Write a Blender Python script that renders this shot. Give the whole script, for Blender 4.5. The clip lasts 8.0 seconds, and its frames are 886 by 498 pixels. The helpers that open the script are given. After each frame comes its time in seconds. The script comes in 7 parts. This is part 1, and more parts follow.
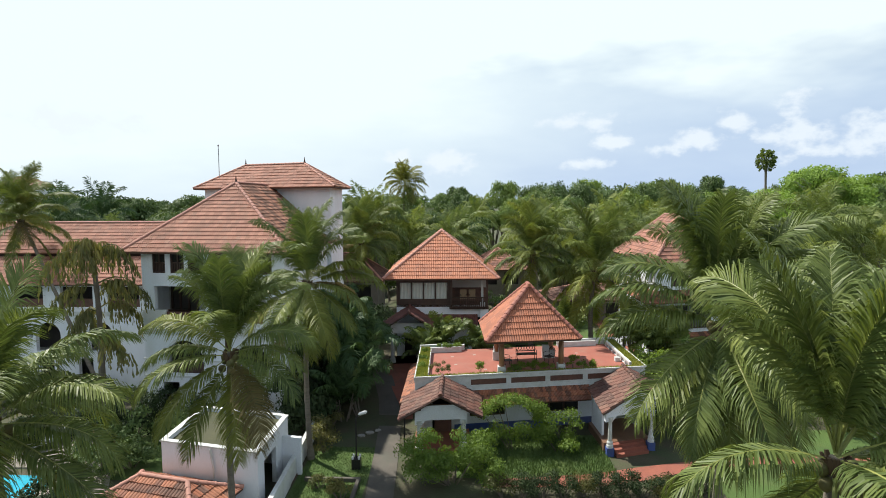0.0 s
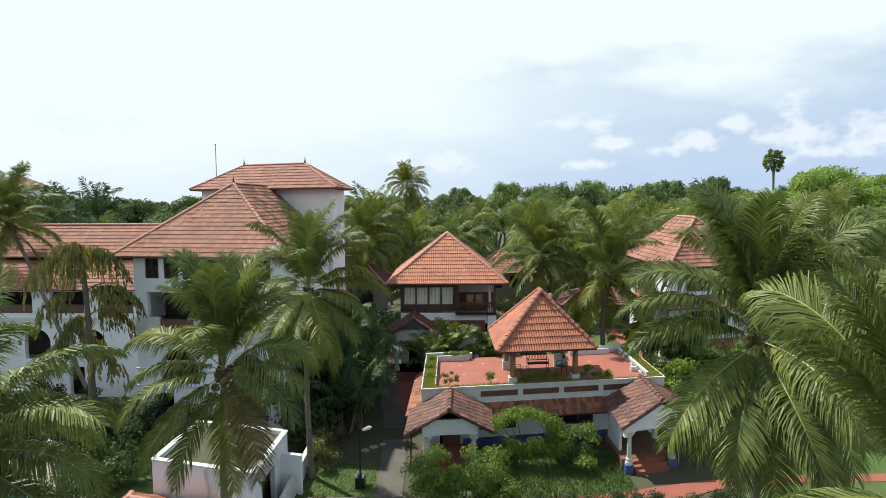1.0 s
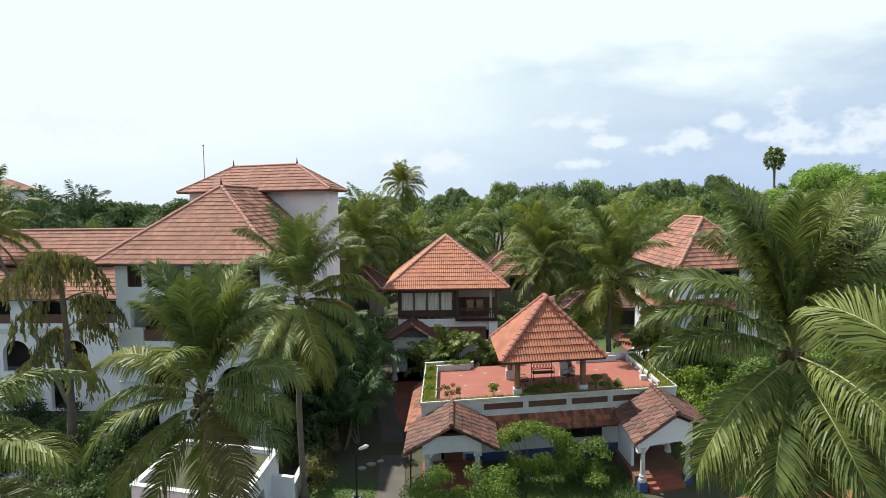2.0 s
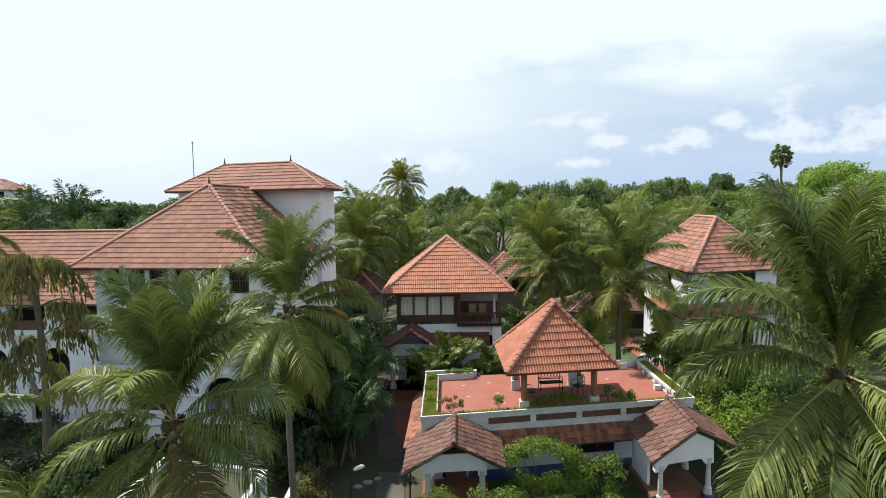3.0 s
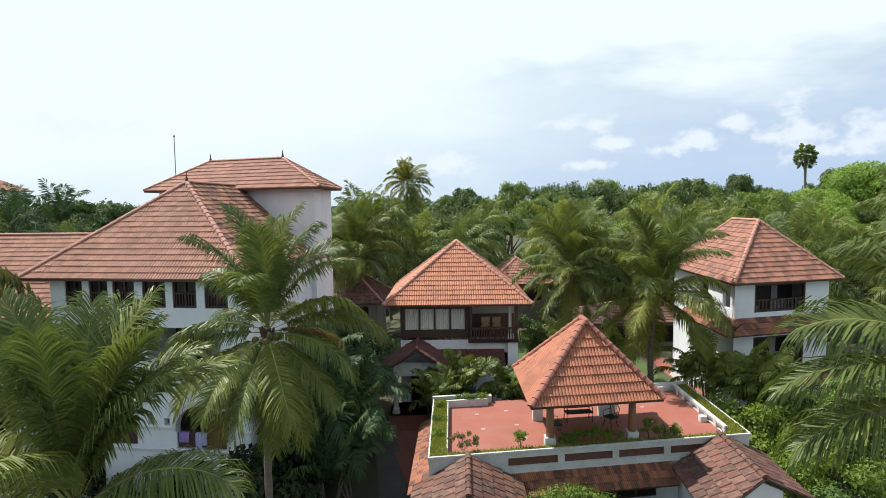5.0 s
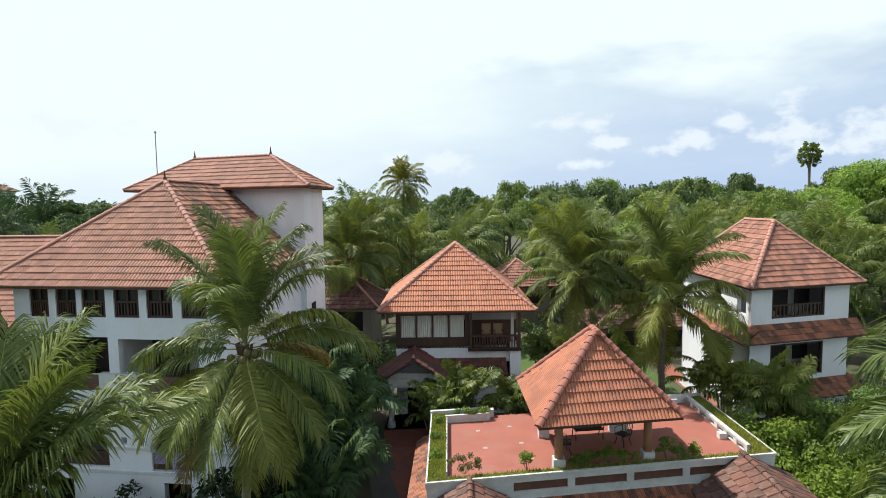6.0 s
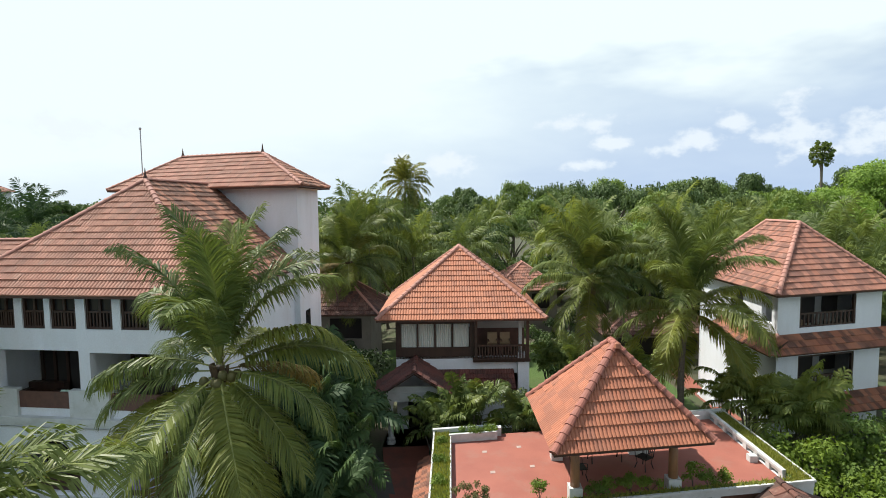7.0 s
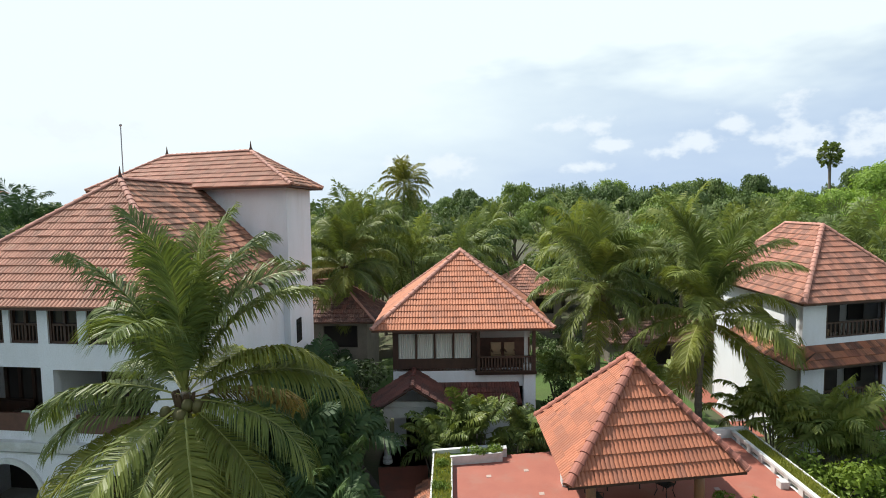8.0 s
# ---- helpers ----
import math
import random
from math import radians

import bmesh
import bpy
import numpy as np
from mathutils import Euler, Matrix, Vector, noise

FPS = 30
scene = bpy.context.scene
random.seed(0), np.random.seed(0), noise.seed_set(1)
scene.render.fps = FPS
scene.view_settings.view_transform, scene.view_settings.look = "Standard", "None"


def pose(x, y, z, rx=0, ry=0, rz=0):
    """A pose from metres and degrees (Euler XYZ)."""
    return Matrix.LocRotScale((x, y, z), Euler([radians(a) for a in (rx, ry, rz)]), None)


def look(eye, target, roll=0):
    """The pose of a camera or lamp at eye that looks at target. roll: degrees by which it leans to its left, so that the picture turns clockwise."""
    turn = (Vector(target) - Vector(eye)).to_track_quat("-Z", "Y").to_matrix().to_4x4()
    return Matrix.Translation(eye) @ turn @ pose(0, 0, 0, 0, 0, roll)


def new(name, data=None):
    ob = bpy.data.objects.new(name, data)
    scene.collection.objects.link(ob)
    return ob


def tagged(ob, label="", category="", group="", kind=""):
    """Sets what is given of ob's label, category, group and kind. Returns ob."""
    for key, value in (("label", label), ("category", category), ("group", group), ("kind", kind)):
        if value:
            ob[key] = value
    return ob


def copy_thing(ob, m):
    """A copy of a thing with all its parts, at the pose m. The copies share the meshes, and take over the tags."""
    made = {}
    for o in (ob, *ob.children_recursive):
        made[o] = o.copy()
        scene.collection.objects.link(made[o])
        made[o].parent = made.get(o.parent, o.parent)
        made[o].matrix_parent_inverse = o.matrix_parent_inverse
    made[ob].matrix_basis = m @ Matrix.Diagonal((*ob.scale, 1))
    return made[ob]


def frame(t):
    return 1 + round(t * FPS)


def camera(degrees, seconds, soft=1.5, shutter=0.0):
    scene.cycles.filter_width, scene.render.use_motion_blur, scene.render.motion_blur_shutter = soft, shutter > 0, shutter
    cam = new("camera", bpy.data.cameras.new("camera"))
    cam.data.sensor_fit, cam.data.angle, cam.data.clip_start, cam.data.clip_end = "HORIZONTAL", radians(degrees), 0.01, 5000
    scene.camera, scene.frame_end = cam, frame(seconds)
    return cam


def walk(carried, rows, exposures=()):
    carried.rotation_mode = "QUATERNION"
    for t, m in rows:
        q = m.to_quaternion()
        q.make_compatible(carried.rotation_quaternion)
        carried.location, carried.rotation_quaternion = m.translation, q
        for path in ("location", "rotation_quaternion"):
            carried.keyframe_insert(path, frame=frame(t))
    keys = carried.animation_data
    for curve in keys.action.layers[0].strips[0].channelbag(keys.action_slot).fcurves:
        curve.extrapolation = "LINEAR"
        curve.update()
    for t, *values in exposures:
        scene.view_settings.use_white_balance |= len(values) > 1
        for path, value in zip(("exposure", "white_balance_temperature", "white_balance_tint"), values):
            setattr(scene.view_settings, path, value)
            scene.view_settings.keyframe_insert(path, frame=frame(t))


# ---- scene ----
cam = camera(76.5, 8.0, soft=0.9)
PATH = [
    (0, (1.727, 0.058, 12.474), (1.67, 2.05, 12.306), -0.2),
    (0.5, (1.523, 0.85, 12.476), (1.466, 2.842, 12.31), -0.1),
    (1, (1.267, 1.618, 12.528), (1.21, 3.61, 12.363), -0.2),
    (1.5, (1.123, 2.388, 12.596), (1.078, 4.381, 12.432), -0.5),
    (3, (0.944, 5.028, 12.642), (0.901, 7.021, 12.474), -0.7),
    (3.5, (0.913, 5.975, 12.593), (0.871, 7.967, 12.426), -0.7),
    (4, (0.854, 6.962, 12.588), (0.814, 8.955, 12.419), -0.6),
    (4.5, (0.735, 8.011, 12.53), (0.68, 10.004, 12.365), -0.6),
    (5, (0.606, 8.946, 12.561), (0.545, 10.939, 12.401), -0.6),
    (6.5, (0.462, 11.79, 12.593), (0.415, 13.783, 12.43), -0.7),
    (7, (0.41, 12.769, 12.576), (0.351, 14.762, 12.417), -0.7),
    (7.5, (0.378, 13.694, 12.574), (0.32, 15.687, 12.419), -0.7),
    (8, (0.332, 14.607, 12.566), (0.274, 16.6, 12.413), -0.7),
]
walk(cam, [(t, look(eye, target, roll)) for t, eye, target, roll in PATH])

# ---- light ----
SUN_AZ, SUN_EL = 303.0, 56.0        # degrees clockwise from +y, and above the horizon
az, el = radians(SUN_AZ), radians(SUN_EL)
SUN_WAY = Vector((math.sin(az) * math.cos(el), math.cos(az) * math.cos(el), math.sin(el)))

world = bpy.data.worlds.new("sky")
scene.world = world
world.use_nodes = True
wn, wl = world.node_tree.nodes, world.node_tree.links
wn.clear()
w_out = wn.new("ShaderNodeOutputWorld")
w_bg = wn.new("ShaderNodeBackground")
w_sky = wn.new("ShaderNodeTexSky")
w_sky.sky_type = "NISHITA"
w_sky.sun_disc = False
w_sky.sun_elevation = el
w_sky.sun_rotation = az
w_sky.air_density, w_sky.dust_density, w_sky.ozone_density = 1.0, 0.5, 1.5
w_co = wn.new("ShaderNodeTexCoord")
w_map = wn.new("ShaderNodeMapping")
w_map.inputs["Scale"].default_value = (1.0, 1.0, 3.2)
wl.new(w_co.outputs["Generated"], w_map.inputs["Vector"])
# high thin veil, thicker towards the sun
w_dot = wn.new("ShaderNodeVectorMath")
w_dot.operation = "DOT_PRODUCT"
w_dot.inputs[1].default_value = SUN_WAY
wl.new(w_co.outputs["Generated"], w_dot.inputs[0])
w_glow = wn.new("ShaderNodeMapRange")
w_glow.inputs["From Min"].default_value, w_glow.inputs["From Max"].default_value = 0.18, 0.62
w_glow.inputs["To Min"].default_value, w_glow.inputs["To Max"].default_value = 0.0, 1.0
wl.new(w_dot.outputs["Value"], w_glow.inputs["Value"])
w_veil = wn.new("ShaderNodeTexNoise")
w_veil.inputs["Scale"].default_value, w_veil.inputs["Detail"].default_value, w_veil.inputs["Roughness"].default_value = 1.7, 5.0, 0.55
wl.new(w_map.outputs["Vector"], w_veil.inputs["Vector"])
w_add = wn.new("ShaderNodeMath")
w_add.operation = "MULTIPLY_ADD"
w_add.inputs[1].default_value, w_add.inputs[2].default_value = 1.3, -0.55
wl.new(w_veil.outputs["Fac"], w_add.inputs[0])
w_sum = wn.new("ShaderNodeMath")
w_sum.operation = "ADD"
w_sum.use_clamp = True
w_sep = wn.new("ShaderNodeSeparateXYZ")
wl.new(w_co.outputs["Generated"], w_sep.inputs["Vector"])
w_edge = wn.new("ShaderNodeMath")              # uneven lower edge of the veil
w_edge.operation = "MULTIPLY_ADD"
w_edge.inputs[1].default_value = 0.22
wl.new(w_veil.outputs["Fac"], w_edge.inputs[0])
wl.new(w_sep.outputs["Z"], w_edge.inputs[2])
w_high = wn.new("ShaderNodeMapRange")
w_high.interpolation_type = "SMOOTHSTEP"
w_high.inputs["From Min"].default_value, w_high.inputs["From Max"].default_value = 0.27, 0.39
wl.new(w_edge.outputs["Value"], w_high.inputs["Value"])
w_thin = wn.new("ShaderNodeMapRange")          # the veil thins overhead, above the view, added to lower ambient light
w_thin.inputs["From Min"].default_value, w_thin.inputs["From Max"].default_value = 0.40, 0.75
w_thin.inputs["To Min"].default_value, w_thin.inputs["To Max"].default_value = 1.0, 0.05
wl.new(w_sep.outputs["Z"], w_thin.inputs["Value"])
w_hi2 = wn.new("ShaderNodeMath")
w_hi2.operation = "MULTIPLY"
wl.new(w_thin.outputs["Result"], w_hi2.inputs[1])
w_two = wn.new("ShaderNodeMath")
w_two.operation = "MAXIMUM"
wl.new(w_glow.outputs["Result"], w_two.inputs[0])
wl.new(w_high.outputs["Result"], w_two.inputs[1])
wl.new(w_two.outputs["Value"], w_hi2.inputs[0])
wl.new(w_add.outputs["Value"], w_sum.inputs[0])
wl.new(w_hi2.outputs["Value"], w_sum.inputs[1])
# small heaped clouds low in the sky
w_map2 = wn.new("ShaderNodeMapping")
w_map2.inputs["Location"].default_value = (0.35, 0.1, 0.0)
w_map2.inputs["Scale"].default_value = (1.0, 1.0, 1.5)
wl.new(w_co.outputs["Generated"], w_map2.inputs["Vector"])
w_cum = wn.new("ShaderNodeTexNoise")
w_cum.inputs["Scale"].default_value, w_cum.inputs["Detail"].default_value, w_cum.inputs["Roughness"].default_value = 26.0, 6.0, 0.55
wl.new(w_map2.outputs["Vector"], w_cum.inputs["Vector"])
w_body = None
# each heap: across, height above the horizon, half width, half height
for cx, cz, cw, chh in ((0.203, 0.133, 0.040, 0.012), (0.254, 0.097, 0.024, 0.009), (0.210, 0.064, 0.028, 0.009), (0.421, 0.123, 0.018, 0.012), (0.355, 0.087, 0.030, 0.011), (0.384, 0.096, 0.026, 0.018),
                        (0.503, 0.094, 0.030, 0.022), (0.580, 0.092, 0.028, 0.024), (-0.025, 0.069, 0.034, 0.017), (-0.102, 0.073, 0.020, 0.010), (0.495, 0.138, 0.016, 0.016), (0.523, 0.073, 0.024, 0.010), (-0.55, 0.12, 0.05, 0.02), (0.72, 0.10, 0.05, 0.03)):
    w_off = wn.new("ShaderNodeVectorMath")
    w_off.operation = "MULTIPLY_ADD"
    w_off.inputs[1].default_value, w_off.inputs[2].default_value = (1 / cw, 0, 1 / chh), (-cx / cw, 0, -cz / chh)
    wl.new(w_co.outputs["Generated"], w_off.inputs[0])
    w_len = wn.new("ShaderNodeVectorMath")
    w_len.operation = "LENGTH"
    wl.new(w_off.outputs["Vector"], w_len.inputs[0])
    if w_body is not None:
        w_min = wn.new("ShaderNodeMath")
        w_min.operation = "MINIMUM"
        wl.new(w_body, w_min.inputs[0])
        wl.new(w_len.outputs["Value"], w_min.inputs[1])
        w_body = w_min.outputs["Value"]
    else:
        w_body = w_len.outputs["Value"]
w_ragged = wn.new("ShaderNodeMath")            # billowing edge
w_ragged.operation = "MULTIPLY_ADD"
w_ragged.inputs[1].default_value = -5.0
wl.new(w_cum.outputs["Fac"], w_ragged.inputs[0])
wl.new(w_body, w_ragged.inputs[2])
w_cut = wn.new("ShaderNodeMapRange")
w_cut.interpolation_type = "SMOOTHSTEP"
w_cut.inputs["From Min"].default_value, w_cut.inputs["From Max"].default_value = -0.9, -2.3
w_cut.inputs["To Min"].default_value, w_cut.inputs["To Max"].default_value = 0.0, 0.85
wl.new(w_ragged.outputs["Value"], w_cut.inputs["Value"])
w_str = wn.new("ShaderNodeVectorMath")
w_str.operation = "SCALE"
w_str.inputs["Scale"].default_value = 0.085
wl.new(w_sky.outputs["Color"], w_str.inputs[0])


def sky_mix(fac, a, colour):
    m = wn.new("ShaderNodeMix")
    m.data_type = "RGBA"
    wl.new(fac, m.inputs["Factor"])
    wl.new(a, m.inputs["A"])
    m.inputs["B"].default_value = (*colour, 1)
    return m.outputs["Result"]


w_bank = wn.new("ShaderNodeMapRange")         # blue-grey cloud bank above the horizon
w_bank.interpolation_type = "SMOOTHSTEP"
w_bank.inputs["From Min"].default_value, w_bank.inputs["From Max"].default_value = 0.05, 0.34
w_bank.inputs["To Min"].default_value, w_bank.inputs["To Max"].default_value = 1.0, 0.25
w_wob = wn.new("ShaderNodeMath")
w_wob.operation = "MULTIPLY_ADD"
w_wob.inputs[1].default_value = -0.22
wl.new(w_veil.outputs["Fac"], w_wob.inputs[0])
w_shift = wn.new("ShaderNodeMath")
w_shift.operation = "ADD"
w_shift.inputs[1].default_value = 0.13
wl.new(w_sep.outputs["Z"], w_shift.inputs[0])
wl.new(w_shift.outputs["Value"], w_wob.inputs[2])
wl.new(w_wob.outputs["Value"], w_bank.inputs["Value"])
sky = sky_mix(w_bank.outputs["Result"], w_str.outputs["Vector"], (0.352, 0.453, 0.618))
sky = sky_mix(w_sum.outputs["Value"], sky, (0.652, 0.735, 0.752))
sky = sky_mix(w_cut.outputs["Result"], sky, (0.63, 0.69, 0.74))
wl.new(sky, w_bg.inputs["Color"])
w_bg.inputs["Strength"].default_value = 1.0
wl.new(w_bg.outputs["Background"], w_out.inputs["Surface"])

sun_data = bpy.data.lights.new("sun", "SUN")
sun_data.energy, sun_data.angle, sun_data.color = 4.8, radians(1.2), (1.0, 0.95, 0.86)
sun = new("sun", sun_data)
sun.matrix_world = look((0, 0, 60), Vector((0, 0, 60)) - SUN_WAY)
scene.view_settings.exposure = 0.48


# ---- materials ----
def nodes_of(name):
    m = bpy.data.materials.new(name)
    m.use_nodes = True
    nt = m.node_tree
    return m, nt.nodes, nt.links, nt.nodes["Principled BSDF"]


def noise_node(n, l, scale, detail=4.0, rough=0.55, vec=None, stretch=None):
    t = n.new("ShaderNodeTexNoise")
    t.inputs["Scale"].default_value, t.inputs["Detail"].default_value, t.inputs["Roughness"].default_value = scale, detail, rough
    if vec is not None:
        if stretch:
            mp = n.new("ShaderNodeMapping")
            mp.inputs["Scale"].default_value = stretch
            l.new(vec, mp.inputs["Vector"])
            vec = mp.outputs["Vector"]
        l.new(vec, t.inputs["Vector"])
    return t.outputs["Fac"]


def ramp_node(n, l, fac, stops):
    r = n.new("ShaderNodeValToRGB")
    while len(r.color_ramp.elements) < len(stops):
        r.color_ramp.elements.new(0.5)
    for e, (p, c) in zip(r.color_ramp.elements, stops):
        e.position, e.color = p, (*c, 1) if len(c) == 3 else c
    l.new(fac, r.inputs["Fac"])
    return r.outputs["Color"]


def mix_node(n, l, fac, a, b, blend="MIX"):
    m = n.new("ShaderNodeMix")
    m.data_type, m.blend_type = "RGBA", blend
    for sock, v in (("Factor", fac), ("A", a), ("B", b)):
        if isinstance(v, (int, float)):
            m.inputs[sock].default_value = v
        elif isinstance(v, tuple):
            m.inputs[sock].default_value = (*v, 1)
        else:
            l.new(v, m.inputs[sock])
    return m.outputs["Result"]


def bump_node(n, l, bsdf, height, strength=0.3, dist=0.02):
    b = n.new("ShaderNodeBump")
    b.inputs["Strength"].default_value, b.inputs["Distance"].default_value = strength, dist
    l.new(height, b.inputs["Height"])
    l.new(b.outputs["Normal"], bsdf.inputs["Normal"])


def sums(n, l, a, b):
    m = n.new("ShaderNodeMath")
    m.operation = "ADD"
    l.new(a, m.inputs[0])
    l.new(b, m.inputs[1])
    f = n.new("ShaderNodeMath")
    f.operation = "FRACT"
    l.new(m.outputs["Value"], f.inputs[0])
    return f.outputs["Value"]


def surface(name, col, col2=None, scale=3.0, rough=0.7, metal=0.0, bump=0.15, fine=40.0, stain=None, stain_amount=0.5, stain_scale=0.6, stretch=None, dist=0.01):
    """A plain surface with variation at two scales, and stains."""
    m, n, l, p = nodes_of(name)
    pos = n.new("ShaderNodeNewGeometry").outputs["Position"]
    big = noise_node(n, l, scale, 5.0, 0.6, pos, stretch)
    col2 = col2 or tuple(c * 0.8 for c in col)
    c = ramp_node(n, l, big, [(0.35, col), (0.65, col2)])
    small = noise_node(n, l, fine, 3.0, 0.6, pos)
    c = mix_node(n, l, 0.25, c, ramp_node(n, l, small, [(0.3, tuple(x * 0.6 for x in col)), (0.7, tuple(min(1, x * 1.15) for x in col))]))
    if stain:
        sfac = noise_node(n, l, stain_scale, 6.0, 0.65, pos, stretch)
        mask = ramp_node(n, l, sfac, [(0.5, (0, 0, 0)), (0.72, (stain_amount,) * 3)])
        c = mix_node(n, l, mask, c, stain)
    l.new(c, p.inputs["Base Color"])
    p.inputs["Roughness"].default_value, p.inputs["Metallic"].default_value = rough, metal
    if bump:
        bump_node(n, l, p, small, bump, dist)
    return m


def tile_material(name, cols, stain, amount, s_scale=0.5, rough=0.75, lichen=None, edge=(0.58, 0.86)):
    """Burnt clay roof tiles: each tile has its own tone; lichen and soot in patches."""
    m, n, l, p = nodes_of(name)
    geo = n.new("ShaderNodeNewGeometry")
    obi = n.new("ShaderNodeObjectInfo")
    rnd = sums(n, l, geo.outputs["Random Per Island"], obi.outputs["Random"])
    k = len(cols) - 1
    c = ramp_node(n, l, rnd, [(i / k, cc) for i, cc in enumerate(cols)])
    f1 = noise_node(n, l, s_scale, 6.0, 0.68, geo.outputs["Position"])
    f2 = noise_node(n, l, 7.0, 4.0, 0.6, geo.outputs["Position"])
    both = n.new("ShaderNodeMath")
    both.operation = "MULTIPLY_ADD"
    both.inputs[1].default_value = 0.35
    l.new(rnd, both.inputs[0])
    l.new(f1, both.inputs[2])
    mask = ramp_node(n, l, both.outputs["Value"], [(edge[0], (0, 0, 0)), (edge[1], (amount,) * 3)])
    c = mix_node(n, l, mask, c, stain)
    c = mix_node(n, l, ramp_node(n, l, f2, [(0.35, (0, 0, 0)), (0.75, (0.4, 0.4, 0.4))]), c, tuple(x * 0.65 for x in cols[0]))
    if lichen:
        f3 = noise_node(n, l, 4.5, 5.0, 0.7, geo.outputs["Position"])
        c = mix_node(n, l, ramp_node(n, l, f3, [(0.52, (0, 0, 0)), (0.70, (0.6, 0.6, 0.6))]), c, lichen)
    l.new(c, p.inputs["Base Color"])
    p.inputs["Roughness"].default_value = rough
    fine = noise_node(n, l, 60.0, 3.0, 0.6, geo.outputs["Position"])
    bump_node(n, l, p, fine, 0.25, 0.006)
    return m


def leaf_material(name, cols, sheen=0.45, through_light=0.35, vary=1.2):
    m, n, l, p = nodes_of(name)
    geo = n.new("ShaderNodeNewGeometry")
    obi = n.new("ShaderNodeObjectInfo")
    rnd = sums(n, l, geo.outputs["Random Per Island"], obi.outputs["Random"])
    patch = noise_node(n, l, vary, 3.0, 0.6, geo.outputs["Position"])
    k = len(cols) - 1
    a = ramp_node(n, l, rnd, [(i / k, cc) for i, cc in enumerate(cols)])
    b = ramp_node(n, l, patch, [(0.3, tuple(x * 0.62 for x in cols[0])), (0.7, cols[-1])])
    c = mix_node(n, l, 0.55, a, b)
    tone = ramp_node(n, l, obi.outputs["Random"], [(0.0, (0.80, 0.84, 0.92)), (0.5, (1.0, 1.0, 1.0)), (1.0, (1.25, 1.17, 1.0))])
    c = mix_node(n, l, 1.0, c, tone, "MULTIPLY")
    l.new(c, p.inputs["Base Color"])
    p.inputs["Roughness"].default_value = sheen + 0.12
    p.inputs["Specular IOR Level"].default_value = 0.32
    tr = n.new("ShaderNodeBsdfTranslucent")
    l.new(mix_node(n, l, 1.0, c, (1.0, 1.0, 0.55), "MULTIPLY"), tr.inputs["Color"])
    ms = n.new("ShaderNodeMixShader")
    ms.inputs["Fac"].default_value = through_light
    l.new(p.outputs["BSDF"], ms.inputs[1])
    l.new(tr.outputs["BSDF"], ms.inputs[2])
    l.new(ms.outputs["Shader"], n["Material Output"].inputs["Surface"])
    return m


M_WHITE = surface("white_limewash", (0.76, 0.79, 0.84), (0.68, 0.71, 0.75), 0.8, 0.85, bump=0.1, fine=25, stain=(0.50, 0.50, 0.46), stain_amount=0.28, stain_scale=0.9, stretch=(1, 1, 0.3))
M_TRIM = surface("white_trim", (0.62, 0.64, 0.64), (0.50, 0.52, 0.50), 1.5, 0.7, bump=0.08, stain=(0.35, 0.36, 0.3), stain_amount=0.6, stain_scale=1.7)
M_BLUE = surface("blue_plinth_paint", (0.05, 0.09, 0.30), (0.04, 0.07, 0.22), 1.2, 0.6, stain=(0.16, 0.15, 0.14), stain_amount=0.5)
M_WOOD = surface("dark_stained_wood", (0.060, 0.030, 0.020), (0.035, 0.018, 0.013), 5.0, 0.5, fine=60, stretch=(1, 1, 0.2))
M_WOODR = surface("red_brown_wood", (0.14, 0.065, 0.045), (0.09, 0.042, 0.03), 4.0, 0.55, fine=50)
M_POST = surface("varnished_wood_post", (0.33, 0.17, 0.08), (0.22, 0.11, 0.055), 3.0, 0.45, fine=30, stretch=(3, 3, 0.4))
M_DECK = surface("roof_underside", (0.095, 0.05, 0.036), (0.065, 0.036, 0.027), 2.0, 0.8)
M_GLASS_DARK = surface("dark_window_glass", (0.02, 0.022, 0.025), (0.03, 0.03, 0.03), 1.0, 0.12, bump=0.0)
M_CURTAIN = surface("pale_curtain", (0.62, 0.64, 0.60), (0.45, 0.47, 0.45), 6.0, 0.9, fine=30, stretch=(6, 6, 0.15))
M_INNER = surface("inner_plaster", (0.52, 0.52, 0.50), (0.44, 0.44, 0.42), 1.0, 0.9)
# dimness of unlit rooms is put into this colour; dark doors use it too
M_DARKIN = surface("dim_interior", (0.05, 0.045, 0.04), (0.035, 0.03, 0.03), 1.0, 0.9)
M_TERRACE = surface("red_oxide_floor", (0.36, 0.125, 0.088), (0.30, 0.10, 0.072), 0.9, 0.62, fine=30, stain=(0.30, 0.17, 0.13), stain_amount=0.6, stain_scale=1.1, bump=0.05)
M_REDPAVE = surface("red_paving", (0.29, 0.092, 0.058), (0.22, 0.075, 0.05), 1.2, 0.8, fine=18, stain=(0.12, 0.08, 0.06), stain_amount=0.6)
# concrete tone is lowered so it also carries the shade over the path
M_CONC = surface("worn_concrete", (0.115, 0.102, 0.084), (0.075, 0.068, 0.057), 0.9, 0.9, fine=20, stain=(0.09, 0.095, 0.075), stain_amount=0.75, stain_scale=0.7)
M_MOSSROOF = surface("mossy_flat_roof", (0.078, 0.078, 0.040), (0.050, 0.058, 0.028), 0.8, 0.95, fine=15, stain=(0.06, 0.065, 0.04), stain_amount=0.7, stain_scale=0.9)
M_GRASS = surface("lawn_grass", (0.068, 0.120, 0.022), (0.046, 0.086, 0.018), 0.6, 0.95, fine=30, stain=(0.15, 0.14, 0.05), stain_amount=0.3, stain_scale=0.5, bump=0.6, dist=0.03)
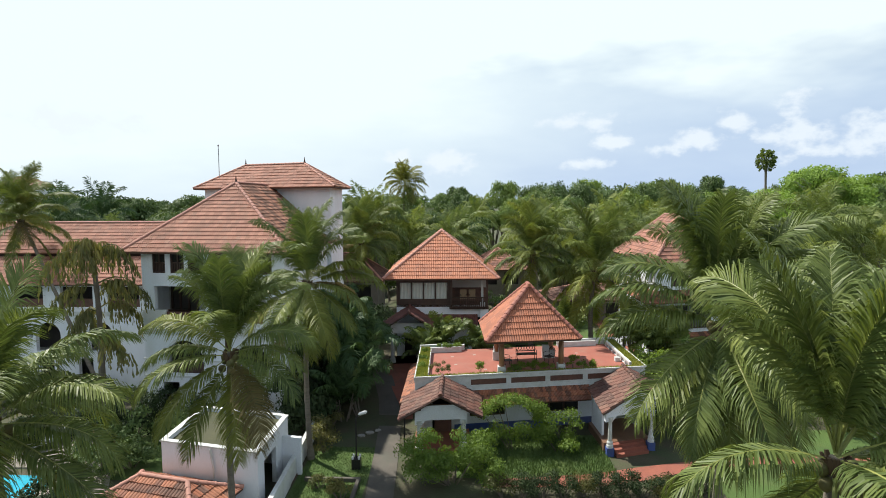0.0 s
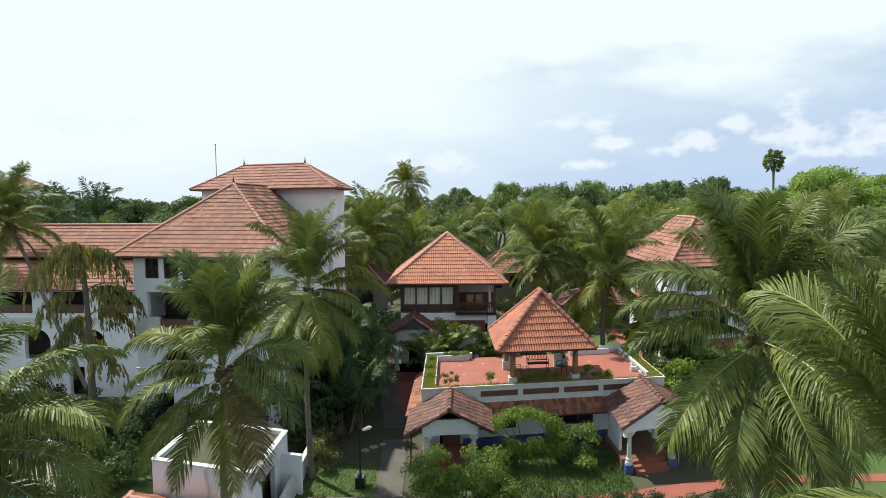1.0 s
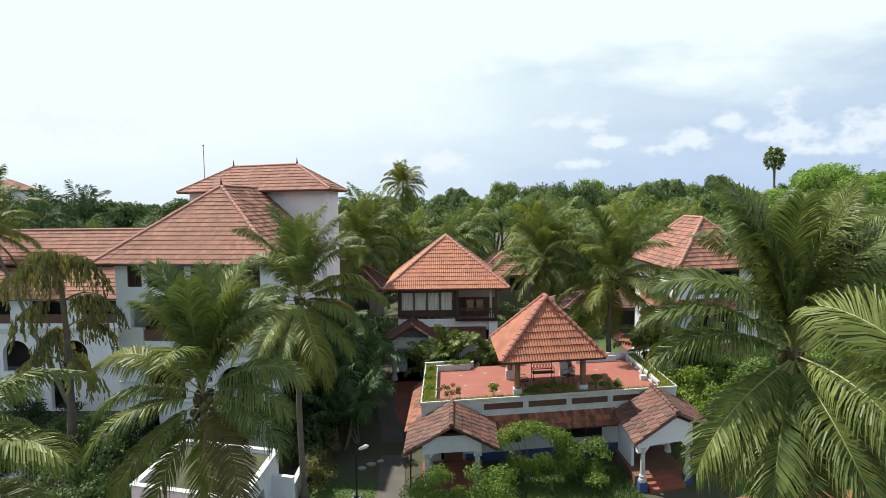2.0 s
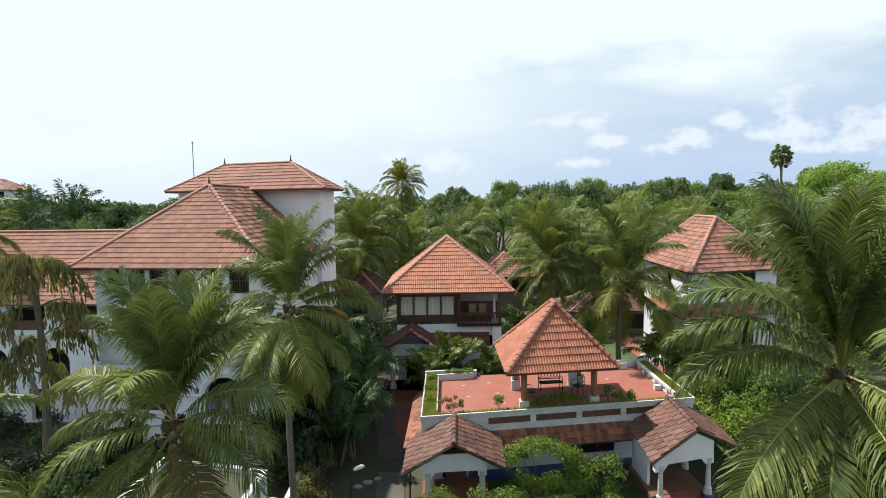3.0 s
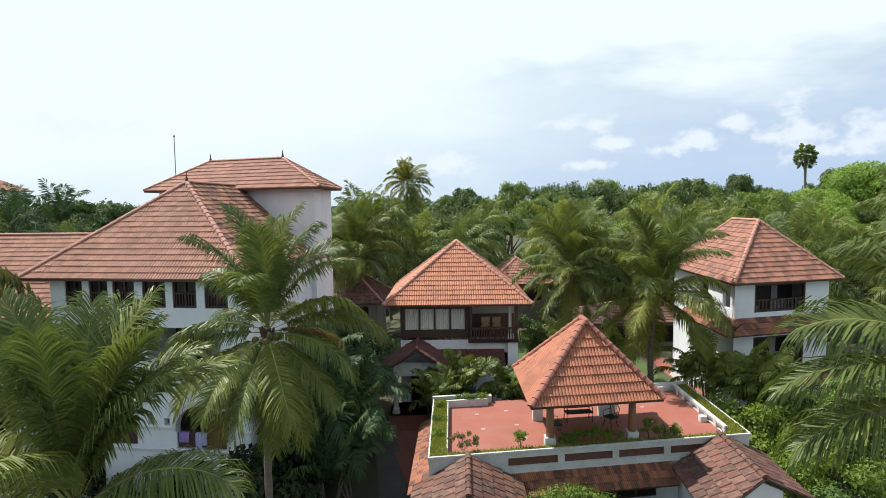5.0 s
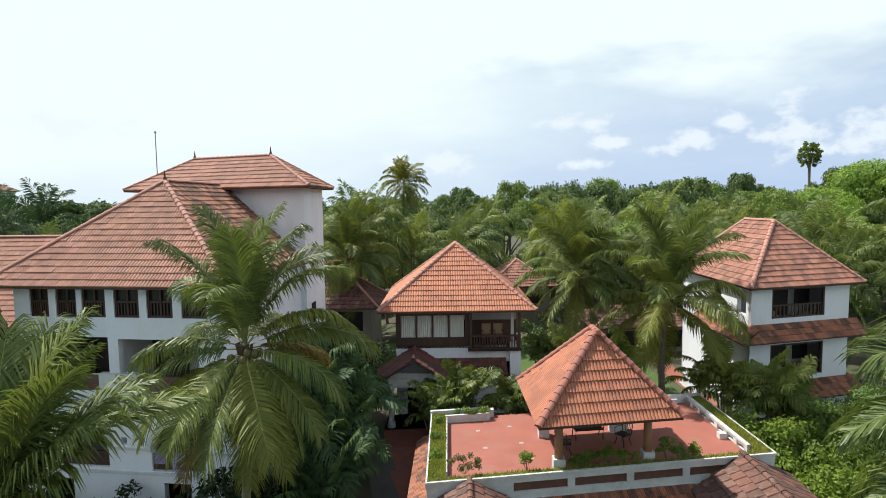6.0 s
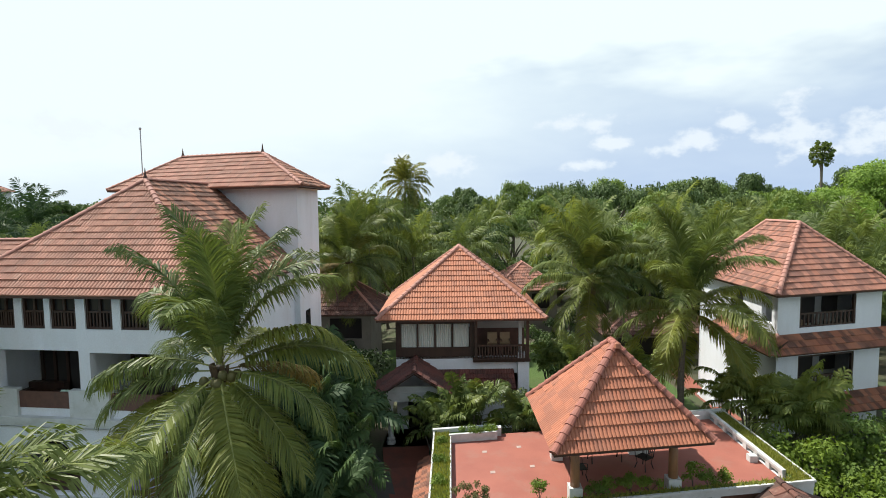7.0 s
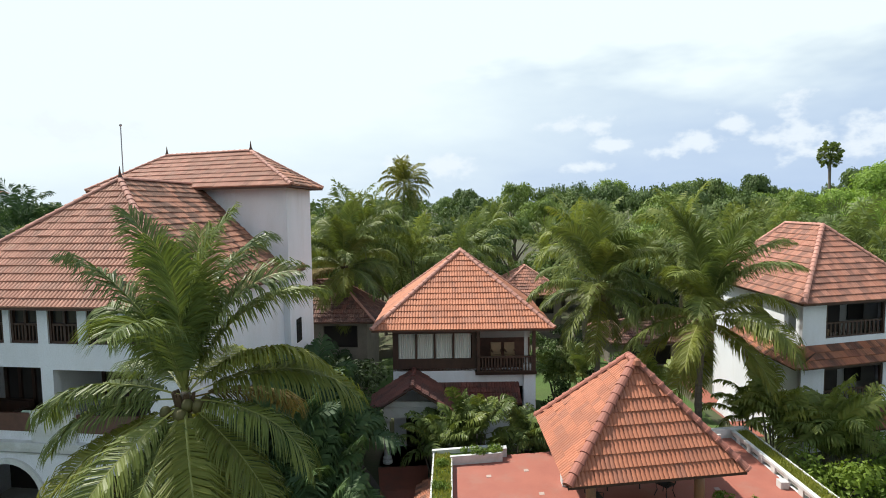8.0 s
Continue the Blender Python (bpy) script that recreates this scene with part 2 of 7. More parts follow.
M_SOIL = surface("shaded_garden_soil", (0.075, 0.065, 0.04), (0.045, 0.06, 0.025), 0.5, 0.95, fine=10, stain=(0.05, 0.085, 0.025), stain_amount=0.9, stain_scale=0.35, bump=0.5, dist=0.04)
M_INSERT = surface("faded_floor_insert", (0.44, 0.34, 0.30), (0.38, 0.28, 0.24), 3.0, 0.8)
M_STONE = surface("pale_floor_stone", (0.34, 0.32, 0.29), (0.26, 0.25, 0.22), 3.0, 0.8)
M_IRON = surface("black_cast_iron", (0.018, 0.017, 0.018), (0.03, 0.028, 0.028), 8.0, 0.45, metal=0.3)
M_STEEL = surface("grey_steel", (0.35, 0.36, 0.37), (0.28, 0.28, 0.29), 4.0, 0.4, metal=0.8)
M_LAMP = surface("white_lamp_casing", (0.75, 0.76, 0.75), (0.66, 0.66, 0.65), 5.0, 0.4)
M_BARK = surface("palm_bark", (0.185, 0.16, 0.13), (0.115, 0.10, 0.08), 2.5, 0.95, fine=14, stretch=(1, 1, 5), bump=0.7, dist=0.03)
M_BARKT = surface("tree_bark", (0.16, 0.13, 0.10), (0.10, 0.085, 0.065), 2.0, 0.95, fine=12, bump=0.6, dist=0.03)
M_NUT = surface("coconut_husk", (0.13, 0.11, 0.035), (0.08, 0.09, 0.025), 5.0, 0.6)
M_FIBRE = surface("dry_frond_sheath", (0.10, 0.065, 0.035), (0.06, 0.038, 0.02), 4.0, 0.9)
M_TILE_PAV = tile_material("orange_clay_tiles", [(0.42, 0.150, 0.080), (0.49, 0.185, 0.102), (0.45, 0.165, 0.088), (0.54, 0.22, 0.13)], (0.20, 0.08, 0.055), 0.6)
M_TILE_V2 = tile_material("new_clay_tiles", [(0.44, 0.168, 0.090), (0.50, 0.205, 0.115), (0.47, 0.185, 0.10), (0.55, 0.245, 0.15)], (0.22, 0.09, 0.06), 0.55)
M_TILE_MAIN = tile_material("faded_clay_tiles", [(0.345, 0.158, 0.105), (0.49, 0.243, 0.168), (0.415, 0.20, 0.133), (0.57, 0.318, 0.228)], (0.19, 0.09, 0.062), 0.6, 0.8)
M_TILE_V3 = tile_material("blotched_clay_tiles", [(0.33, 0.135, 0.085), (0.42, 0.195, 0.135), (0.36, 0.155, 0.10), (0.47, 0.245, 0.185)], (0.13, 0.062, 0.045), 0.75, 1.6, edge=(0.60, 0.76))
M_TILE_OLD = tile_material("sooty_clay_tiles", [(0.080, 0.032, 0.024), (0.19, 0.080, 0.055), (0.10, 0.040, 0.030), (0.26, 0.13, 0.092), (0.13, 0.054, 0.040)], (0.05, 0.03, 0.024), 0.75, 0.9, lichen=(0.31, 0.19, 0.14))
M_TILE_SKIRT = tile_material("streaked_clay_tiles", [(0.36, 0.13, 0.068), (0.45, 0.19, 0.105), (0.27, 0.10, 0.06), (0.52, 0.27, 0.175)], (0.07, 0.038, 0.028), 0.9, 0.9)
M_TILE_PATCHED = tile_material("algae_stained_clay_tiles", [(0.40, 0.18, 0.11), (0.52, 0.25, 0.16), (0.44, 0.205, 0.125), (0.58, 0.31, 0.205)], (0.105, 0.058, 0.04), 0.88, 0.75, edge=(0.56, 0.74))
M_TILE_DARK = tile_material("maroon_clay_tiles", [(0.13, 0.045, 0.035), (0.19, 0.065, 0.05), (0.16, 0.055, 0.04), (0.22, 0.085, 0.065)], (0.05, 0.03, 0.027), 0.7, 0.7)
M_CAP_PAV = tile_material("red_hip_ridge_clay", [(0.33, 0.12, 0.085), (0.40, 0.155, 0.11)], (0.20, 0.09, 0.07), 0.5)
M_CAP = tile_material("hip_ridge_clay", [(0.46, 0.22, 0.165), (0.54, 0.285, 0.225)], (0.24, 0.12, 0.09), 0.5)
M_FROND = leaf_material("coconut_leaf", [(0.097, 0.148, 0.038), (0.155, 0.213, 0.054), (0.076, 0.117, 0.036), (0.237, 0.282, 0.076)], 0.34, 0.28)
M_FROND_Y = leaf_material("yellowing_coconut_leaf", [(0.188, 0.228, 0.044), (0.256, 0.266, 0.057), (0.147, 0.186, 0.042)], 0.36, 0.34)
M_FROND_DRY = leaf_material("dry_coconut_leaf", [(0.165, 0.135, 0.042), (0.21, 0.16, 0.055), (0.13, 0.105, 0.038)], 0.6, 0.25)
# far foliage greens are lifted paler, partly to put haze into the colour
M_FROND_FAR = leaf_material("grove_palm_leaf", [(0.121, 0.184, 0.055), (0.210, 0.268, 0.076), (0.089, 0.143, 0.051), (0.282, 0.333, 0.102)], 0.40, 0.32, 0.25)
M_FROND_PALE = leaf_material("pale_grove_palm_leaf", [(0.175, 0.242, 0.054), (0.239, 0.304, 0.072), (0.126, 0.190, 0.047), (0.281, 0.312, 0.087)], 0.40, 0.34, 0.25)
M_LEAF = leaf_material("broad_leaf", [(0.126, 0.200, 0.056), (0.174, 0.260, 0.067), (0.095, 0.163, 0.050), (0.204, 0.285, 0.078)], 0.5, 0.3, 0.3)
M_LEAF_L = leaf_material("light_broad_leaf", [(0.142, 0.239, 0.053), (0.194, 0.297, 0.068), (0.113, 0.191, 0.048), (0.231, 0.324, 0.081)], 0.5, 0.35, 0.3)
M_LEAF_D = leaf_material("dark_broad_leaf", [(0.102, 0.165, 0.048), (0.143, 0.205, 0.055), (0.081, 0.133, 0.046)], 0.5, 0.2, 0.3)
M_RIB = surface("palm_midrib", (0.26, 0.28, 0.07), (0.20, 0.22, 0.06), 4.0, 0.5, bump=0.0)
M_LEAF_B = leaf_material("bright_fresh_leaf", [(0.223, 0.358, 0.053), (0.288, 0.438, 0.072), (0.186, 0.313, 0.053), (0.343, 0.473, 0.088)], 0.5, 0.4, 0.4)
M_BUSH = leaf_material("garden_shrub_leaf", [(0.150, 0.244, 0.037), (0.199, 0.298, 0.051), (0.119, 0.203, 0.035), (0.233, 0.324, 0.060)], 0.45, 0.42, 1.5)
# palm leaf darkened in colour for thicket shade and backlight
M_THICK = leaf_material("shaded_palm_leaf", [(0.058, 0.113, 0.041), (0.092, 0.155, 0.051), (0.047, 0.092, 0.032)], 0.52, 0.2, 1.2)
M_ARECA = leaf_material("areca_palm_leaf", [(0.088, 0.141, 0.036), (0.136, 0.192, 0.045), (0.072, 0.112, 0.030), (0.192, 0.232, 0.054)], 0.36, 0.25, 1.2)
# tan cottage plaster with stains; the shade on the walls is in the colour
M_PLASTER = surface("stained_brown_plaster", (0.21, 0.185, 0.155), (0.15, 0.135, 0.11), 0.9, 0.9, fine=12, stain=(0.12, 0.11, 0.09), stain_amount=0.6)
M_TURF = leaf_material("planter_grass_blade", [(0.25, 0.31, 0.055), (0.32, 0.36, 0.075), (0.20, 0.26, 0.055), (0.36, 0.34, 0.10)], 0.6, 0.45, 1.5)
M_HEDGE = leaf_material("reddish_hedge_leaf", [(0.10, 0.10, 0.03), (0.14, 0.13, 0.035), (0.07, 0.09, 0.025)], 0.45, 0.25, 1.5)
# deep green pushed darker so the colour carries the thicket's shade
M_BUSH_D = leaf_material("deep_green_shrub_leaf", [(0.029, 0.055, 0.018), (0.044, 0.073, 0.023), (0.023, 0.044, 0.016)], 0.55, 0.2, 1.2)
M_FISHTAIL = leaf_material("fishtail_palm_leaf", [(0.135, 0.156, 0.047), (0.187, 0.192, 0.068), (0.104, 0.125, 0.044), (0.229, 0.198, 0.088)], 0.5, 0.35, 1.0)


# ---- builders ----
class Build:
    """Collects corners and faces of one mesh."""

    def __init__(self):
        self.v, self.f = [], []

    def add(self, pts, faces):
        k = len(self.v)
        self.v += [tuple(p) for p in pts]
        self.f += [tuple(i + k for i in q) for q in faces]

    def box(self, x0, x1, y0, y1, z0, z1, m=None):
        p = [Vector((x, y, z)) for z in (z0, z1) for y in (y0, y1) for x in (x0, x1)]
        if m is not None:
            p = [m @ q for q in p]
        self.add(p, [(0, 2, 3, 1), (4, 5, 7, 6), (0, 1, 5, 4), (2, 6, 7, 3), (0, 4, 6, 2), (1, 3, 7, 5)])
        return self

    def prism(self, ring, way):
        """A flat ring of corners, pushed along a way."""
        n, way = len(ring), Vector(way)
        ring = [Vector(p) for p in ring]
        self.add(ring + [p + way for p in ring], [tuple(range(n - 1, -1, -1)), tuple(range(n, 2 * n))] + [(i, (i + 1) % n, n + (i + 1) % n, n + i) for i in range(n)])
        return self

    def tube(self, path, radii, n=8, caps=True):
        path = [Vector(p) for p in path]
        pts = []
        for i, p in enumerate(path):
            t = (path[min(i + 1, len(path) - 1)] - path[max(i - 1, 0)]).normalized()
            a = t.cross(Vector((0, 0, 1)))
            if a.length < 1e-3:
                a = Vector((1, 0, 0))
            a.normalize()
            b = t.cross(a)
            r = radii[i] if isinstance(radii, (list, tuple)) else radii
            pts += [p + r * (math.cos(2 * math.pi * j / n) * a + math.sin(2 * math.pi * j / n) * b) for j in range(n)]
        fs = [(i * n + j, i * n + (j + 1) % n, (i + 1) * n + (j + 1) % n, (i + 1) * n + j) for i in range(len(path) - 1) for j in range(n)]
        if caps:
            fs += [tuple(range(n - 1, -1, -1)), tuple(range((len(path) - 1) * n, len(path) * n))]
        self.add(pts, fs)
        return self

    def ball(self, c, r, n=8, k=5, squash=1.0):
        c = Vector(c)
        pts = [c + Vector((0, 0, -r * squash))]
        for i in range(1, k):
            a = -math.pi / 2 + math.pi * i / k
            pts += [c + Vector((r * math.cos(a) * math.cos(2 * math.pi * j / n), r * math.cos(a) * math.sin(2 * math.pi * j / n), r * squash * math.sin(a))) for j in range(n)]
        pts.append(c + Vector((0, 0, r * squash)))
        fs = [(0, 1 + (j + 1) % n, 1 + j) for j in range(n)]
        fs += [(1 + i * n + j, 1 + i * n + (j + 1) % n, 1 + (i + 1) * n + (j + 1) % n, 1 + (i + 1) * n + j) for i in range(k - 2) for j in range(n)]
        e = len(pts) - 1
        fs += [(e, 1 + (k - 2) * n + j, 1 + (k - 2) * n + (j + 1) % n) for j in range(n)]
        self.add(pts, fs)
        return self

    def mesh(self, name, mat, base=(0, 0, 0), smooth=False):
        me = bpy.data.meshes.new(name)
        b = Vector(base)
        me.from_pydata([Vector(p) - b for p in self.v], [], self.f)
        me.materials.append(mat)
        if smooth:
            me.polygons.foreach_set("use_smooth", [True] * len(me.polygons))
        me.update()
        return me


def thing(name, base, label, category, group="", kind=""):
    ob = new(name)
    ob.empty_display_size = 0.3
    ob.location = base
    return tagged(ob, label, category, group, kind)


def world_base(parent):
    b = Vector((0, 0, 0))
    while parent is not None:
        b += parent.location
        parent = parent.parent
    return b


def part(name, build, mat, parent, label="", smooth=False, kind=""):
    """Links a mesh, given in world places, as one part under a thing that stands unturned."""
    ob = new(name, build.mesh(name, mat, world_base(parent), smooth))
    ob.parent = parent
    return tagged(ob, label, kind=kind)


def solo(name, build, mat, label, category, base=(0, 0, 0), kind="", group="", smooth=False):
    ob = new(name, build.mesh(name, mat, base, smooth))
    ob.location = base
    return tagged(ob, label, category, group, kind)


def plan(x, y, e1, e2):
    """The frame of a building: local u along e1, v into the building along e2."""
    return Matrix(((e1[0], e2[0], 0, x), (e1[1], e2[1], 0, y), (0, 0, 1, 0), (0, 0, 0, 1)))


def wall(b, m, u0, u1, z0, z1, v0, v1, holes=(), arches=()):
    """A wall with thickness; holes (u0, u1, z0, z1) and arches (u, radius, foot, spring) go through it."""
    cuts = [(h[0], h[1], h[2], h[3]) for h in holes] + [(a[0] - a[1], a[0] + a[1], a[2], a[3] + a[1] + 0.02) for a in arches]
    us = sorted({u0, u1, *[c for h in cuts for c in h[:2] if u0 < c < u1]})
    zs = sorted({z0, z1, *[c for h in cuts for c in h[2:] if z0 < c < z1]})
    nu, nz = len(us) - 1, len(zs) - 1

    def solid(i, k):
        if not (0 <= i < nu and 0 <= k < nz):
            return False
        u, z = (us[i] + us[i + 1]) / 2, (zs[k] + zs[k + 1]) / 2
        return not any(h[0] < u < h[1] and h[2] < z < h[3] for h in cuts)

    at = lambda i, k, back: (k * (nu + 1) + i) * 2 + back
    faces = []
    for i in range(nu):
        for k in range(nz):
            if not solid(i, k):
                continue
            faces += [(at(i, k, 0), at(i + 1, k, 0), at(i + 1, k + 1, 0), at(i, k + 1, 0)), (at(i, k + 1, 1), at(i + 1, k + 1, 1), at(i + 1, k, 1), at(i, k, 1))]
            for di, dk, p, q in ((-1, 0, (i, k + 1), (i, k)), (1, 0, (i + 1, k), (i + 1, k + 1)), (0, -1, (i, k), (i + 1, k)), (0, 1, (i + 1, k + 1), (i, k + 1))):
                if not solid(i + di, k + dk):
                    faces.append((at(*p, 0), at(*p, 1), at(*q, 1), at(*q, 0)))
    used = sorted({c for q in faces for c in q})
    order = {c: n for n, c in enumerate(used)}
    pts = [m @ Vector((us[(c // 2) % (nu + 1)], v1 if c % 2 else v0, zs[(c // 2) // (nu + 1)])) for c in used]
    b.add(pts, [tuple(order[c] for c in q) for q in faces])
    for u, r, foot, spring in arches:
        k = 14
        top = spring + r + 0.02
        for i in range(k):
            a0, a1 = math.pi * i / k, math.pi * (i + 1) / k
            p = [(u + r * math.cos(a0), spring + r * math.sin(a0)), (u + r * math.cos(a0), top), (u + r * math.cos(a1), top), (u + r * math.cos(a1), spring + r * math.sin(a1))]
            ring = [m @ Vector((x, v0, z)) for x, z in p]
            b.prism(ring, (m.to_3x3() @ Vector((0, v1 - v0, 0))))


# ---- roofs ----
FLAT_PROFILE = [(0.02, -0.02), (0.09, 0.018), (0.91, 0.018), (0.98, -0.02)]     # pillowed flat tile


def tile_profile(k=8, roll=0.034):
    return [(i / k, roll * abs(math.sin(2 * math.pi * i / k)) ** 0.8) for i in range(k + 1)]


def tile_mesh(name, w, h, mat, flat=False):
    """One clay tile with two rolls, lying up the slope along y, its lower lip raised."""
    b = Build()
    prof = FLAT_PROFILE if flat else tile_profile()
    n = len(prof)
    lip = 0.046
    pts = [Vector(((x - 0.5) * w, -0.03, z + lip)) for x, z in prof] + [Vector(((x - 0.5) * w, h, z + 0.008)) for x, z in prof] + [Vector(((x - 0.5) * w, -0.03, 0.0)) for x, z in prof]
    fs = [(i, i + 1, n + i + 1, n + i) for i in range(n - 1)] + [(2 * n + i, 2 * n + i + 1, i + 1, i) for i in range(n - 1)]
    b.add(pts, fs)
    return b.mesh(name, mat)


def cap_mesh(name, length, r, mat):
    """One half-round ridge tile along y, wider at its lower end."""
    b = Build()
    n = 6
    pts = []
    for y, rr in ((0.0, r * 1.12), (0.06, r * 1.12), (0.07, r), (length + 0.05, r * 0.88)):
        pts += [Vector((rr * math.cos(math.pi * i / n), y, rr * math.sin(math.pi * i / n) * 0.85)) for i in range(n + 1)]
    fs = [(j * (n + 1) + i, j * (n + 1) + i + 1, (j + 1) * (n + 1) + i + 1, (j + 1) * (n + 1) + i) for j in range(3) for i in range(n)]
    fs.append(tuple(range(n + 1)))
    b.add(pts, fs)
    return b.mesh(name, mat)


def slope(e0, e1, t0, t1, w, h):
    """Lays tiles on a roof slope: eave from e0 to e1, top from t0 to t1. Gives whole tiles as poses, and the cut ones as corners and faces."""
    e0, e1, t0, t1 = (Vector(p) for p in (e0, e1, t0, t1))
    ax = (e1 - e0).normalized()
    nor = ax.cross((t0 + t1) / 2 - (e0 + e1) / 2).normalized()
    if nor.z < 0:
        nor = -nor
    up = nor.cross(ax)
    full = (t0 - e0).dot(up)
    rows = max(1, round(full / h))
    h = full / rows
    width = (e1 - e0).length
    cols = max(1, round(width / w))
    w = width / cols

    def ends(v):
        return (t0 - e0).dot(ax) * v / full, width + ((t1 - e0).dot(ax) - width) * v / full
    whole, cut = [], []
    for r in range(rows):
        lo0, hi0 = ends(r * h)
        lo1, hi1 = ends((r + 1) * h)
        shift = 0.5 * w * (r % 2)
        for c in range(-1, cols + 1):
            a = c * w + shift
            z = a + w
            if z <= min(lo0, lo1) + 0.02 or a >= max(hi0, hi1) - 0.02:
                continue
            m = Matrix(((ax.x, up.x, nor.x, 0), (ax.y, up.y, nor.y, 0), (ax.z, up.z, nor.z, 0), (0, 0, 0, 1)))
            m.translation = e0 + ax * (a + w / 2) + up * (r * h)
            if a >= max(lo0, lo1) - 0.01 and z <= min(hi0, hi1) + 0.01:
                whole.append(m)
            else:
                cut.append((m, a, (lo0, hi0, lo1, hi1)))
    return whole, cut, w, h


def lay_cut(b, cut, w, h, flat=False):
    prof = FLAT_PROFILE if flat else tile_profile()
    laid = random.Random(len(cut))
    for m, a, (lo0, hi0, lo1, hi1) in cut:
        n = len(prof)
        lip = 0.046 * laid.uniform(0.65, 1.5)

        def at(x, y, z, lo, hi):
            return m @ Vector((min(max(a + x * w, lo), hi) - a - w / 2, y, z))
        pts = [at(x, -0.03, z + lip, lo0, hi0) for x, z in prof] + [at(x, h, z + 0.008, lo1, hi1) for x, z in prof] + [at(x, -0.03, 0, lo0, hi0) for x, z in prof]
        b.add(pts, [(i, i + 1, n + i + 1, n + i) for i in range(n - 1)] + [(2 * n + i, 2 * n + i + 1, i + 1, i) for i in range(n - 1)])


TILE_CACHE = {}
TILE_QUEUE = []       # single tiles are linked last


def tiled_slope(parent, corners4, mat, w=0.26, h=0.36, single=0, flat=False, near=None):
    """One slope: `single` of its tiles as parts of their own, nearest to `near`, the rest joined."""
    whole, cut, w, h = slope(*corners4, w, h)
    if single and near is not None:
        whole.sort(key=lambda m: (m.translation - Vector(near)).length)
    for m in whole[:single]:
        key = (mat.name, round(w, 3), round(h, 3), flat)
        if key not in TILE_CACHE:
            TILE_CACHE[key] = tile_mesh("roof_tile", w, h, mat, flat)
        TILE_QUEUE.append((parent, TILE_CACHE[key], m))
    rest = Build()
    lay_cut(rest, cut, w, h, flat)
    lay_cut(rest, [(m, 0.0, (-9e3, 9e3, -9e3, 9e3)) for m in whole[single:]], w, h, flat)
    if rest.v:
        part("roof_tiles", rest, mat, parent, kind="stuff")


CAP_CACHE = {}


def caps_along(parent, p, q, mat, r=0.10, step=0.34):
    """Ridge tiles from the lower end p to the upper end q."""
    p, q = Vector(p), Vector(q)
    d = q - p
    n = max(1, round(d.length / step))
    step = d.length / n
    key = (mat.name, round(r, 3), round(step, 3))
    if key not in CAP_CACHE:
        CAP_CACHE[key] = cap_mesh("ridge_tile", step, r, mat)
    y = d.normalized()
    x = y.cross(Vector((0, 0, 1))).normalized()
    z = x.cross(y)
    for i in range(n):
        m = Matrix(((x.x, y.x, z.x, 0), (x.y, y.y, z.y, 0), (x.z, y.z, z.z, 0), (0, 0, 0, 1)))
        m.translation = p + y * (i * step) + z * 0.03
        TILE_QUEUE.append((parent, CAP_CACHE[key], m))


def hip_roof(parent, m, w, d, ze, zr, a, b, axis, mat, cap, single=0, near=None, tw=0.26, th=0.36, thick=0.10, skip=(), cap_r=0.10):
    """A hipped roof on the plan w x d of the frame m; the ridge runs along axis, a and b in from its ends."""
    P = lambda u, v, z: m @ Vector((u, v, z))
    FL, FR, BR, BL = P(0, 0, ze), P(w, 0, ze), P(w, d, ze), P(0, d, ze)
    if axis == "y":
        A, B = P(w / 2, a, zr), P(w / 2, d - b, zr)
        faces = {"front": (FL, FR, A, A), "right": (FR, BR, A, B), "back": (BR, BL, B, B), "left": (BL, FL, B, A)}
        hips = [(FL, A), (FR, A), (BL, B), (BR, B), (B, A)]
    else:
        A, B = P(a, d / 2, zr), P(w - b, d / 2, zr)
        faces = {"front": (FL, FR, A, B), "right": (FR, BR, B, B), "back": (BR, BL, B, A), "left": (BL, FL, A, A)}
        hips = [(FL, A), (BL, A), (FR, B), (BR, B), (A, B)]
    dk = Build()
    down = Vector((0, 0, -thick))
    top = [FL, FR, BR, BL, A, B]
    idx = {"front": (0, 1, 4) if axis == "y" else (0, 1, 5, 4), "right": (1, 2, 5, 4) if axis == "y" else (1, 2, 5), "back": (2, 3, 5) if axis == "y" else (2, 3, 4, 5), "left": (3, 0, 4, 5) if axis == "y" else (3, 0, 4)}
    inn = [p + down for p in top]
    dk.add(top + inn, [idx[k] for k in idx] + [tuple(i + 6 for i in reversed(idx[k])) for k in idx] + [(0, 6, 7, 1), (1, 7, 8, 2), (2, 8, 9, 3), (3, 9, 6, 0)])
    part("roof_deck", dk, M_DECK, parent, "dark timber roof underside")
    left_over = single
    for k, c in faces.items():
        if k in skip:
            continue
        n = 0
        if k in ("front", "left") and left_over:
            n = left_over if k == "left" else int(single * 0.75)
            left_over -= n
        # right slopes of the hotel roofs take the tiles with darker patches
        weathered = M_TILE_PATCHED if k == "right" and mat is M_TILE_MAIN else mat
        tiled_slope(parent, c, weathered, tw, th, n, near=near)
    for lo, hi in hips:
        if (hi - lo).length > 0.3:
            caps_along(parent, lo, hi, cap, cap_r)
    return FL, FR, BR, BL, A, B


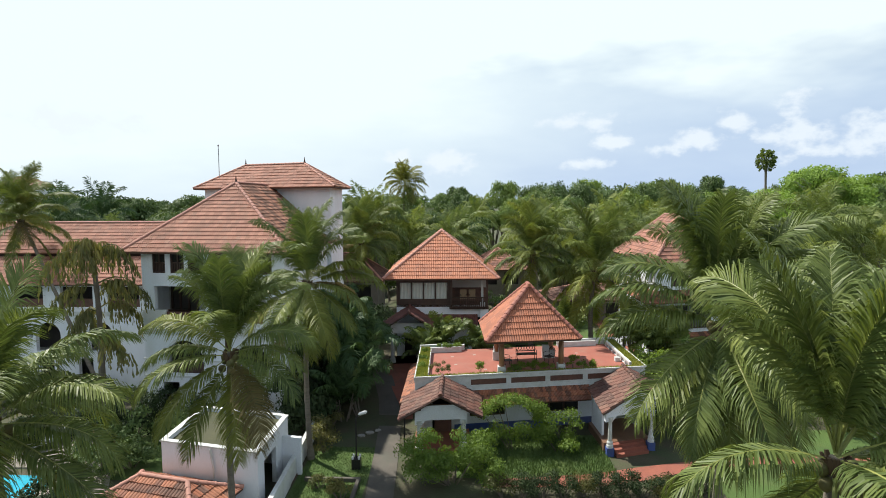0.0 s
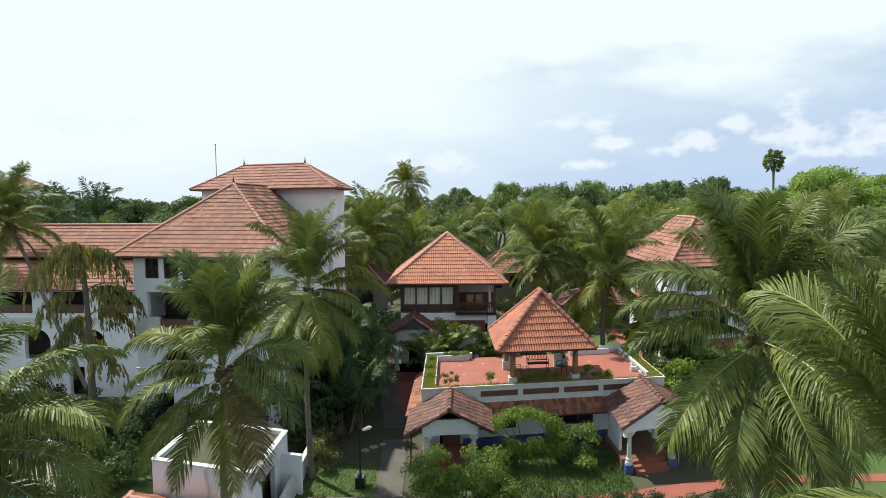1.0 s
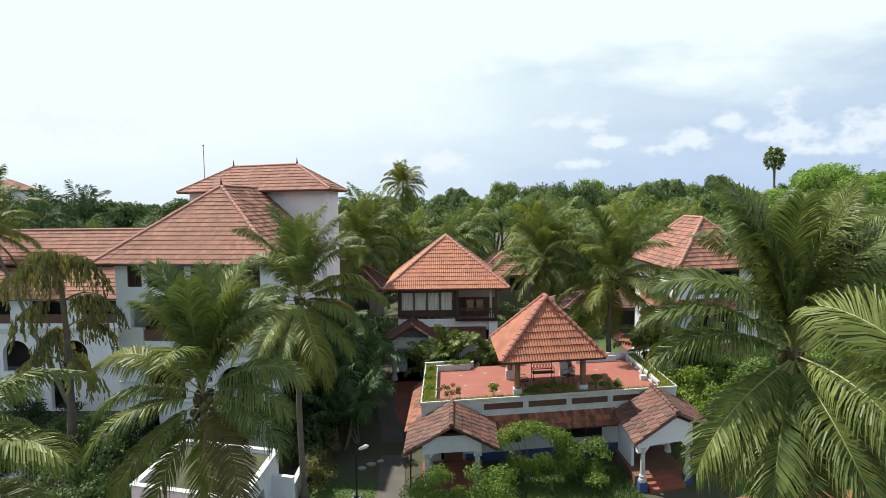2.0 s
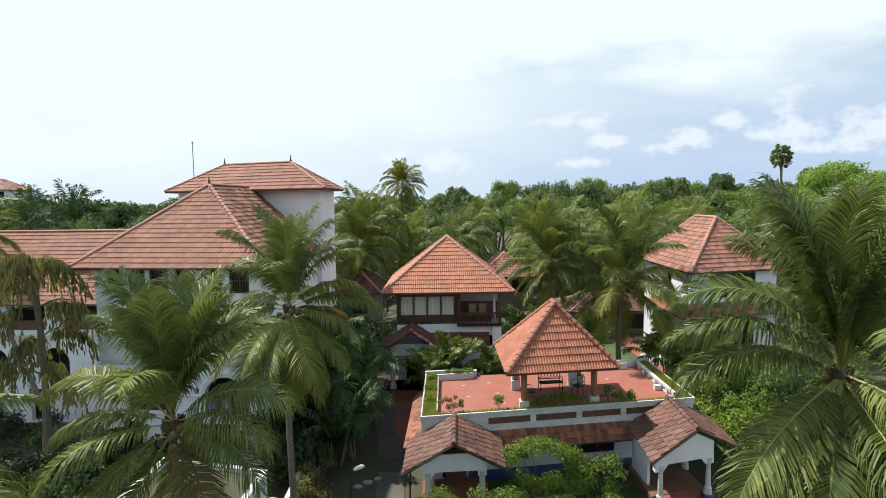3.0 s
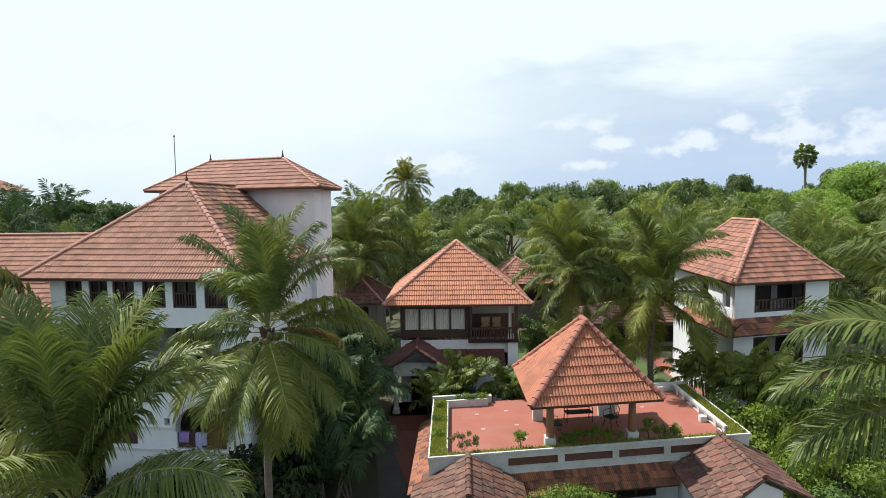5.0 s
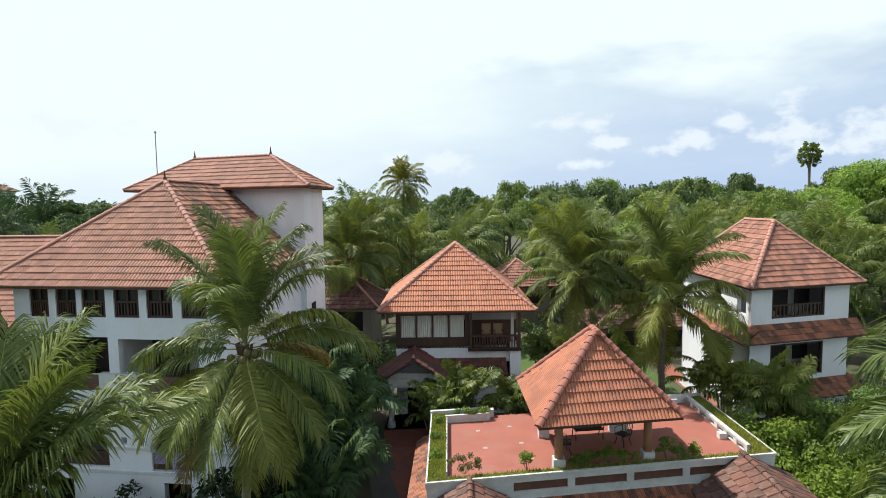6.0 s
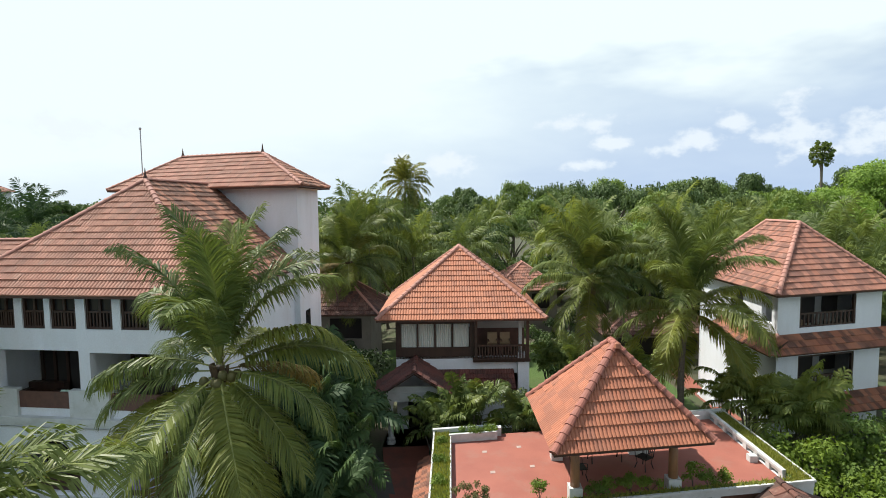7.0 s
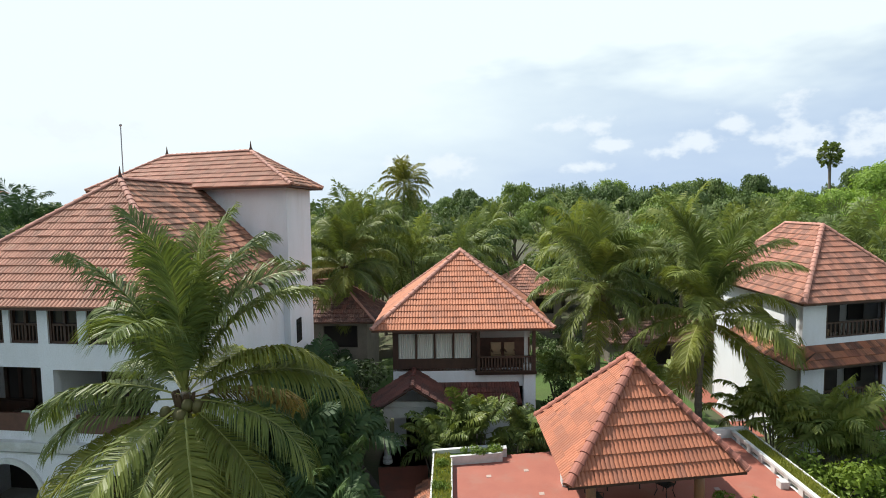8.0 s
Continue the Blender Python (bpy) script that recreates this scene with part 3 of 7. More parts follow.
def gable_roof(parent, front, back, half, drop, mat, cap, single=0, flat=True, tw=0.32, th=0.32, turn=None):
    """A gabled porch roof: ridge from the front apex to the back; half its width; drop from ridge to eave."""
    front, back = Vector(front), Vector(back)
    along = (back - front)
    side = Vector((turn[0], turn[1], 0)).normalized() if turn else along.cross(Vector((0, 0, 1))).normalized()
    dn = Vector((0, 0, -drop))
    fl, fr = front - side * half + dn, front + side * half + dn
    bl, br = back - side * half + dn, back + side * half + dn
    thick = Vector((0, 0, -0.09))
    dk = Build()
    dk.add([fl, front, fr, bl, back, br] + [p + thick for p in (fl, front, fr, bl, back, br)],
           [(0, 3, 4, 1), (1, 4, 5, 2), (6, 7, 10, 9), (7, 8, 11, 10), (0, 1, 7, 6), (1, 2, 8, 7), (3, 9, 10, 4), (4, 10, 11, 5), (0, 6, 9, 3), (2, 5, 11, 8)])
    part("porch_roof_deck", dk, M_DECK, parent, "dark timber porch roof underside")
    tiled_slope(parent, (bl, fl, back, front), mat, tw, th, single, flat)
    tiled_slope(parent, (fr, br, front, back), mat, tw, th, single, flat)
    caps_along(parent, front, back, cap, 0.11, 0.4)
    rim = Build()
    for p, q in ((fl, front), (fr, front)):
        rim.tube([p + thick * 0.3, q + thick * 0.3], 0.045, 5)
    part("verge_board", rim, M_WOOD, parent)
    return fl, fr, bl, br


# ---- ground ----
def rise(a, b, x):
    t = min(max((x - a) / (b - a), 0.0), 1.0)
    return t * t * (3 - 2 * t)


def level(x, y):
    """Height of the ground: the garden climbs gently behind the terrace villa."""
    return 1.2 * rise(30.5, 37.0, y) * rise(-9.0, -5.0, x)


def sheet(b, xs, ys, lift):
    n = len(xs)
    k = len(b.v)
    b.v += [(x, y, level(x, y) + lift) for y in ys for x in xs]
    b.f += [(k + j * n + i, k + j * n + i + 1, k + (j + 1) * n + i + 1, k + (j + 1) * n + i) for j in range(len(ys) - 1) for i in range(n - 1)]


def strip(b, centre, lift, thick=0.0):
    """A path along (x, y, half width) points."""
    k = len(b.v)
    for i, (x, y, hw) in enumerate(centre):
        x0, y0 = centre[max(i - 1, 0)][:2]
        x1, y1 = centre[min(i + 1, len(centre) - 1)][:2]
        n = Vector((y1 - y0, x0 - x1)).normalized()
        for s in (-1, 1):
            px, py = x + s * hw * n.x, y + s * hw * n.y
            b.v.append((px, py, level(px, py) + lift))
    b.f += [(k + 2 * i, k + 2 * i + 1, k + 2 * i + 3, k + 2 * i + 2) for i in range(len(centre) - 1)]


gb = Build()
xs = [-2500, -900, -300, -120, -60] + [-40 + 2 * i for i in range(41)] + [60, 120, 300, 900, 2500]
ys = [-400, -100, -30, -10] + [0 + 2 * i for i in range(36)] + [90, 130, 220, 500, 1200, 4000]
sheet(gb, xs, ys, 0.0)
solo("ground", gb, M_SOIL, "leafy dark garden soil with weeds", "ground", kind="structure")

pb = Build()
pts = [(-1.35, 17.0, 0.6), (-1.5, 20.0, 0.6), (-1.7, 23.5, 0.6), (-1.95, 28.0, 0.62), (-2.2, 31.0, 0.6), (-2.6, 33.5, 0.6), (-3.2, 35.6, 0.6), (-4.2, 37.6, 0.6), (-5.4, 39.8, 0.6), (-6.2, 42.5, 0.6), (-6.0, 46.0, 0.6), (-5.6, 49.5, 0.7), (-6.4, 53.0, 0.8)]
fine = []
for (a, b2) in zip(pts, pts[1:]):
    fine += [tuple(a[k] + (b2[k] - a[k]) * i / 6 for k in range(3)) for i in range(6)]
strip(pb, fine + [pts[-1]], 0.03)
solo("path", pb, M_CONC, "worn grey concrete garden path with dark stains", "path", kind="structure")
rb = Build()
strip(rb, [(-1.15, 31.0, 0.22), (-1.35, 32.5, 0.4), (-1.75, 34.5, 0.75), (-2.0, 36.3, 0.95), (-2.2, 38.3, 1.1)], 0.045)
strip(rb, [(-7.5, 50.6, 1.6), (-5.2, 52.2, 1.9), (-3.2, 53.6, 1.2)], 0.02)
strip(rb, [(14.6, 41.5, 0.45), (14.6, 44.0, 0.45), (14.6, 47.0, 0.5), (14.8, 50.0, 0.6), (14.8, 53.5, 0.7), (11.0, 55.5, 0.6)], 0.03)
solo("pavement", rb, M_REDPAVE, "red oxide paved strip beside the path", "pavement", kind="structure")
rp = Build()
strip(rp, [(2.8, 24.05, 0.35), (5.0, 24.2, 0.42), (8.0, 24.5, 0.55), (10.2, 25.1, 0.6), (12.5, 25.9, 0.4), (16.0, 26.5, 0.35), (22.0, 26.8, 0.35)], 0.03)
solo("garden_path", rp, M_REDPAVE, "red earth coloured garden path in front of the porch", "path", kind="structure")
for nm, ring in (("lawn", (-5.6, -2.4, 21.0, 27.6)), ("lawn", (1.6, 9.0, 24.5, 29.3)), ("lawn", (-17.5, -12.2, 24.0, 31.5)), ("lawn", (3.0, 13.5, 40.5, 58.0)), ("lawn", (13.0, 24.0, 18.0, 33.0)), ("lawn", (-5.5, -4.0, 44.0, 56.0))):
    lb = Build()
    x0, x1, y0, y1 = ring
    nx, ny = int((x1 - x0) / 0.5) + 1, int((y1 - y0) / 0.5) + 1
    rnd = random.Random(round(x0 * 10))
    sheet(lb, [x0 + (x1 - x0) * i / nx for i in range(nx + 1)], [y0 + (y1 - y0) * i / ny for i in range(ny + 1)], 0.015)
    lb.v = [(x, y, z + rnd.uniform(-0.004, 0.012)) for x, y, z in lb.v]
    solo(nm, lb, M_GRASS, "mown green lawn patch", "lawn", kind="structure")


# ---- terrace villa ----
V1 = plan(-0.6, 29.0, (0.985, 0.174), (-0.015, 1.0))
W1, D1 = 12.95, 6.2
FLOOR, TOP = 2.95, 3.3
villa = thing("terrace_villa", (5.7, 32.5, 0.0), "white single-storey villa with a red roof terrace and two tiled porches", "villa")
wb = Build()
part("side_wall", Build().box(0.15, 0.4, 0.45, D1 - 0.45, 0.0, 2.72, V1), M_WHITE, villa)
part("side_wall", Build().box(W1 - 0.4, W1 - 0.15, 0.45, D1 - 0.45, 0.0, 2.72, V1), M_WHITE, villa)
wall(wb, V1, 0.15, W1 - 0.15, 0.0, 2.72, 0.2, 0.45, holes=[(2.95, 4.9, 0.85, 2.0), (6.6, 9.1, 0.85, 2.0), (0.9, 1.9, 0.15, 2.0), (11.0, 12.0, 0.3, 2.0)])
part("wall", wb, M_WHITE, villa, "white limewashed wall")
wb = Build()
wall(wb, V1, 0.15, W1 - 0.15, 0.0, 2.72, D1 - 0.45, D1 - 0.2, holes=[(5.5, 7.0, 1.2, 2.6)])
part("back_wall", wb, M_WHITE, villa)
ib = Build().box(0.4, W1 - 0.4, 2.6, 2.7, 0.0, 2.72, V1).box(0.4, W1 - 0.4, 0.45, D1 - 0.45, 0.02, 0.12, V1)
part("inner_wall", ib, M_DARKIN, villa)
part("plinth", Build().box(2.1, 10.2, 0.17, 0.2, 0.0, 0.46, V1), M_BLUE, villa, "dark blue painted plinth band")
for u0, u1, k in ((2.95, 4.9, 2), (6.6, 9.1, 3)):
    win = part("window", Build().box(u0, u1, 0.3, 0.33, 0.85, 2.0, V1), M_GLASS_DARK, villa, "dark glazed timber window")
    fb = Build()
    for i in range(k + 1):
        c = u0 + (u1 - u0) * i / k
        fb.box(c - 0.05, c + 0.05, 0.24, 0.36, 0.85, 2.0, V1)
    fb.box(u0, u1, 0.24, 0.36, 0.80, 0.9, V1).box(u0, u1, 0.24, 0.36, 1.92, 2.0, V1)
    part("window_frame", fb, M_WOOD, win)
# slab, slotted fascia and parapets
sb = Build().box(0.02, W1 - 0.02, 0.02, D1 - 0.02, 2.72, FLOOR, V1)
part("terrace_slab", sb, M_WHITE, villa)
part("terrace_floor", Build().box(0.7, W1 - 0.7, 0.36, D1 - 0.02, FLOOR, FLOOR + 0.012, V1), M_TERRACE, villa, "red oxide terrace floor")
for u, v in ((2.0, 4.6), (3.4, 4.8), (2.2, 2.9), (3.7, 3.1), (3.9, 1.7), (9.9, 4.2), (9.7, 2.4)):
    part("drain_cover", Build().box(u - 0.09, u + 0.09, v - 0.09, v + 0.09, FLOOR + 0.012, FLOOR + 0.02, V1), M_INSERT, villa, "pale square floor insert")
fb = Build()
fb.box(0.0, W1, -0.06, 0.02, 2.98, 3.2, V1).box(0.0, W1, -0.06, 0.02, 2.42, 2.66, V1)
for a, c in ((0.0, 3.0), (4.95, 5.22), (7.15, 7.42), (9.3, 9.57), (11.5, W1)):
    fb.box(a, c, -0.06, 0.02, 2.66, 2.98, V1)
part("fascia", fb, M_TRIM, villa, "white slotted fascia")
part("slot_backing", Build().box(2.9, 11.6, 0.012, 0.018, 2.6, 3.0, V1), M_WOODR, villa, "red-brown recess behind the slots")
part("cornice", Build().box(-0.05, W1 + 0.05, -0.12, -0.03, 3.2, TOP - 0.03, V1).box(0.0, W1, -0.1, 0.0, 2.36, 2.42, V1), M_TRIM, villa)
pk = Build()
pk.box(0.64, 0.69, 0.62, D1 - 0.5, 2.9, TOP - 0.05, V1)
part("parapet", Build().box(-0.05, 0.01, -0.03, D1, 3.0, TOP - 0.02, V1), M_TRIM, villa)
part("parapet", pk, M_TRIM, villa, "white parapet kerb of the side planters")
part("parapet", Build().box(W1 - 0.01, W1 + 0.05, -0.03, D1, 3.0, TOP - 0.02, V1), M_TRIM, villa)
for i in range(7):
    c = 0.75 + i * (D1 - 1.4) / 6
    part("parapet_pier", Build().box(W1 - 0.72, W1 - 0.60, c - 0.13, c + 0.13, FLOOR, TOP + 0.02, V1), M_TRIM, villa)
part("parapet_panel", Build().box(W1 - 0.68, W1 - 0.63, 0.62, D1 - 0.1, FLOOR + 0.14, 3.22, V1), M_TRIM, villa, "white inner face of the side parapet")
part("parapet_rail", Build().box(W1 - 0.74, W1 - 0.58, 0.62, D1 - 0.1, 3.22, 3.31, V1), M_TRIM, villa)
part("side_fascia", Build().box(-0.02, 0.02, 0.0, D1, 2.3, 3.0, V1), M_WHITE, villa)
part("side_fascia", Build().box(W1 - 0.02, W1 + 0.02, 0.0, D1, 2.3, 3.0, V1), M_WHITE, villa)
part("back_parapet", Build().box(-0.08, 2.55, D1 - 0.06, D1 + 0.1, 2.75, TOP + 0.06, V1).box(2.55, 2.8, D1 - 0.2, D1 + 0.1, 2.75, TOP, V1).box(0.6, 2.6, D1 - 0.55, D1 - 0.43, FLOOR, TOP, V1), M_TRIM, villa)
part("back_parapet", Build().box(9.0, W1 + 0.08, D1 - 0.06, D1 + 0.1, 2.75, TOP + 0.06, V1).box(9.0, 11.6, D1 - 0.45, D1 - 0.35, FLOOR, TOP, V1), M_TRIM, villa)
part("planter_soil", Build().box(0.01, 0.64, -0.03, D1 - 0.06, 3.0, 3.22, V1).box(0.64, W1 - 0.62, -0.03, 0.3, 3.0, 3.2, V1).box(W1 - 0.6, W1 - 0.01, -0.03, D1 - 0.06, 3.0, 3.2, V1).box(0.62, 2.55, D1 - 0.43, D1 - 0.06, 3.0, 3.2, V1), M_GRASS, villa, "grassed planter bed")
part("front_kerb", Build().box(0.7, W1 - 0.7, 0.3, 0.36, FLOOR, 3.12, V1), M_TRIM, villa)
# tiled skirts


def skirt(parent, m, u0, u1, v_top, z_top, v_low, z_low, mat, single=0, tw=0.26, th=0.34, flat=False):
    q = lambda u, v, z: m @ Vector((u, v, z))
    a, b2, c, d = q(u0, v_low, z_low), q(u1, v_low, z_low), q(u0, v_top, z_top), q(u1, v_top, z_top)
    t = Vector((0, 0, -0.07))
    bb = Build()
    bb.add([a, b2, d, c, a + t, b2 + t, d + t, c + t], [(0, 1, 2, 3), (7, 6, 5, 4), (0, 4, 5, 1), (1, 5, 6, 2), (2, 6, 7, 3), (3, 7, 4, 0)])
    part("skirt_deck", bb, M_DECK, parent)
    tiled_slope(parent, (a, b2, c, d), mat, tw, th, single, flat)


skirt(villa, V1, 2.6, 9.6, -0.1, 2.38, -0.85, 1.82, M_TILE_SKIRT, single=150, tw=0.16, th=0.30)
VL = plan(-0.62, 35.2, (0.0, -1.0), (1.0, 0.0))
skirt(villa, VL, 0.0, 6.6, 0.0, 2.38, -0.72, 1.95, M_TILE_SKIRT, single=60, tw=0.2, th=0.30)
VR = plan(12.2, 31.3, (0.0, 1.0), (-1.0, 0.0))
skirt(villa, VR, 0.0, 5.8, 0.0, 2.38, -0.8, 1.85, M_TILE_SKIRT)


def column(parent, x, y, z0, z1, r=0.13, foot=0.3, foot_mat=None, square=False):
    col = part("column", Build().tube([(x, y, z0 + 0.0), (x, y, z0 + 0.12), (x, y, z0 + 0.16), (x, y, z0 + 0.26), (x, y, z0 + 0.34), (x, y, z1 - 0.25), (x, y, z1 - 0.16), (x, y, z1)], [r * 1.6, r * 1.6, r * 1.35, r * 1.45, r * 1.05, r * 0.85, r * 1.25, r * 1.35], 14), M_TRIM, parent, "round white column", smooth=False)
    if foot_mat:
        part("pedestal", Build().box(x - r * 1.7, x + r * 1.7, y - r * 1.7, y + r * 1.7, z0 - foot, z0), foot_mat, col, "blue painted pedestal")
    return col


# left porch
gable_roof(villa, (0.82, 26.3, 3.16), (0.84, 29.05, 3.30), 2.02, 1.10, M_TILE_OLD, M_TILE_OLD, single=40, tw=0.39, th=0.44, turn=(0.985, 0.12))
column(villa, -0.25, 26.85, 0.28, 1.75)
column(villa, 1.95, 27.12, 0.28, 1.75)
column(villa, -0.25, 28.6, 0.28, 1.75)
pl = plan(-0.45, 26.72, (0.993, 0.118), (-0.01, 1.0))
ar = Build()
wall(ar, pl, 0.0, 2.6, 1.55, 2.25, 0.0, 0.24, holes=[(0.35, 2.25, 1.5, 1.78)])
ar.prism([pl @ Vector((u, 0.0, z)) for u, z in ((0.35, 1.78), (0.55, 1.78), (0.35, 1.58))], (0, 0.24, 0))
ar.box(0.3, 2.3, 0.02, 0.2, 2.25, 2.5, pl).box(0.0, 0.24, 0.24, 2.2, 1.75, 2.25, pl).box(2.36, 2.6, 0.24, 2.2, 1.75, 2.25, pl)
part("porch_beam", ar, M_WHITE, villa, "white porch lintel")
part("drain_pipe", Build().tube([(-1.0, 26.9, 0.0), (-0.98, 26.9, 1.2), (-0.95, 26.95, 2.05)], 0.035, 7), M_IRON, villa, "thin black rain pipe")
part("gable_infill", Build().box(0.2, 2.4, 0.06, 0.12, 2.25, 2.55, pl), M_WOOD, villa)
part("porch_floor", Build().box(-0.1, 2.75, -0.1, 2.4, 0.0, 0.28, pl), M_REDPAVE, villa, "red oxide porch floor")
part("porch_door", Build().box(0.9, 1.8, 2.15, 2.22, 0.28, 1.75, pl), M_WOODR, villa, "brown timber door")
# right porch
gable_roof(villa, (10.75, 27.35, 3.30), (10.85, 31.0, 3.36), 2.15, 1.10, M_TILE_OLD, M_TILE_OLD, single=50, tw=0.40, th=0.46, turn=(0.95, 0.30))
for x, y, f in ((9.12, 26.98, True), (11.35, 27.7, True), (11.3, 29.9, False)):
    column(villa, x, y, 0.42, 1.95, r=0.105, foot=0.42, foot_mat=M_BLUE if f else None)
pr = plan(8.86, 26.85, (0.952, 0.307), (-0.05, 1.0))
ar = Build()
wall(ar, pr, 0.0, 2.85, 1.72, 2.1, 0.0, 0.26, holes=[(0.4, 2.45, 1.6, 1.98)])
ar.prism([pr @ Vector((u, 0.02, z)) for u, z in ((0.0, 2.1), (2.85, 2.1), (2.85, 2.66), (1.99, 3.08), (0.02, 2.11))], pr.to_3x3() @ Vector((0, 0.2, 0)))
for s, c in ((1, 0.4), (-1, 2.45)):
    ar.prism([pr @ Vector((u, 0.0, z)) for u, z in ((c, 1.98), (c + 0.22 * s, 1.98), (c, 1.74))][::s], (0, 0.26, 0))
ar.box(0.12, 0.34, 0.26, 2.6, 1.95, 2.1, pr).box(2.6, 2.82, 0.26, 2.6, 1.95, 2.25, pr)
part("porch_beam", ar, M_WHITE, villa, "white porch lintel with chamfered corners")
part("porch_floor", Build().box(0.1, 2.7, 0.5, 3.2, 0.0, 0.44, pr), surface("brown_oxide_floor", (0.20, 0.11, 0.07), (0.15, 0.085, 0.055), 1.5, 0.5), villa, "polished brown porch floor")
for i in range(3):
    part("step", Build().box(0.55, 2.35, 0.5 - 0.28 * (i + 1), 0.5 - 0.28 * i, 0.0, 0.44 - 0.13 * i - 0.03, pr), M_REDPAVE, villa, "dark red porch step")
part("porch_side_wall", Build().box(0.28, 0.42, 1.4, 3.2, 0.0, 1.95, pr), M_WHITE, villa)

# ---- pavilion on the terrace ----
PV = plan(3.15, 29.04, (0.985, 0.174), (-0.026, 1.0))
pav = thing("garden_pavilion", (5.6, 31.9, FLOOR), "open wooden-post pavilion with a steep orange clay-tiled pyramid roof", "pavilion")
hip_roof(pav, PV, 5.21, 5.05, 5.11, 7.74, 2.2, 2.3, "y", M_TILE_PAV, M_CAP_PAV, single=290, near=(5, 27, 5.5), tw=0.262, th=0.37, cap_r=0.14)
for u in (0.95, 4.35):
    for v in (1.15, 4.2):
        q = PV @ Vector((u, v, 0))
        post = part("post", Build().tube([(q.x, q.y, FLOOR + 0.38), (q.x, q.y, FLOOR + 1.0), (q.x, q.y, 5.0)], [0.155, 0.15, 0.14], 14), M_POST, pav, "round varnished timber post", smooth=True)
        part("post_base", Build().box(q.x - 0.21, q.x + 0.21, q.y - 0.21, q.y + 0.21, FLOOR, FLOOR + 0.52), M_TRIM, post, "white square post base")
bm_ = Build()
for u in (0.95, 4.35):
    bm_.box(u - 0.08, u + 0.08, 0.4, 4.7, 5.0, 5.16, PV)
for v in (1.15, 4.2):
    bm_.box(0.4, 4.85, v - 0.08, v + 0.08, 4.96, 5.12, PV)
part("ring_beam", bm_, M_WOODR, pav)
part("finial", Build().tube([(5.66, 31.4, 7.72), (5.66, 31.4, 7.86), (5.66, 31.4, 7.92)], [0.13, 0.1, 0.03], 8), M_TILE_PAV, pav)

# ---- two-storey villa behind ----
V2 = plan(-3.66, 39.43, (0.9995, 0.031), (-0.02, 1.0))
v2 = thing("two_storey_villa", (0.4, 43.7, 1.2), "two-storey villa with timber upper floor and orange hipped tile roof", "villa")
hip_roof(v2, V2, 8.24, 8.5, 7.01, 10.24, 4.1, 4.1, "y", M_TILE_V2, M_CAP, single=300, near=(0.4, 38, 7.5), tw=0.27, th=0.37, cap_r=0.12)
G2 = 1.2
vb = Build()
wall(vb, V2, 0.85, 7.55, G2 - 0.3, 4.95, 1.0, 1.25, holes=[(6.35, 6.95, G2 + 0.1, 4.05), (1.4, 2.3, G2, 3.4)])
vb.box(0.85, 1.1, 1.25, 7.6, G2 - 0.3, 6.9, V2).box(7.3, 7.55, 1.25, 7.6, G2 - 0.3, 4.95, V2).box(0.85, 7.55, 7.6, 7.8, G2 - 0.3, 6.9, V2)
vb.box(6.95, 7.5, 0.75, 1.0, G2 - 0.3, 5.15, V2)
part("wall", vb, M_WHITE, v2, "white ground-floor wall")
part("floor_slab", Build().box(0.85, 7.55, 1.0, 7.7, 4.82, 4.98, V2), M_DECK, v2)
part("inner_wall", Build().box(4.75, 7.5, 2.6, 2.7, 4.98, 6.0, V2), M_WOODR, v2, "brown lower balcony wall")
part("upper_inner_wall", Build().box(4.75, 7.5, 2.62, 2.7, 6.0, 6.95, V2), M_INNER, v2)
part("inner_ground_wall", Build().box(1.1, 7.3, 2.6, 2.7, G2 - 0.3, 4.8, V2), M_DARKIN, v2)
part("upper_ceiling", Build().box(0.6, 7.7, 0.9, 7.8, 6.92, 6.97, V2), M_WOODR, v2)
ub = Build()
ub.box(0.85, 4.78, 0.92, 1.06, 4.95, 5.42, V2).box(0.85, 4.78, 0.92, 1.06, 6.62, 6.95, V2).box(0.85, 1.06, 0.92, 1.06, 5.42, 6.62, V2).box(4.55, 4.78, 0.92, 1.06, 5.42, 6.62, V2)
part("timber_band", ub, M_WOOD, v2, "dark timber window wall")
for i in range(4):
    u0 = 1.06 + i * 0.8725
    win = part("window", Build().box(u0 + 0.04, u0 + 0.83, 1.02, 1.03, 5.42, 6.62, V2), M_CURTAIN, v2, "window with drawn pale curtains")
    part("window_frame", Build().box(u0 - 0.03, u0 + 0.05, 0.9, 1.05, 5.42, 6.62, V2), M_WOOD, win)
    cl = Build()
    fold = [V2 @ Vector((u0 + 0.06 + 0.75 * j / 24, 0.985 + 0.022 * math.cos(j * 1.9), z)) for z in (5.43, 6.61) for j in range(25)]
    cl.add(fold, [(j, j + 1, j + 26, j + 25) for j in range(24)])
    part("curtain", cl, M_CURTAIN, win)
rail = part("balcony_railing", Build().box(4.78, 7.5, 0.6, 0.68, 5.52, 5.6, V2).box(4.78, 7.5, 0.6, 0.68, 4.72, 4.9, V2), M_WOOD, v2, "dark timber balcony railing")
for i in range(19):
    u = 4.86 + i * 0.143
    part("baluster", Build().box(u, u + 0.06, 0.62, 0.66, 4.85, 5.53, V2), M_WOOD, rail)
part("balcony_floor", Build().box(4.7, 7.55, 0.6, 1.0, 4.72, 4.86, V2), M_WOOD, v2)
for u in (4.78, 7.35):
    part("balcony_post", Build().box(u, u + 0.14, 0.6, 0.74, 4.9, 6.95, V2), M_WOOD, v2)
part("upper_white_column", Build().box(7.02, 7.18, 0.98, 1.14, 4.95, 6.95, V2), M_TRIM, v2)
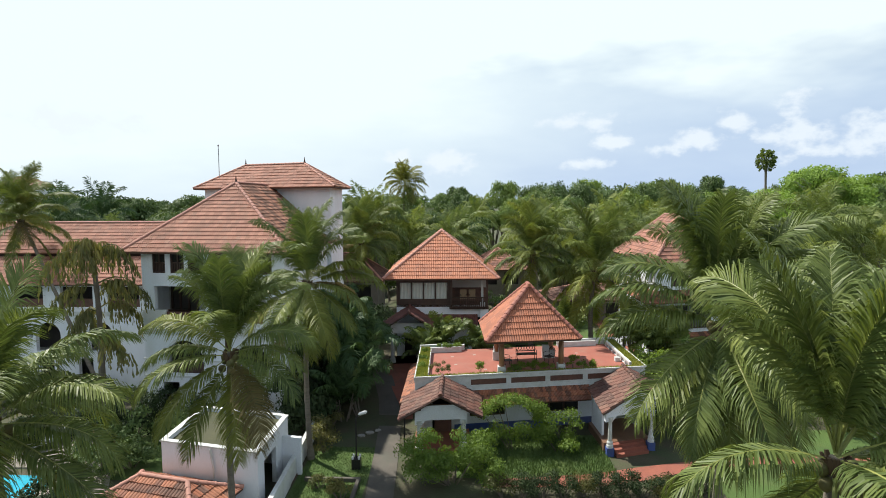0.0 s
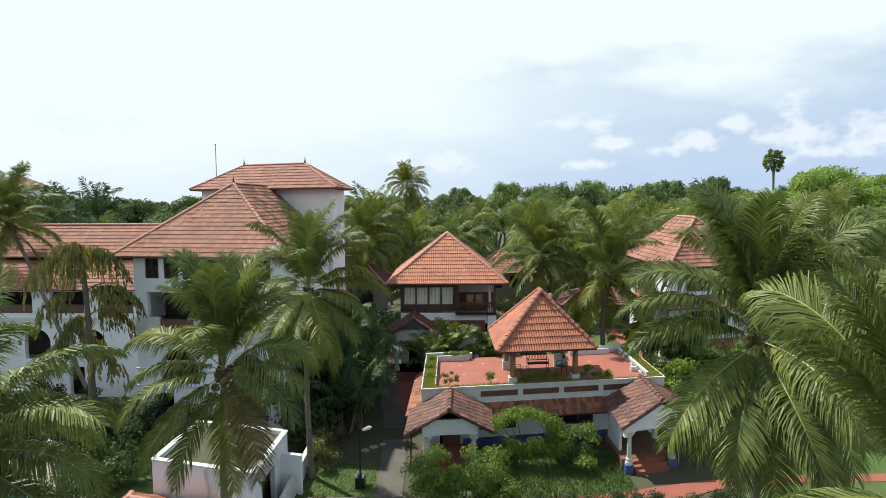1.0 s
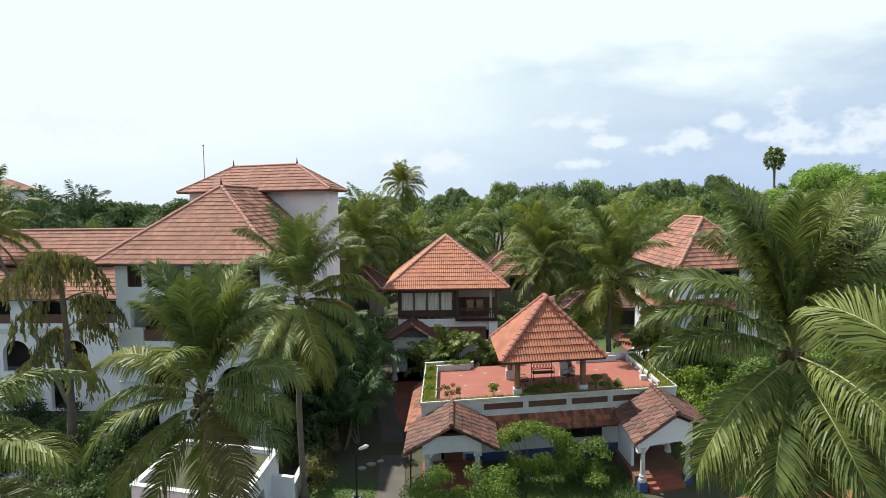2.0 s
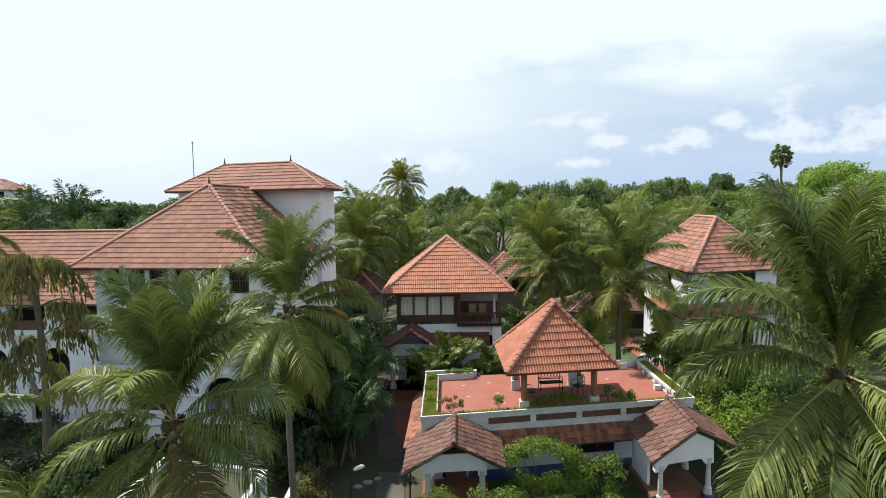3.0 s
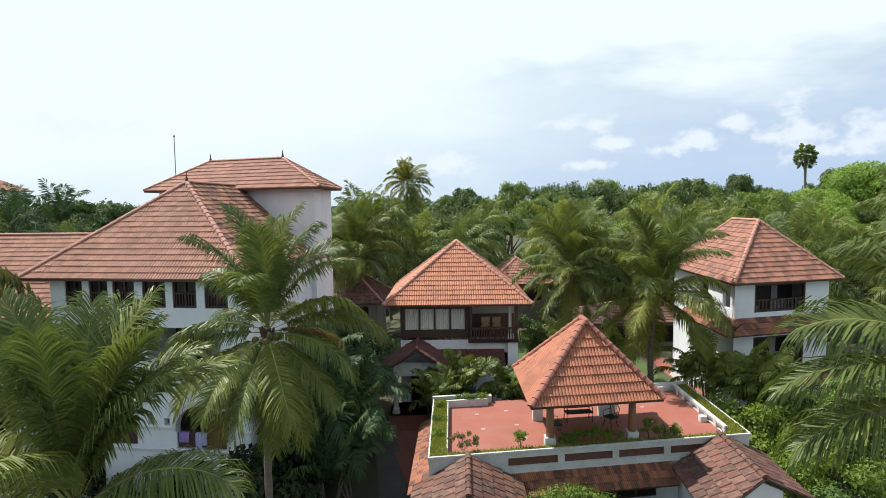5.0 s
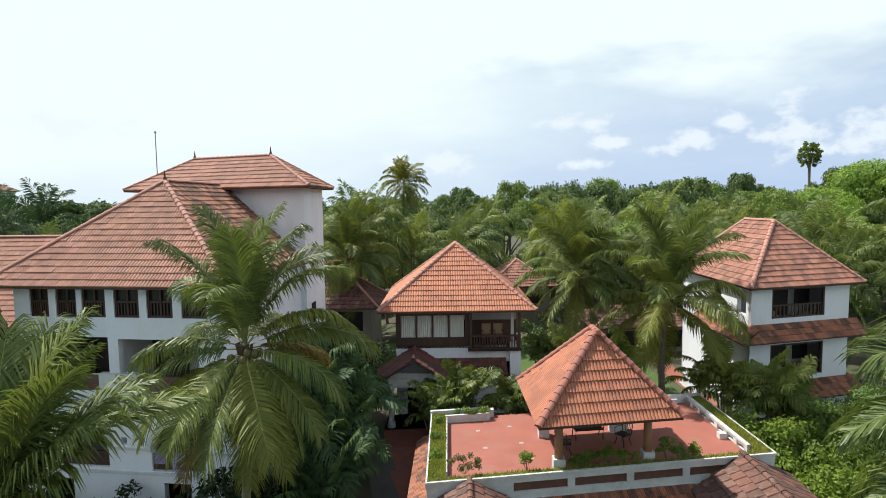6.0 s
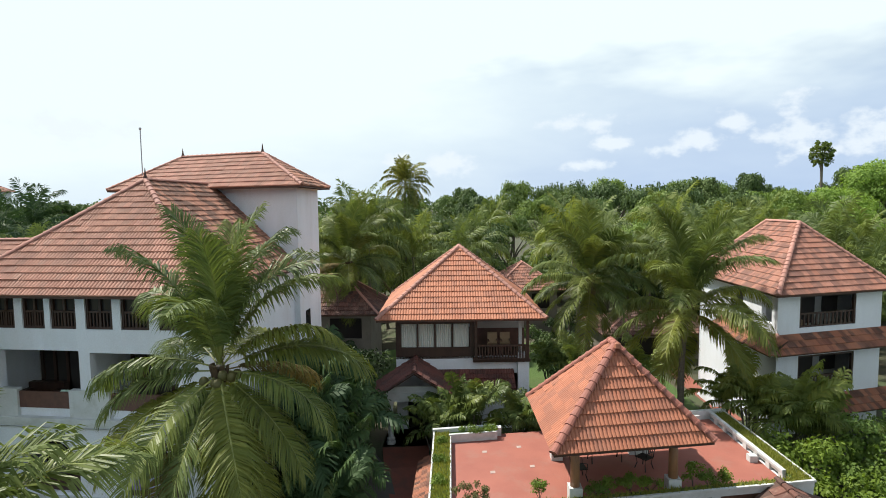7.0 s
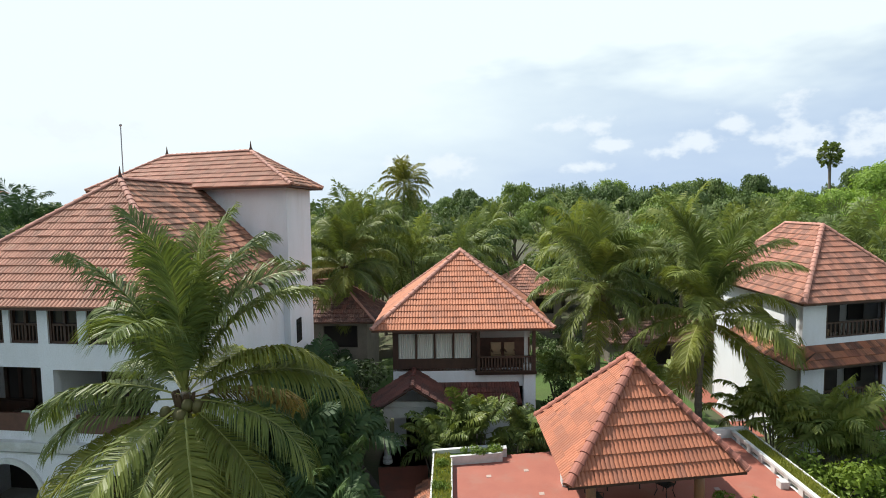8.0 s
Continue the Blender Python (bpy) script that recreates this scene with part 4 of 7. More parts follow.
skirt(v2, V2, 2.6, 6.75, 1.0, 4.25, -0.15, 3.62, M_TILE_DARK, single=30)
gable_roof(v2, (-1.75, 38.0, 4.86), (-1.85, 40.5, 4.95), 1.95, 1.25, M_TILE_DARK, M_TILE_DARK, single=16, flat=False, tw=0.3, th=0.36, turn=(1.0, 0.03))
for x in (-2.95, -0.6):
    column(v2, x, 38.75, G2, 3.3, r=0.14)
pb2 = Build().box(-3.15, -0.4, 38.6, 38.9, 3.3, 3.75).box(-3.1, -0.45, 38.68, 38.8, 3.75, 4.0)
part("porch_beam", pb2, M_TRIM, v2)
part("porch_floor", Build().box(-3.3, -0.2, 38.4, 40.4, 0.8, G2), M_REDPAVE, v2)

# ---- three-storey villa on the right ----
V3 = plan(15.03, 38.79, (0.959, 0.282), (-0.009, 1.0))
v3 = thing("three_storey_villa", (18.5, 44.0, 0.0), "white three-storey villa with blotched clay-tiled hipped roof and balconies", "villa")
hip_roof(v3, V3, 7.33, 9.45, 8.18, 11.36, 3.44, 2.9, "y", M_TILE_V3, M_CAP, single=250, near=(15, 36, 9), tw=0.30, th=0.36, cap_r=0.12)
vb = Build()
wall(vb, V3, 0.45, 6.85, 0.0, 8.1, 0.6, 0.85, holes=[(1.75, 5.2, 6.42, 8.0), (1.75, 5.2, 3.28, 5.05), (1.75, 5.2, 0.6, 2.3)])
part("wall", vb, M_WHITE, v3, "white limewashed front wall")
vb = Build()
wall(vb, plan(*(V3 @ Vector((0.45, 9.0, 0))).xy, (0.009, -1.0), (0.959, 0.282)), 0.0, 8.3, 0.0, 8.1, 0.0, 0.25, holes=[(7.0, 7.9, 6.6, 7.95), (4.0, 5.2, 6.6, 7.9), (4.0, 5.2, 3.4, 4.8)])
part("side_wall", vb, M_WHITE, v3, "white limewashed side wall")
part("side_wall", Build().box(6.6, 6.85, 0.85, 9.0, 0.0, 8.1, V3), M_WHITE, v3)
part("back_wall", Build().box(0.45, 6.85, 8.8, 9.0, 0.0, 8.1, V3), M_WHITE, v3)
part("inner_wall", Build().box(0.75, 6.6, 2.5, 2.6, 0.0, 8.1, V3), M_INNER, v3)
for z in (0.1, 3.05, 6.15, 8.0):
    part("floor_slab", Build().box(0.7, 6.6, 0.85, 8.8, z - 0.14, z, V3), M_INNER, v3)
for z0, z1 in ((6.42, 8.0), (3.28, 5.05), (0.6, 2.3)):
    rail = part("balcony_railing", Build().box(1.75, 5.2, 0.68, 0.76, z0 + 0.62, z0 + 0.70, V3).box(1.75, 5.2, 0.68, 0.76, z0, z0 + 0.08, V3), M_WOOD, v3, "dark timber balcony railing")
    for i in range(14):
        u = 1.82 + i * 0.25
        part("baluster", Build().box(u, u + 0.09, 0.69, 0.75, z0 + 0.08, z0 + 0.62, V3), M_WOOD, rail)
    fr = Build().box(1.75, 1.85, 0.64, 0.8, z0, z1, V3).box(5.1, 5.2, 0.64, 0.8, z0, z1, V3).box(1.75, 5.2, 0.64, 0.8, z1 - 0.1, z1, V3)
    part("opening_frame", fr, M_WOOD, v3)
    part("balcony_door", Build().box(2.9, 4.1, 2.42, 2.5, z0 - 0.25, z1 - 0.1, V3), M_DARKIN, v3)
    part("balcony_door", Build().box(4.6, 5.6, 2.42, 2.5, z0 + 0.3, z1 - 0.1, V3), M_DARKIN, v3)
    seat = part("balcony_seat", Build().box(2.0, 2.55, 1.3, 1.85, z0 - 0.2, z0 + 0.2, V3).box(2.0, 2.55, 1.85, 1.92, z0 + 0.2, z0 + 0.75, V3), surface("cane_seat", (0.35, 0.25, 0.15), None, 6, 0.7) if z0 > 6 else bpy.data.materials["cane_seat"], v3)
for z in (6.15, 3.02):
    skirt(v3, V3, -0.1, 7.4, 0.6, z, -0.25, z - 0.72, M_TILE_SKIRT, single=30)
    VS = plan(*(V3 @ Vector((0.45, 6.0, 0))).xy, (0.0, -1.0), (1.0, 0.0))
    if z > 5:
        skirt(v3, VS, 0.0, 6.4, 0.0, z, -0.8, z - 0.72, M_TILE_SKIRT)
    caps_along(v3, V3 @ Vector((-0.35, -0.25, z - 0.72)), V3 @ Vector((0.45, 0.6, z)), M_CAP, 0.11, 0.3)

# ---- hotel building on the left ----
V0 = plan(-17.64, 31.44, (0.9954, -0.0958), (0.055, 0.998))
hotel = thing("hotel_building", (-12.5, 37.0, 0.0), "white four-level hotel building with loggias, arches and faded clay-tiled roofs", "hotel")
hip_roof(hotel, V0, 10.02, 10.75, 9.68, 13.69, 4.59, 0.0, "y", M_TILE_MAIN, M_CAP, single=290, near=(-9, 30, 10), tw=0.27, th=0.33, skip=("back",), cap_r=0.12)
F0 = plan(*(V0 @ Vector((0.0, 0.55, 0))).xy, (0.9954, -0.0958), (0.055, 0.998))
wins = [(1.62, 2.42), (2.72, 3.58), (3.80, 4.78), (5.13, 6.15), (6.46, 7.50), (7.85, 8.85)]
fz = Build()
wall(fz, F0, 0.95, 9.62, 0.0, 9.7, 0.0, 0.3, holes=[(a, c, 8.42, 9.58) for a, c in wins] + [(1.68, 4.80, 5.60, 7.66), (5.22, 8.45, 5.60, 7.60), (5.1, 5.34, 3.45, 3.75), (5.82, 6.06, 3.45, 3.75), (9.0, 9.2, 3.45, 3.75), (2.0, 3.0, 0.1, 2.0), (6.8, 7.9, 0.1, 2.0)], arches=[(3.45, 1.12, 2.55, 3.40), (7.45, 1.10, 2.45, 3.25)])
part("facade", fz, M_WHITE, hotel, "white limewashed front wall")
part("side_wall", Build().box(0.95, 1.2, 0.3, 10.0, 0.0, 9.7, F0), M_WHITE, hotel)
part("side_wall", Build().box(9.37, 9.62, 0.3, 9.6, 0.0, 9.7, F0), M_WHITE, hotel)
# below the loggias the plaster gives way to the colour with dimness in it
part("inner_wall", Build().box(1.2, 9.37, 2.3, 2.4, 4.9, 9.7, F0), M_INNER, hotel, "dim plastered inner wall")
part("inner_wall", Build().box(1.2, 9.37, 2.3, 2.4, 0.0, 4.9, F0), M_DARKIN, hotel, "inner wall behind the arches, dimness put into its colour")
for z in (0.1, 2.4, 5.05, 8.1, 9.66):
    part("floor_slab", Build().box(1.2, 9.37, 0.3, 9.5, z - 0.2, z, F0), M_INNER, hotel)
part("partition", Build().box(4.9, 5.1, 0.3, 2.3, 5.05, 8.0, F0), M_WHITE, hotel)
for i, (a, c) in enumerate(wins):
    win = part("window", Build().box(a, c, 0.16, 0.18, 8.42, 9.58, F0), M_GLASS_DARK, hotel, "dark timber casement window with balusters")
    fr = Build().box(a, a + 0.08, 0.06, 0.22, 8.42, 9.58, F0).box(c - 0.08, c, 0.06, 0.22, 8.42, 9.58, F0).box(a, c, 0.06, 0.22, 8.42, 8.5, F0).box(a, c, 0.06, 0.22, 9.5, 9.58, F0).box((a + c) / 2 - 0.04, (a + c) / 2 + 0.04, 0.08, 0.2, 8.5, 9.5, F0).box(a, c, 0.08, 0.2, 8.98, 9.05, F0)
    part("window_frame", fr, M_WOOD, win)
    for j in range(7):
        u = a + 0.12 + j * (c - a - 0.24) / 6
        part("baluster", Build().box(u - 0.025, u + 0.025, 0.09, 0.13, 8.5, 9.0, F0), M_WOOD, win)
# loggia parapets, ledges, arch trims
for a, c in ((1.0, 2.42), (4.42, 5.95), (8.3, 9.62)):
    part("loggia_pier", Build().box(a, c, -0.12, 0.12, 5.30, 6.28, F0), M_TRIM, hotel, "solid white loggia parapet")
for a, c in ((2.42, 4.42), (5.95, 8.3)):
    part("loggia_board", Build().box(a, c, -0.03, 0.05, 5.60, 6.18, F0), M_WOODR, hotel, "red-brown timber parapet board")
for a, c, sofa in ((1.45, 3.1, 1.3), (5.3, 6.7, 7.2)):
    dr = part("loggia_door", Build().box(a, c, 2.22, 2.3, 5.05, 7.55, F0), M_DARKIN, hotel, "dark glazed balcony door")
    fr = Build().box(a, c, 2.16, 2.24, 7.45, 7.6, F0)
    for i in range(4):
        u = a + (c - a) * i / 3
        fr.box(u - 0.06, u + 0.06, 2.14, 2.24, 5.05, 7.5, F0)
    part("door_frame", fr, M_WOOD, dr)
    part("loggia_sofa", Build().box(sofa, sofa + 1.5, 1.0, 1.75, 5.05, 5.5, F0).box(sofa, sofa + 1.5, 1.6, 1.85, 5.5, 5.95, F0).box(sofa, sofa + 0.2, 1.0, 1.7, 5.5, 5.75, F0).box(sofa + 1.3, sofa + 1.5, 1.0, 1.7, 5.5, 5.75, F0), M_WOOD, hotel, "dark wooden settee")
lb = Build()
lb.box(0.80, 9.75, -0.22, 0.0, 5.12, 5.30, F0).box(0.85, 9.7, -0.14, 0.0, 4.98, 5.12, F0).box(0.88, 9.68, -0.08, 0.0, 4.86, 4.90, F0)
lb.box(0.85, 2.33, -0.08, 0.0, 3.32, 3.40, F0).box(4.57, 6.35, -0.08, 0.0, 3.28, 3.36, F0).box(8.55, 9.7, -0.08, 0.0, 3.2, 3.28, F0).box(0.85, 9.7, -0.06, 0.0, 2.3, 2.42, F0)
for u, r, s in ((3.45, 1.12, 3.40), (7.45, 1.10, 3.25)):
    for i in range(16):
        a0, a1 = math.pi * i / 16, math.pi * (i + 1) / 16
        ring = [F0 @ Vector((u + rr * math.cos(aa), -0.09, s + rr * math.sin(aa))) for rr, aa in ((r, a0), (r + 0.17, a0), (r + 0.17, a1), (r, a1))]
        lb.prism(ring, F0.to_3x3() @ Vector((0, 0.09, 0)))
part("ledge", lb, M_TRIM, hotel, "white moulded ledge and arch trim")
for u, r, s in ((3.45, 1.12, 3.40), (7.45, 1.10, 3.25)):
    part("arch_board", Build().box(u - r, u + r, 0.1, 0.16, 2.5, 3.12, F0), M_WOOD, hotel, "dark timber balcony board in the arch")
# tower
T0 = plan(-18.6, 42.75, (0.936, -0.352), (0.02, 1.0))
hip_roof(hotel, T0, 12.7, 5.0, 13.53, 15.32, 3.9, 3.3, "x", M_TILE_MAIN, M_CAP, single=0, tw=0.27, th=0.36, cap_r=0.11)
tb = Build().box(0.7, 12.1, 0.75, 4.4, 0.0, 13.45, T0)
part("tower_wall", tb, M_WHITE, hotel, "white stair tower wall")
part("tower_window", Build().box(12.08, 12.14, 1.6, 2.3, 6.3, 7.4, T0), M_GLASS_DARK, hotel)
part("rain_pipe", Build().tube([T0 @ Vector((11.2, 0.68, 1.0)), T0 @ Vector((11.2, 0.68, 9.0))], 0.06, 8), M_TRIM, hotel, "white rain pipe")
for q in (V0 @ Vector((5.01, 4.59, 13.7)), T0 @ Vector((3.9, 2.5, 15.33)), T0 @ Vector((9.4, 2.5, 15.33))):
    part("finial", Build().tube([q, q + Vector((0, 0, 0.12)), q + Vector((0, 0, 0.2)), q + Vector((0, 0, 0.5))], [0.12, 0.08, 0.05, 0.01], 8), M_DECK, hotel, "dark pointed roof finial")
part("antenna_mast", Build().tube([(-16.4, 42.4, 14.3), (-16.4, 42.4, 16.75)], 0.03, 6).ball((-16.4, 42.4, 16.75), 0.07), M_STEEL, hotel, "thin steel mast")
# side wing
WG = plan(-36.0, 36.6, (1.0, 0.0), (0.0, 1.0))
wing = thing("hotel_wing", (-27.0, 40.0, 0.0), "white hotel wing with arched windows and a long clay-tiled roof", "hotel")
wz = Build()
wall(wz, WG, 0.0, 18.2, 0.0, 7.2, 0.0, 0.3, holes=[(u, u + 2.2, 5.5, 6.9) for u in (1.0, 4.2, 7.6, 11.0, 14.2)] + [(u, u + 0.25, 3.4, 3.75) for u in (8.0, 8.7, 11.3, 12.0)] + [(5.6, 6.6, 0.1, 2.1), (9.3, 10.3, 0.1, 2.0), (12.0, 13.0, 0.1, 2.0)], arches=[(u, 0.85, 2.5, 3.6) for u in (3.6, 6.6, 10.0, 13.6)])
part("facade", wz, M_WHITE, wing, "white limewashed front wall")
part("inner_wall", Build().box(0, 18.2, 1.8, 1.9, 0.0, 7.2, WG), M_DARKIN, wing)
for z in (2.3, 5.1):
    part("floor_slab", Build().box(0, 18.2, 0.3, 1.8, z - 0.2, z, WG), M_INNER, wing)
for u in (1.0, 4.2, 7.6, 11.0, 14.2):
    part("loggia_board", Build().box(u, u + 2.2, 0.1, 0.16, 5.5, 6.05, WG), M_WOODR, wing)
part("ledge", Build().box(0, 18.2, -0.12, 0.0, 4.9, 5.2, WG), M_TRIM, wing)
W2 = plan(-37.0, 35.9, (1.0, 0.0), (0.0, 1.0))
skirt(wing, W2, 0.0, 19.0, 2.3, 8.75, 0.0, 7.12, M_TILE_MAIN, tw=0.27, th=0.36)
skirt(wing, W2, 0.0, 22.0, 4.9, 11.0, 2.2, 9.0, M_TILE_MAIN, tw=0.27, th=0.36)
caps_along(wing, (-37.0, 40.8, 11.0), (-15.0, 40.8, 11.0), M_CAP, 0.12)
part("back_slope", Build().prism([(-37, 40.8, 11.0), (-37, 46.0, 7.2), (-37, 36.6, 7.1)], (22, 0, 0)), M_DECK, wing)

# ---- white annex with flat roof, garden wall, small tiled roof ----
annex = thing("annex", (-9.0, 25.0, 0.0), "white annex with a mossy flat roof behind low parapets", "outbuilding")
AX = plan(-10.95, 22.85, (0.973, -0.231), (0.0, 1.0))
AW, AD, AH = 4.65, 4.0, 2.36
an = Build()
wall(an, AX, 0.0, AW, 0.0, AH, 0.0, 0.22)
part("wall", an, M_WHITE, annex, "white limewashed front wall")
part("back_wall", Build().box(0.0, AW, AD - 0.2, AD, 0.0, AH, AX), M_WHITE, annex)
part("side_wall", Build().box(0.0, 0.22, 0.22, AD - 0.2, 0.0, AH, AX), M_WHITE, annex)
an = Build()
wall(an, plan(*(AX @ Vector((AW - 0.22, 0.22, 0))).xy, (0.0, 1.0), (0.973, -0.231)), 0.0, AD - 0.42, 0.0, AH, 0.0, 0.22, holes=[(0.5, 2.0, 0.0, 1.7)])
part("side_wall", an, M_WHITE, annex)
part("flat_roof", Build().box(0.22, AW - 0.22, 0.22, AD - 0.2, 2.05, 2.24, AX), M_MOSSROOF, annex, "mossy greenish flat roof")
part("coping", Build().box(-0.05, AW + 0.05, -0.05, 0.2, AH, AH + 0.06, AX).box(-0.05, 0.2, 0.2, AD, AH, AH + 0.06, AX).box(AW - 0.2, AW + 0.05, 0.2, AD, AH, AH + 0.06, AX).box(0.2, AW - 0.2, AD - 0.2, AD + 0.05, AH, AH + 0.06, AX), M_TRIM, annex)
part("inner_wall", Build().box(2.2, 2.3, 0.3, AD - 0.3, 0.0, 1.9, AX), M_DARKIN, annex)
part("yard_wall", Build().box(AW, AW + 0.95, AD - 0.9, AD - 0.7, 0.0, 1.75, AX), M_WHITE, annex, "white wall closing the side yard")
part("yard_floor", Build().box(AW, AW + 0.75, -1.6, AD - 0.9, 0.0, 0.06, AX), surface("dark_brown_paving", (0.11, 0.055, 0.042), (0.07, 0.038, 0.03), 1.5, 0.8), annex, "dark brown paved side yard")
part("drain_pipe", Build().tube([AX @ Vector((2.55, -0.08, 0.0)), AX @ Vector((2.6, -0.08, 1.5)), AX @ Vector((2.45, -0.08, 2.3))], 0.05, 7), M_TRIM, annex, "white plastic drain pipe")
gw = Build()
gw.prism([(-5.75, 20.0, 0.0), (-5.55, 20.0, 0.0), (-5.95, 30.0, 0.0), (-6.15, 30.0, 0.0)], (0, 0, 0.9))
solo("garden_wall", gw, M_TRIM, "low white painted garden wall beside the lawn", "wall", base=(-5.85, 25, 0))
sb2 = thing("shed", (-9.8, 20.6, 0.0), "low shed with a reddish clay-tiled hipped roof", "shed")
SH = plan(-12.6, 20.0, (0.97, -0.24), (0.24, 0.97))
hip_roof(sb2, SH, 5.0, 3.0, 0.95, 1.75, 1.4, 1.4, "x", M_TILE_SKIRT, M_CAP, tw=0.3, th=0.36)
part("wall", Build().box(0.3, 4.7, 0.3, 2.7, 0.0, 0.95, SH), M_WHITE, sb2)


# ---- houses among the trees ----
def small_house(name, x, y, w, d, ze, zr, ang, label, mat, base_z=0.0, a=None):
    e1 = (math.cos(radians(ang)), math.sin(radians(ang)))
    m = plan(x, y, e1, (-e1[1], e1[0]))
    h = thing(name, (x + w / 2, y + d / 2, base_z), label, "house")
    aa = a if a is not None else min(w, d) / 2 - 0.2
    hip_roof(h, m, w, d, ze, zr, aa, aa, "x" if w > d else "y", mat, M_CAP, tw=0.6 if name == "distant_house" else 0.3, th=0.5 if name == "distant_house" else 0.38)
    b = Build()
    wall(b, m, 0.6, w - 0.6, base_z, ze, 0.6, 0.8, holes=[(1.2, w / 2 - 0.4, ze - 1.7, ze - 0.35), (w / 2 + 0.4, w - 1.2, ze - 1.7, ze - 0.35)])
    plaster = M_PLASTER if name == "cottage" else M_WHITE
    part("wall", b, plaster, h)
    part("side_wall", Build().box(0.6, 0.8, 0.8, d - 0.6, base_z, ze, m), plaster, h)
    part("side_wall", Build().box(w - 0.8, w - 0.6, 0.8, d - 0.6, base_z, ze, m), plaster, h)
    part("inner_wall", Build().box(0.8, w - 0.8, 1.8, 1.9, base_z, ze, m), M_DARKIN, h)
    return h


small_house("cottage", -12.2, 48.0, 7.4, 6.0, 5.6, 7.8, 0, "low cottage with old clay tiles half hidden by palms", M_TILE_OLD, 1.0)
small_house("cottage", 3.2, 61.0, 6.4, 6.4, 5.0, 7.2, 5, "small cottage with two-tier clay-tiled roof among palms", M_TILE_V3, 1.0)
small_house("cottage", 10.5, 52.0, 9.5, 6.0, 3.2, 4.3, 4, "low white cottage with a shaded veranda behind the lawn", M_TILE_OLD, 1.0)
small_house("distant_house", -92.2, 111.0, 7.5, 8.5, 15.95, 18.1, 6, "distant white house with an orange hipped roof", M_TILE_V3, 0.0)
small_house("distant_house", -98.5, 105.7, 18.0, 12.0, 9.65, 12.3, 6, "distant white house with a weathered tiled roof", M_TILE_OLD, 0.0)


# ---- foliage builders ----
def mesh_from(name, verts, faces, mat, ribs=0):
    """A mesh of one material; its first `ribs` faces are midrib."""
    me = bpy.data.meshes.new(name)
    me.from_pydata(verts, [], faces)
    me.materials.append(mat)
    if ribs:
        me.materials.append(M_RIB)
        me.polygons.foreach_set("material_index", [1] * ribs + [0] * (len(faces) - ribs))
    me.update()
    return me


def frond(rnd, length, elev, droop, n, leaf, width, hang, curl=0.0, rachis=0.035, twist=0.0, fine=True):
    """One feather leaf of a palm, from the origin along +x: a tapering midrib and two rows of leaflets that droop by their own weight.
    twist: degrees by which the blade turns round its midrib towards the tip; fine: leaflets of three lengths, or of two."""
    k = 14
    pts = [Vector((0, 0, 0))]
    for i in range(k):
        s = (i + 0.5) / k
        a = radians(elev - droop * s ** 1.8)
        pts.append(pts[-1] + Vector((math.cos(a), curl * s * 0.6, math.sin(a))) * (length / k))
    v, f = [], []
    for i, p in enumerate(pts):
        r = rachis * (1 - 0.9 * i / k)
        v += [p + Vector((0, r, 0)), p + Vector((0, 0, r * 0.7)), p + Vector((0, -r, 0))]
    for i in range(k):
        a = 3 * i
        f += [(a, a + 1, a + 4, a + 3), (a + 1, a + 2, a + 5, a + 4)]
    steep = max(0, elev - 50)
    down = Vector((0, 0, -1))
    for side in (-1, 1):
        clump = 0.0
        for j in range(n):
            if rnd.random() < 0.16:
                clump = rnd.uniform(-1, 1)           # neighbours lean together, gaps open between them
            if rnd.random() < 0.07:
                continue
            s = 0.15 + 0.85 * (j + rnd.random()) / n
            x = s * k
            i = min(int(x), k - 1)
            p = pts[i].lerp(pts[i + 1], x - i)
            t = (pts[i + 1] - pts[i]).normalized()
            nor = Vector((-t.z, 0, t.x))
            if twist:
                nor = Matrix.Rotation(radians(twist * s), 3, t) @ nor
            cross = t.cross(nor) * -side
            prof = min(1.0, 0.5 + 1.7 * (s - 0.15)) * min(1.0, 0.42 + 2.3 * (1.0 - s))
            ll = leaf * prof * rnd.uniform(0.82, 1.12)
            phi = radians(20 + steep * 0.55 + 38 * s * s * (1 - steep / 80) + 4 * clump + rnd.uniform(-5, 5))
            d = (cross * math.cos(phi) + t * math.sin(phi) + nor * (0.22 + 0.07 * clump + rnd.uniform(-0.06, 0.08))).normalized()
            g = hang * rnd.uniform(0.7, 1.25)
            w = width * (0.65 + 0.35 * prof)
            roll = rnd.uniform(-0.6, 0.6)
            wd = (t * math.cos(roll) + d.cross(t) * math.sin(roll)) * w
            c = len(v)
            if fine:
                m1 = p + (d + down * (0.15 * g)).normalized() * (ll * 0.36)
                m2 = m1 + (d + down * (0.95 * g)).normalized() * (ll * 0.34)
                tip = m2 + (d * 0.8 + t * 0.1 + down * (2.4 * g)).normalized() * (ll * 0.34)
                v += [p + wd * 0.35, p - wd * 0.35, m1 + wd * 0.55, m1 - wd * 0.55, m2 + wd * 0.42, m2 - wd * 0.42, tip]
                f += [(c, c + 1, c + 3, c + 2), (c + 2, c + 3, c + 5, c + 4), (c + 4, c + 5, c + 6)]
            else:
                m1 = p + (d + down * (0.3 * g)).normalized() * (ll * 0.5)
                tip = m1 + (d * 0.8 + down * (1.8 * g)).normalized() * (ll * 0.54)
                v += [p, m1 + wd * 0.5, m1 - wd * 0.5, tip]
                f += [(c, c + 2, c + 1), (c + 1, c + 2, c + 3)]
    return v, f


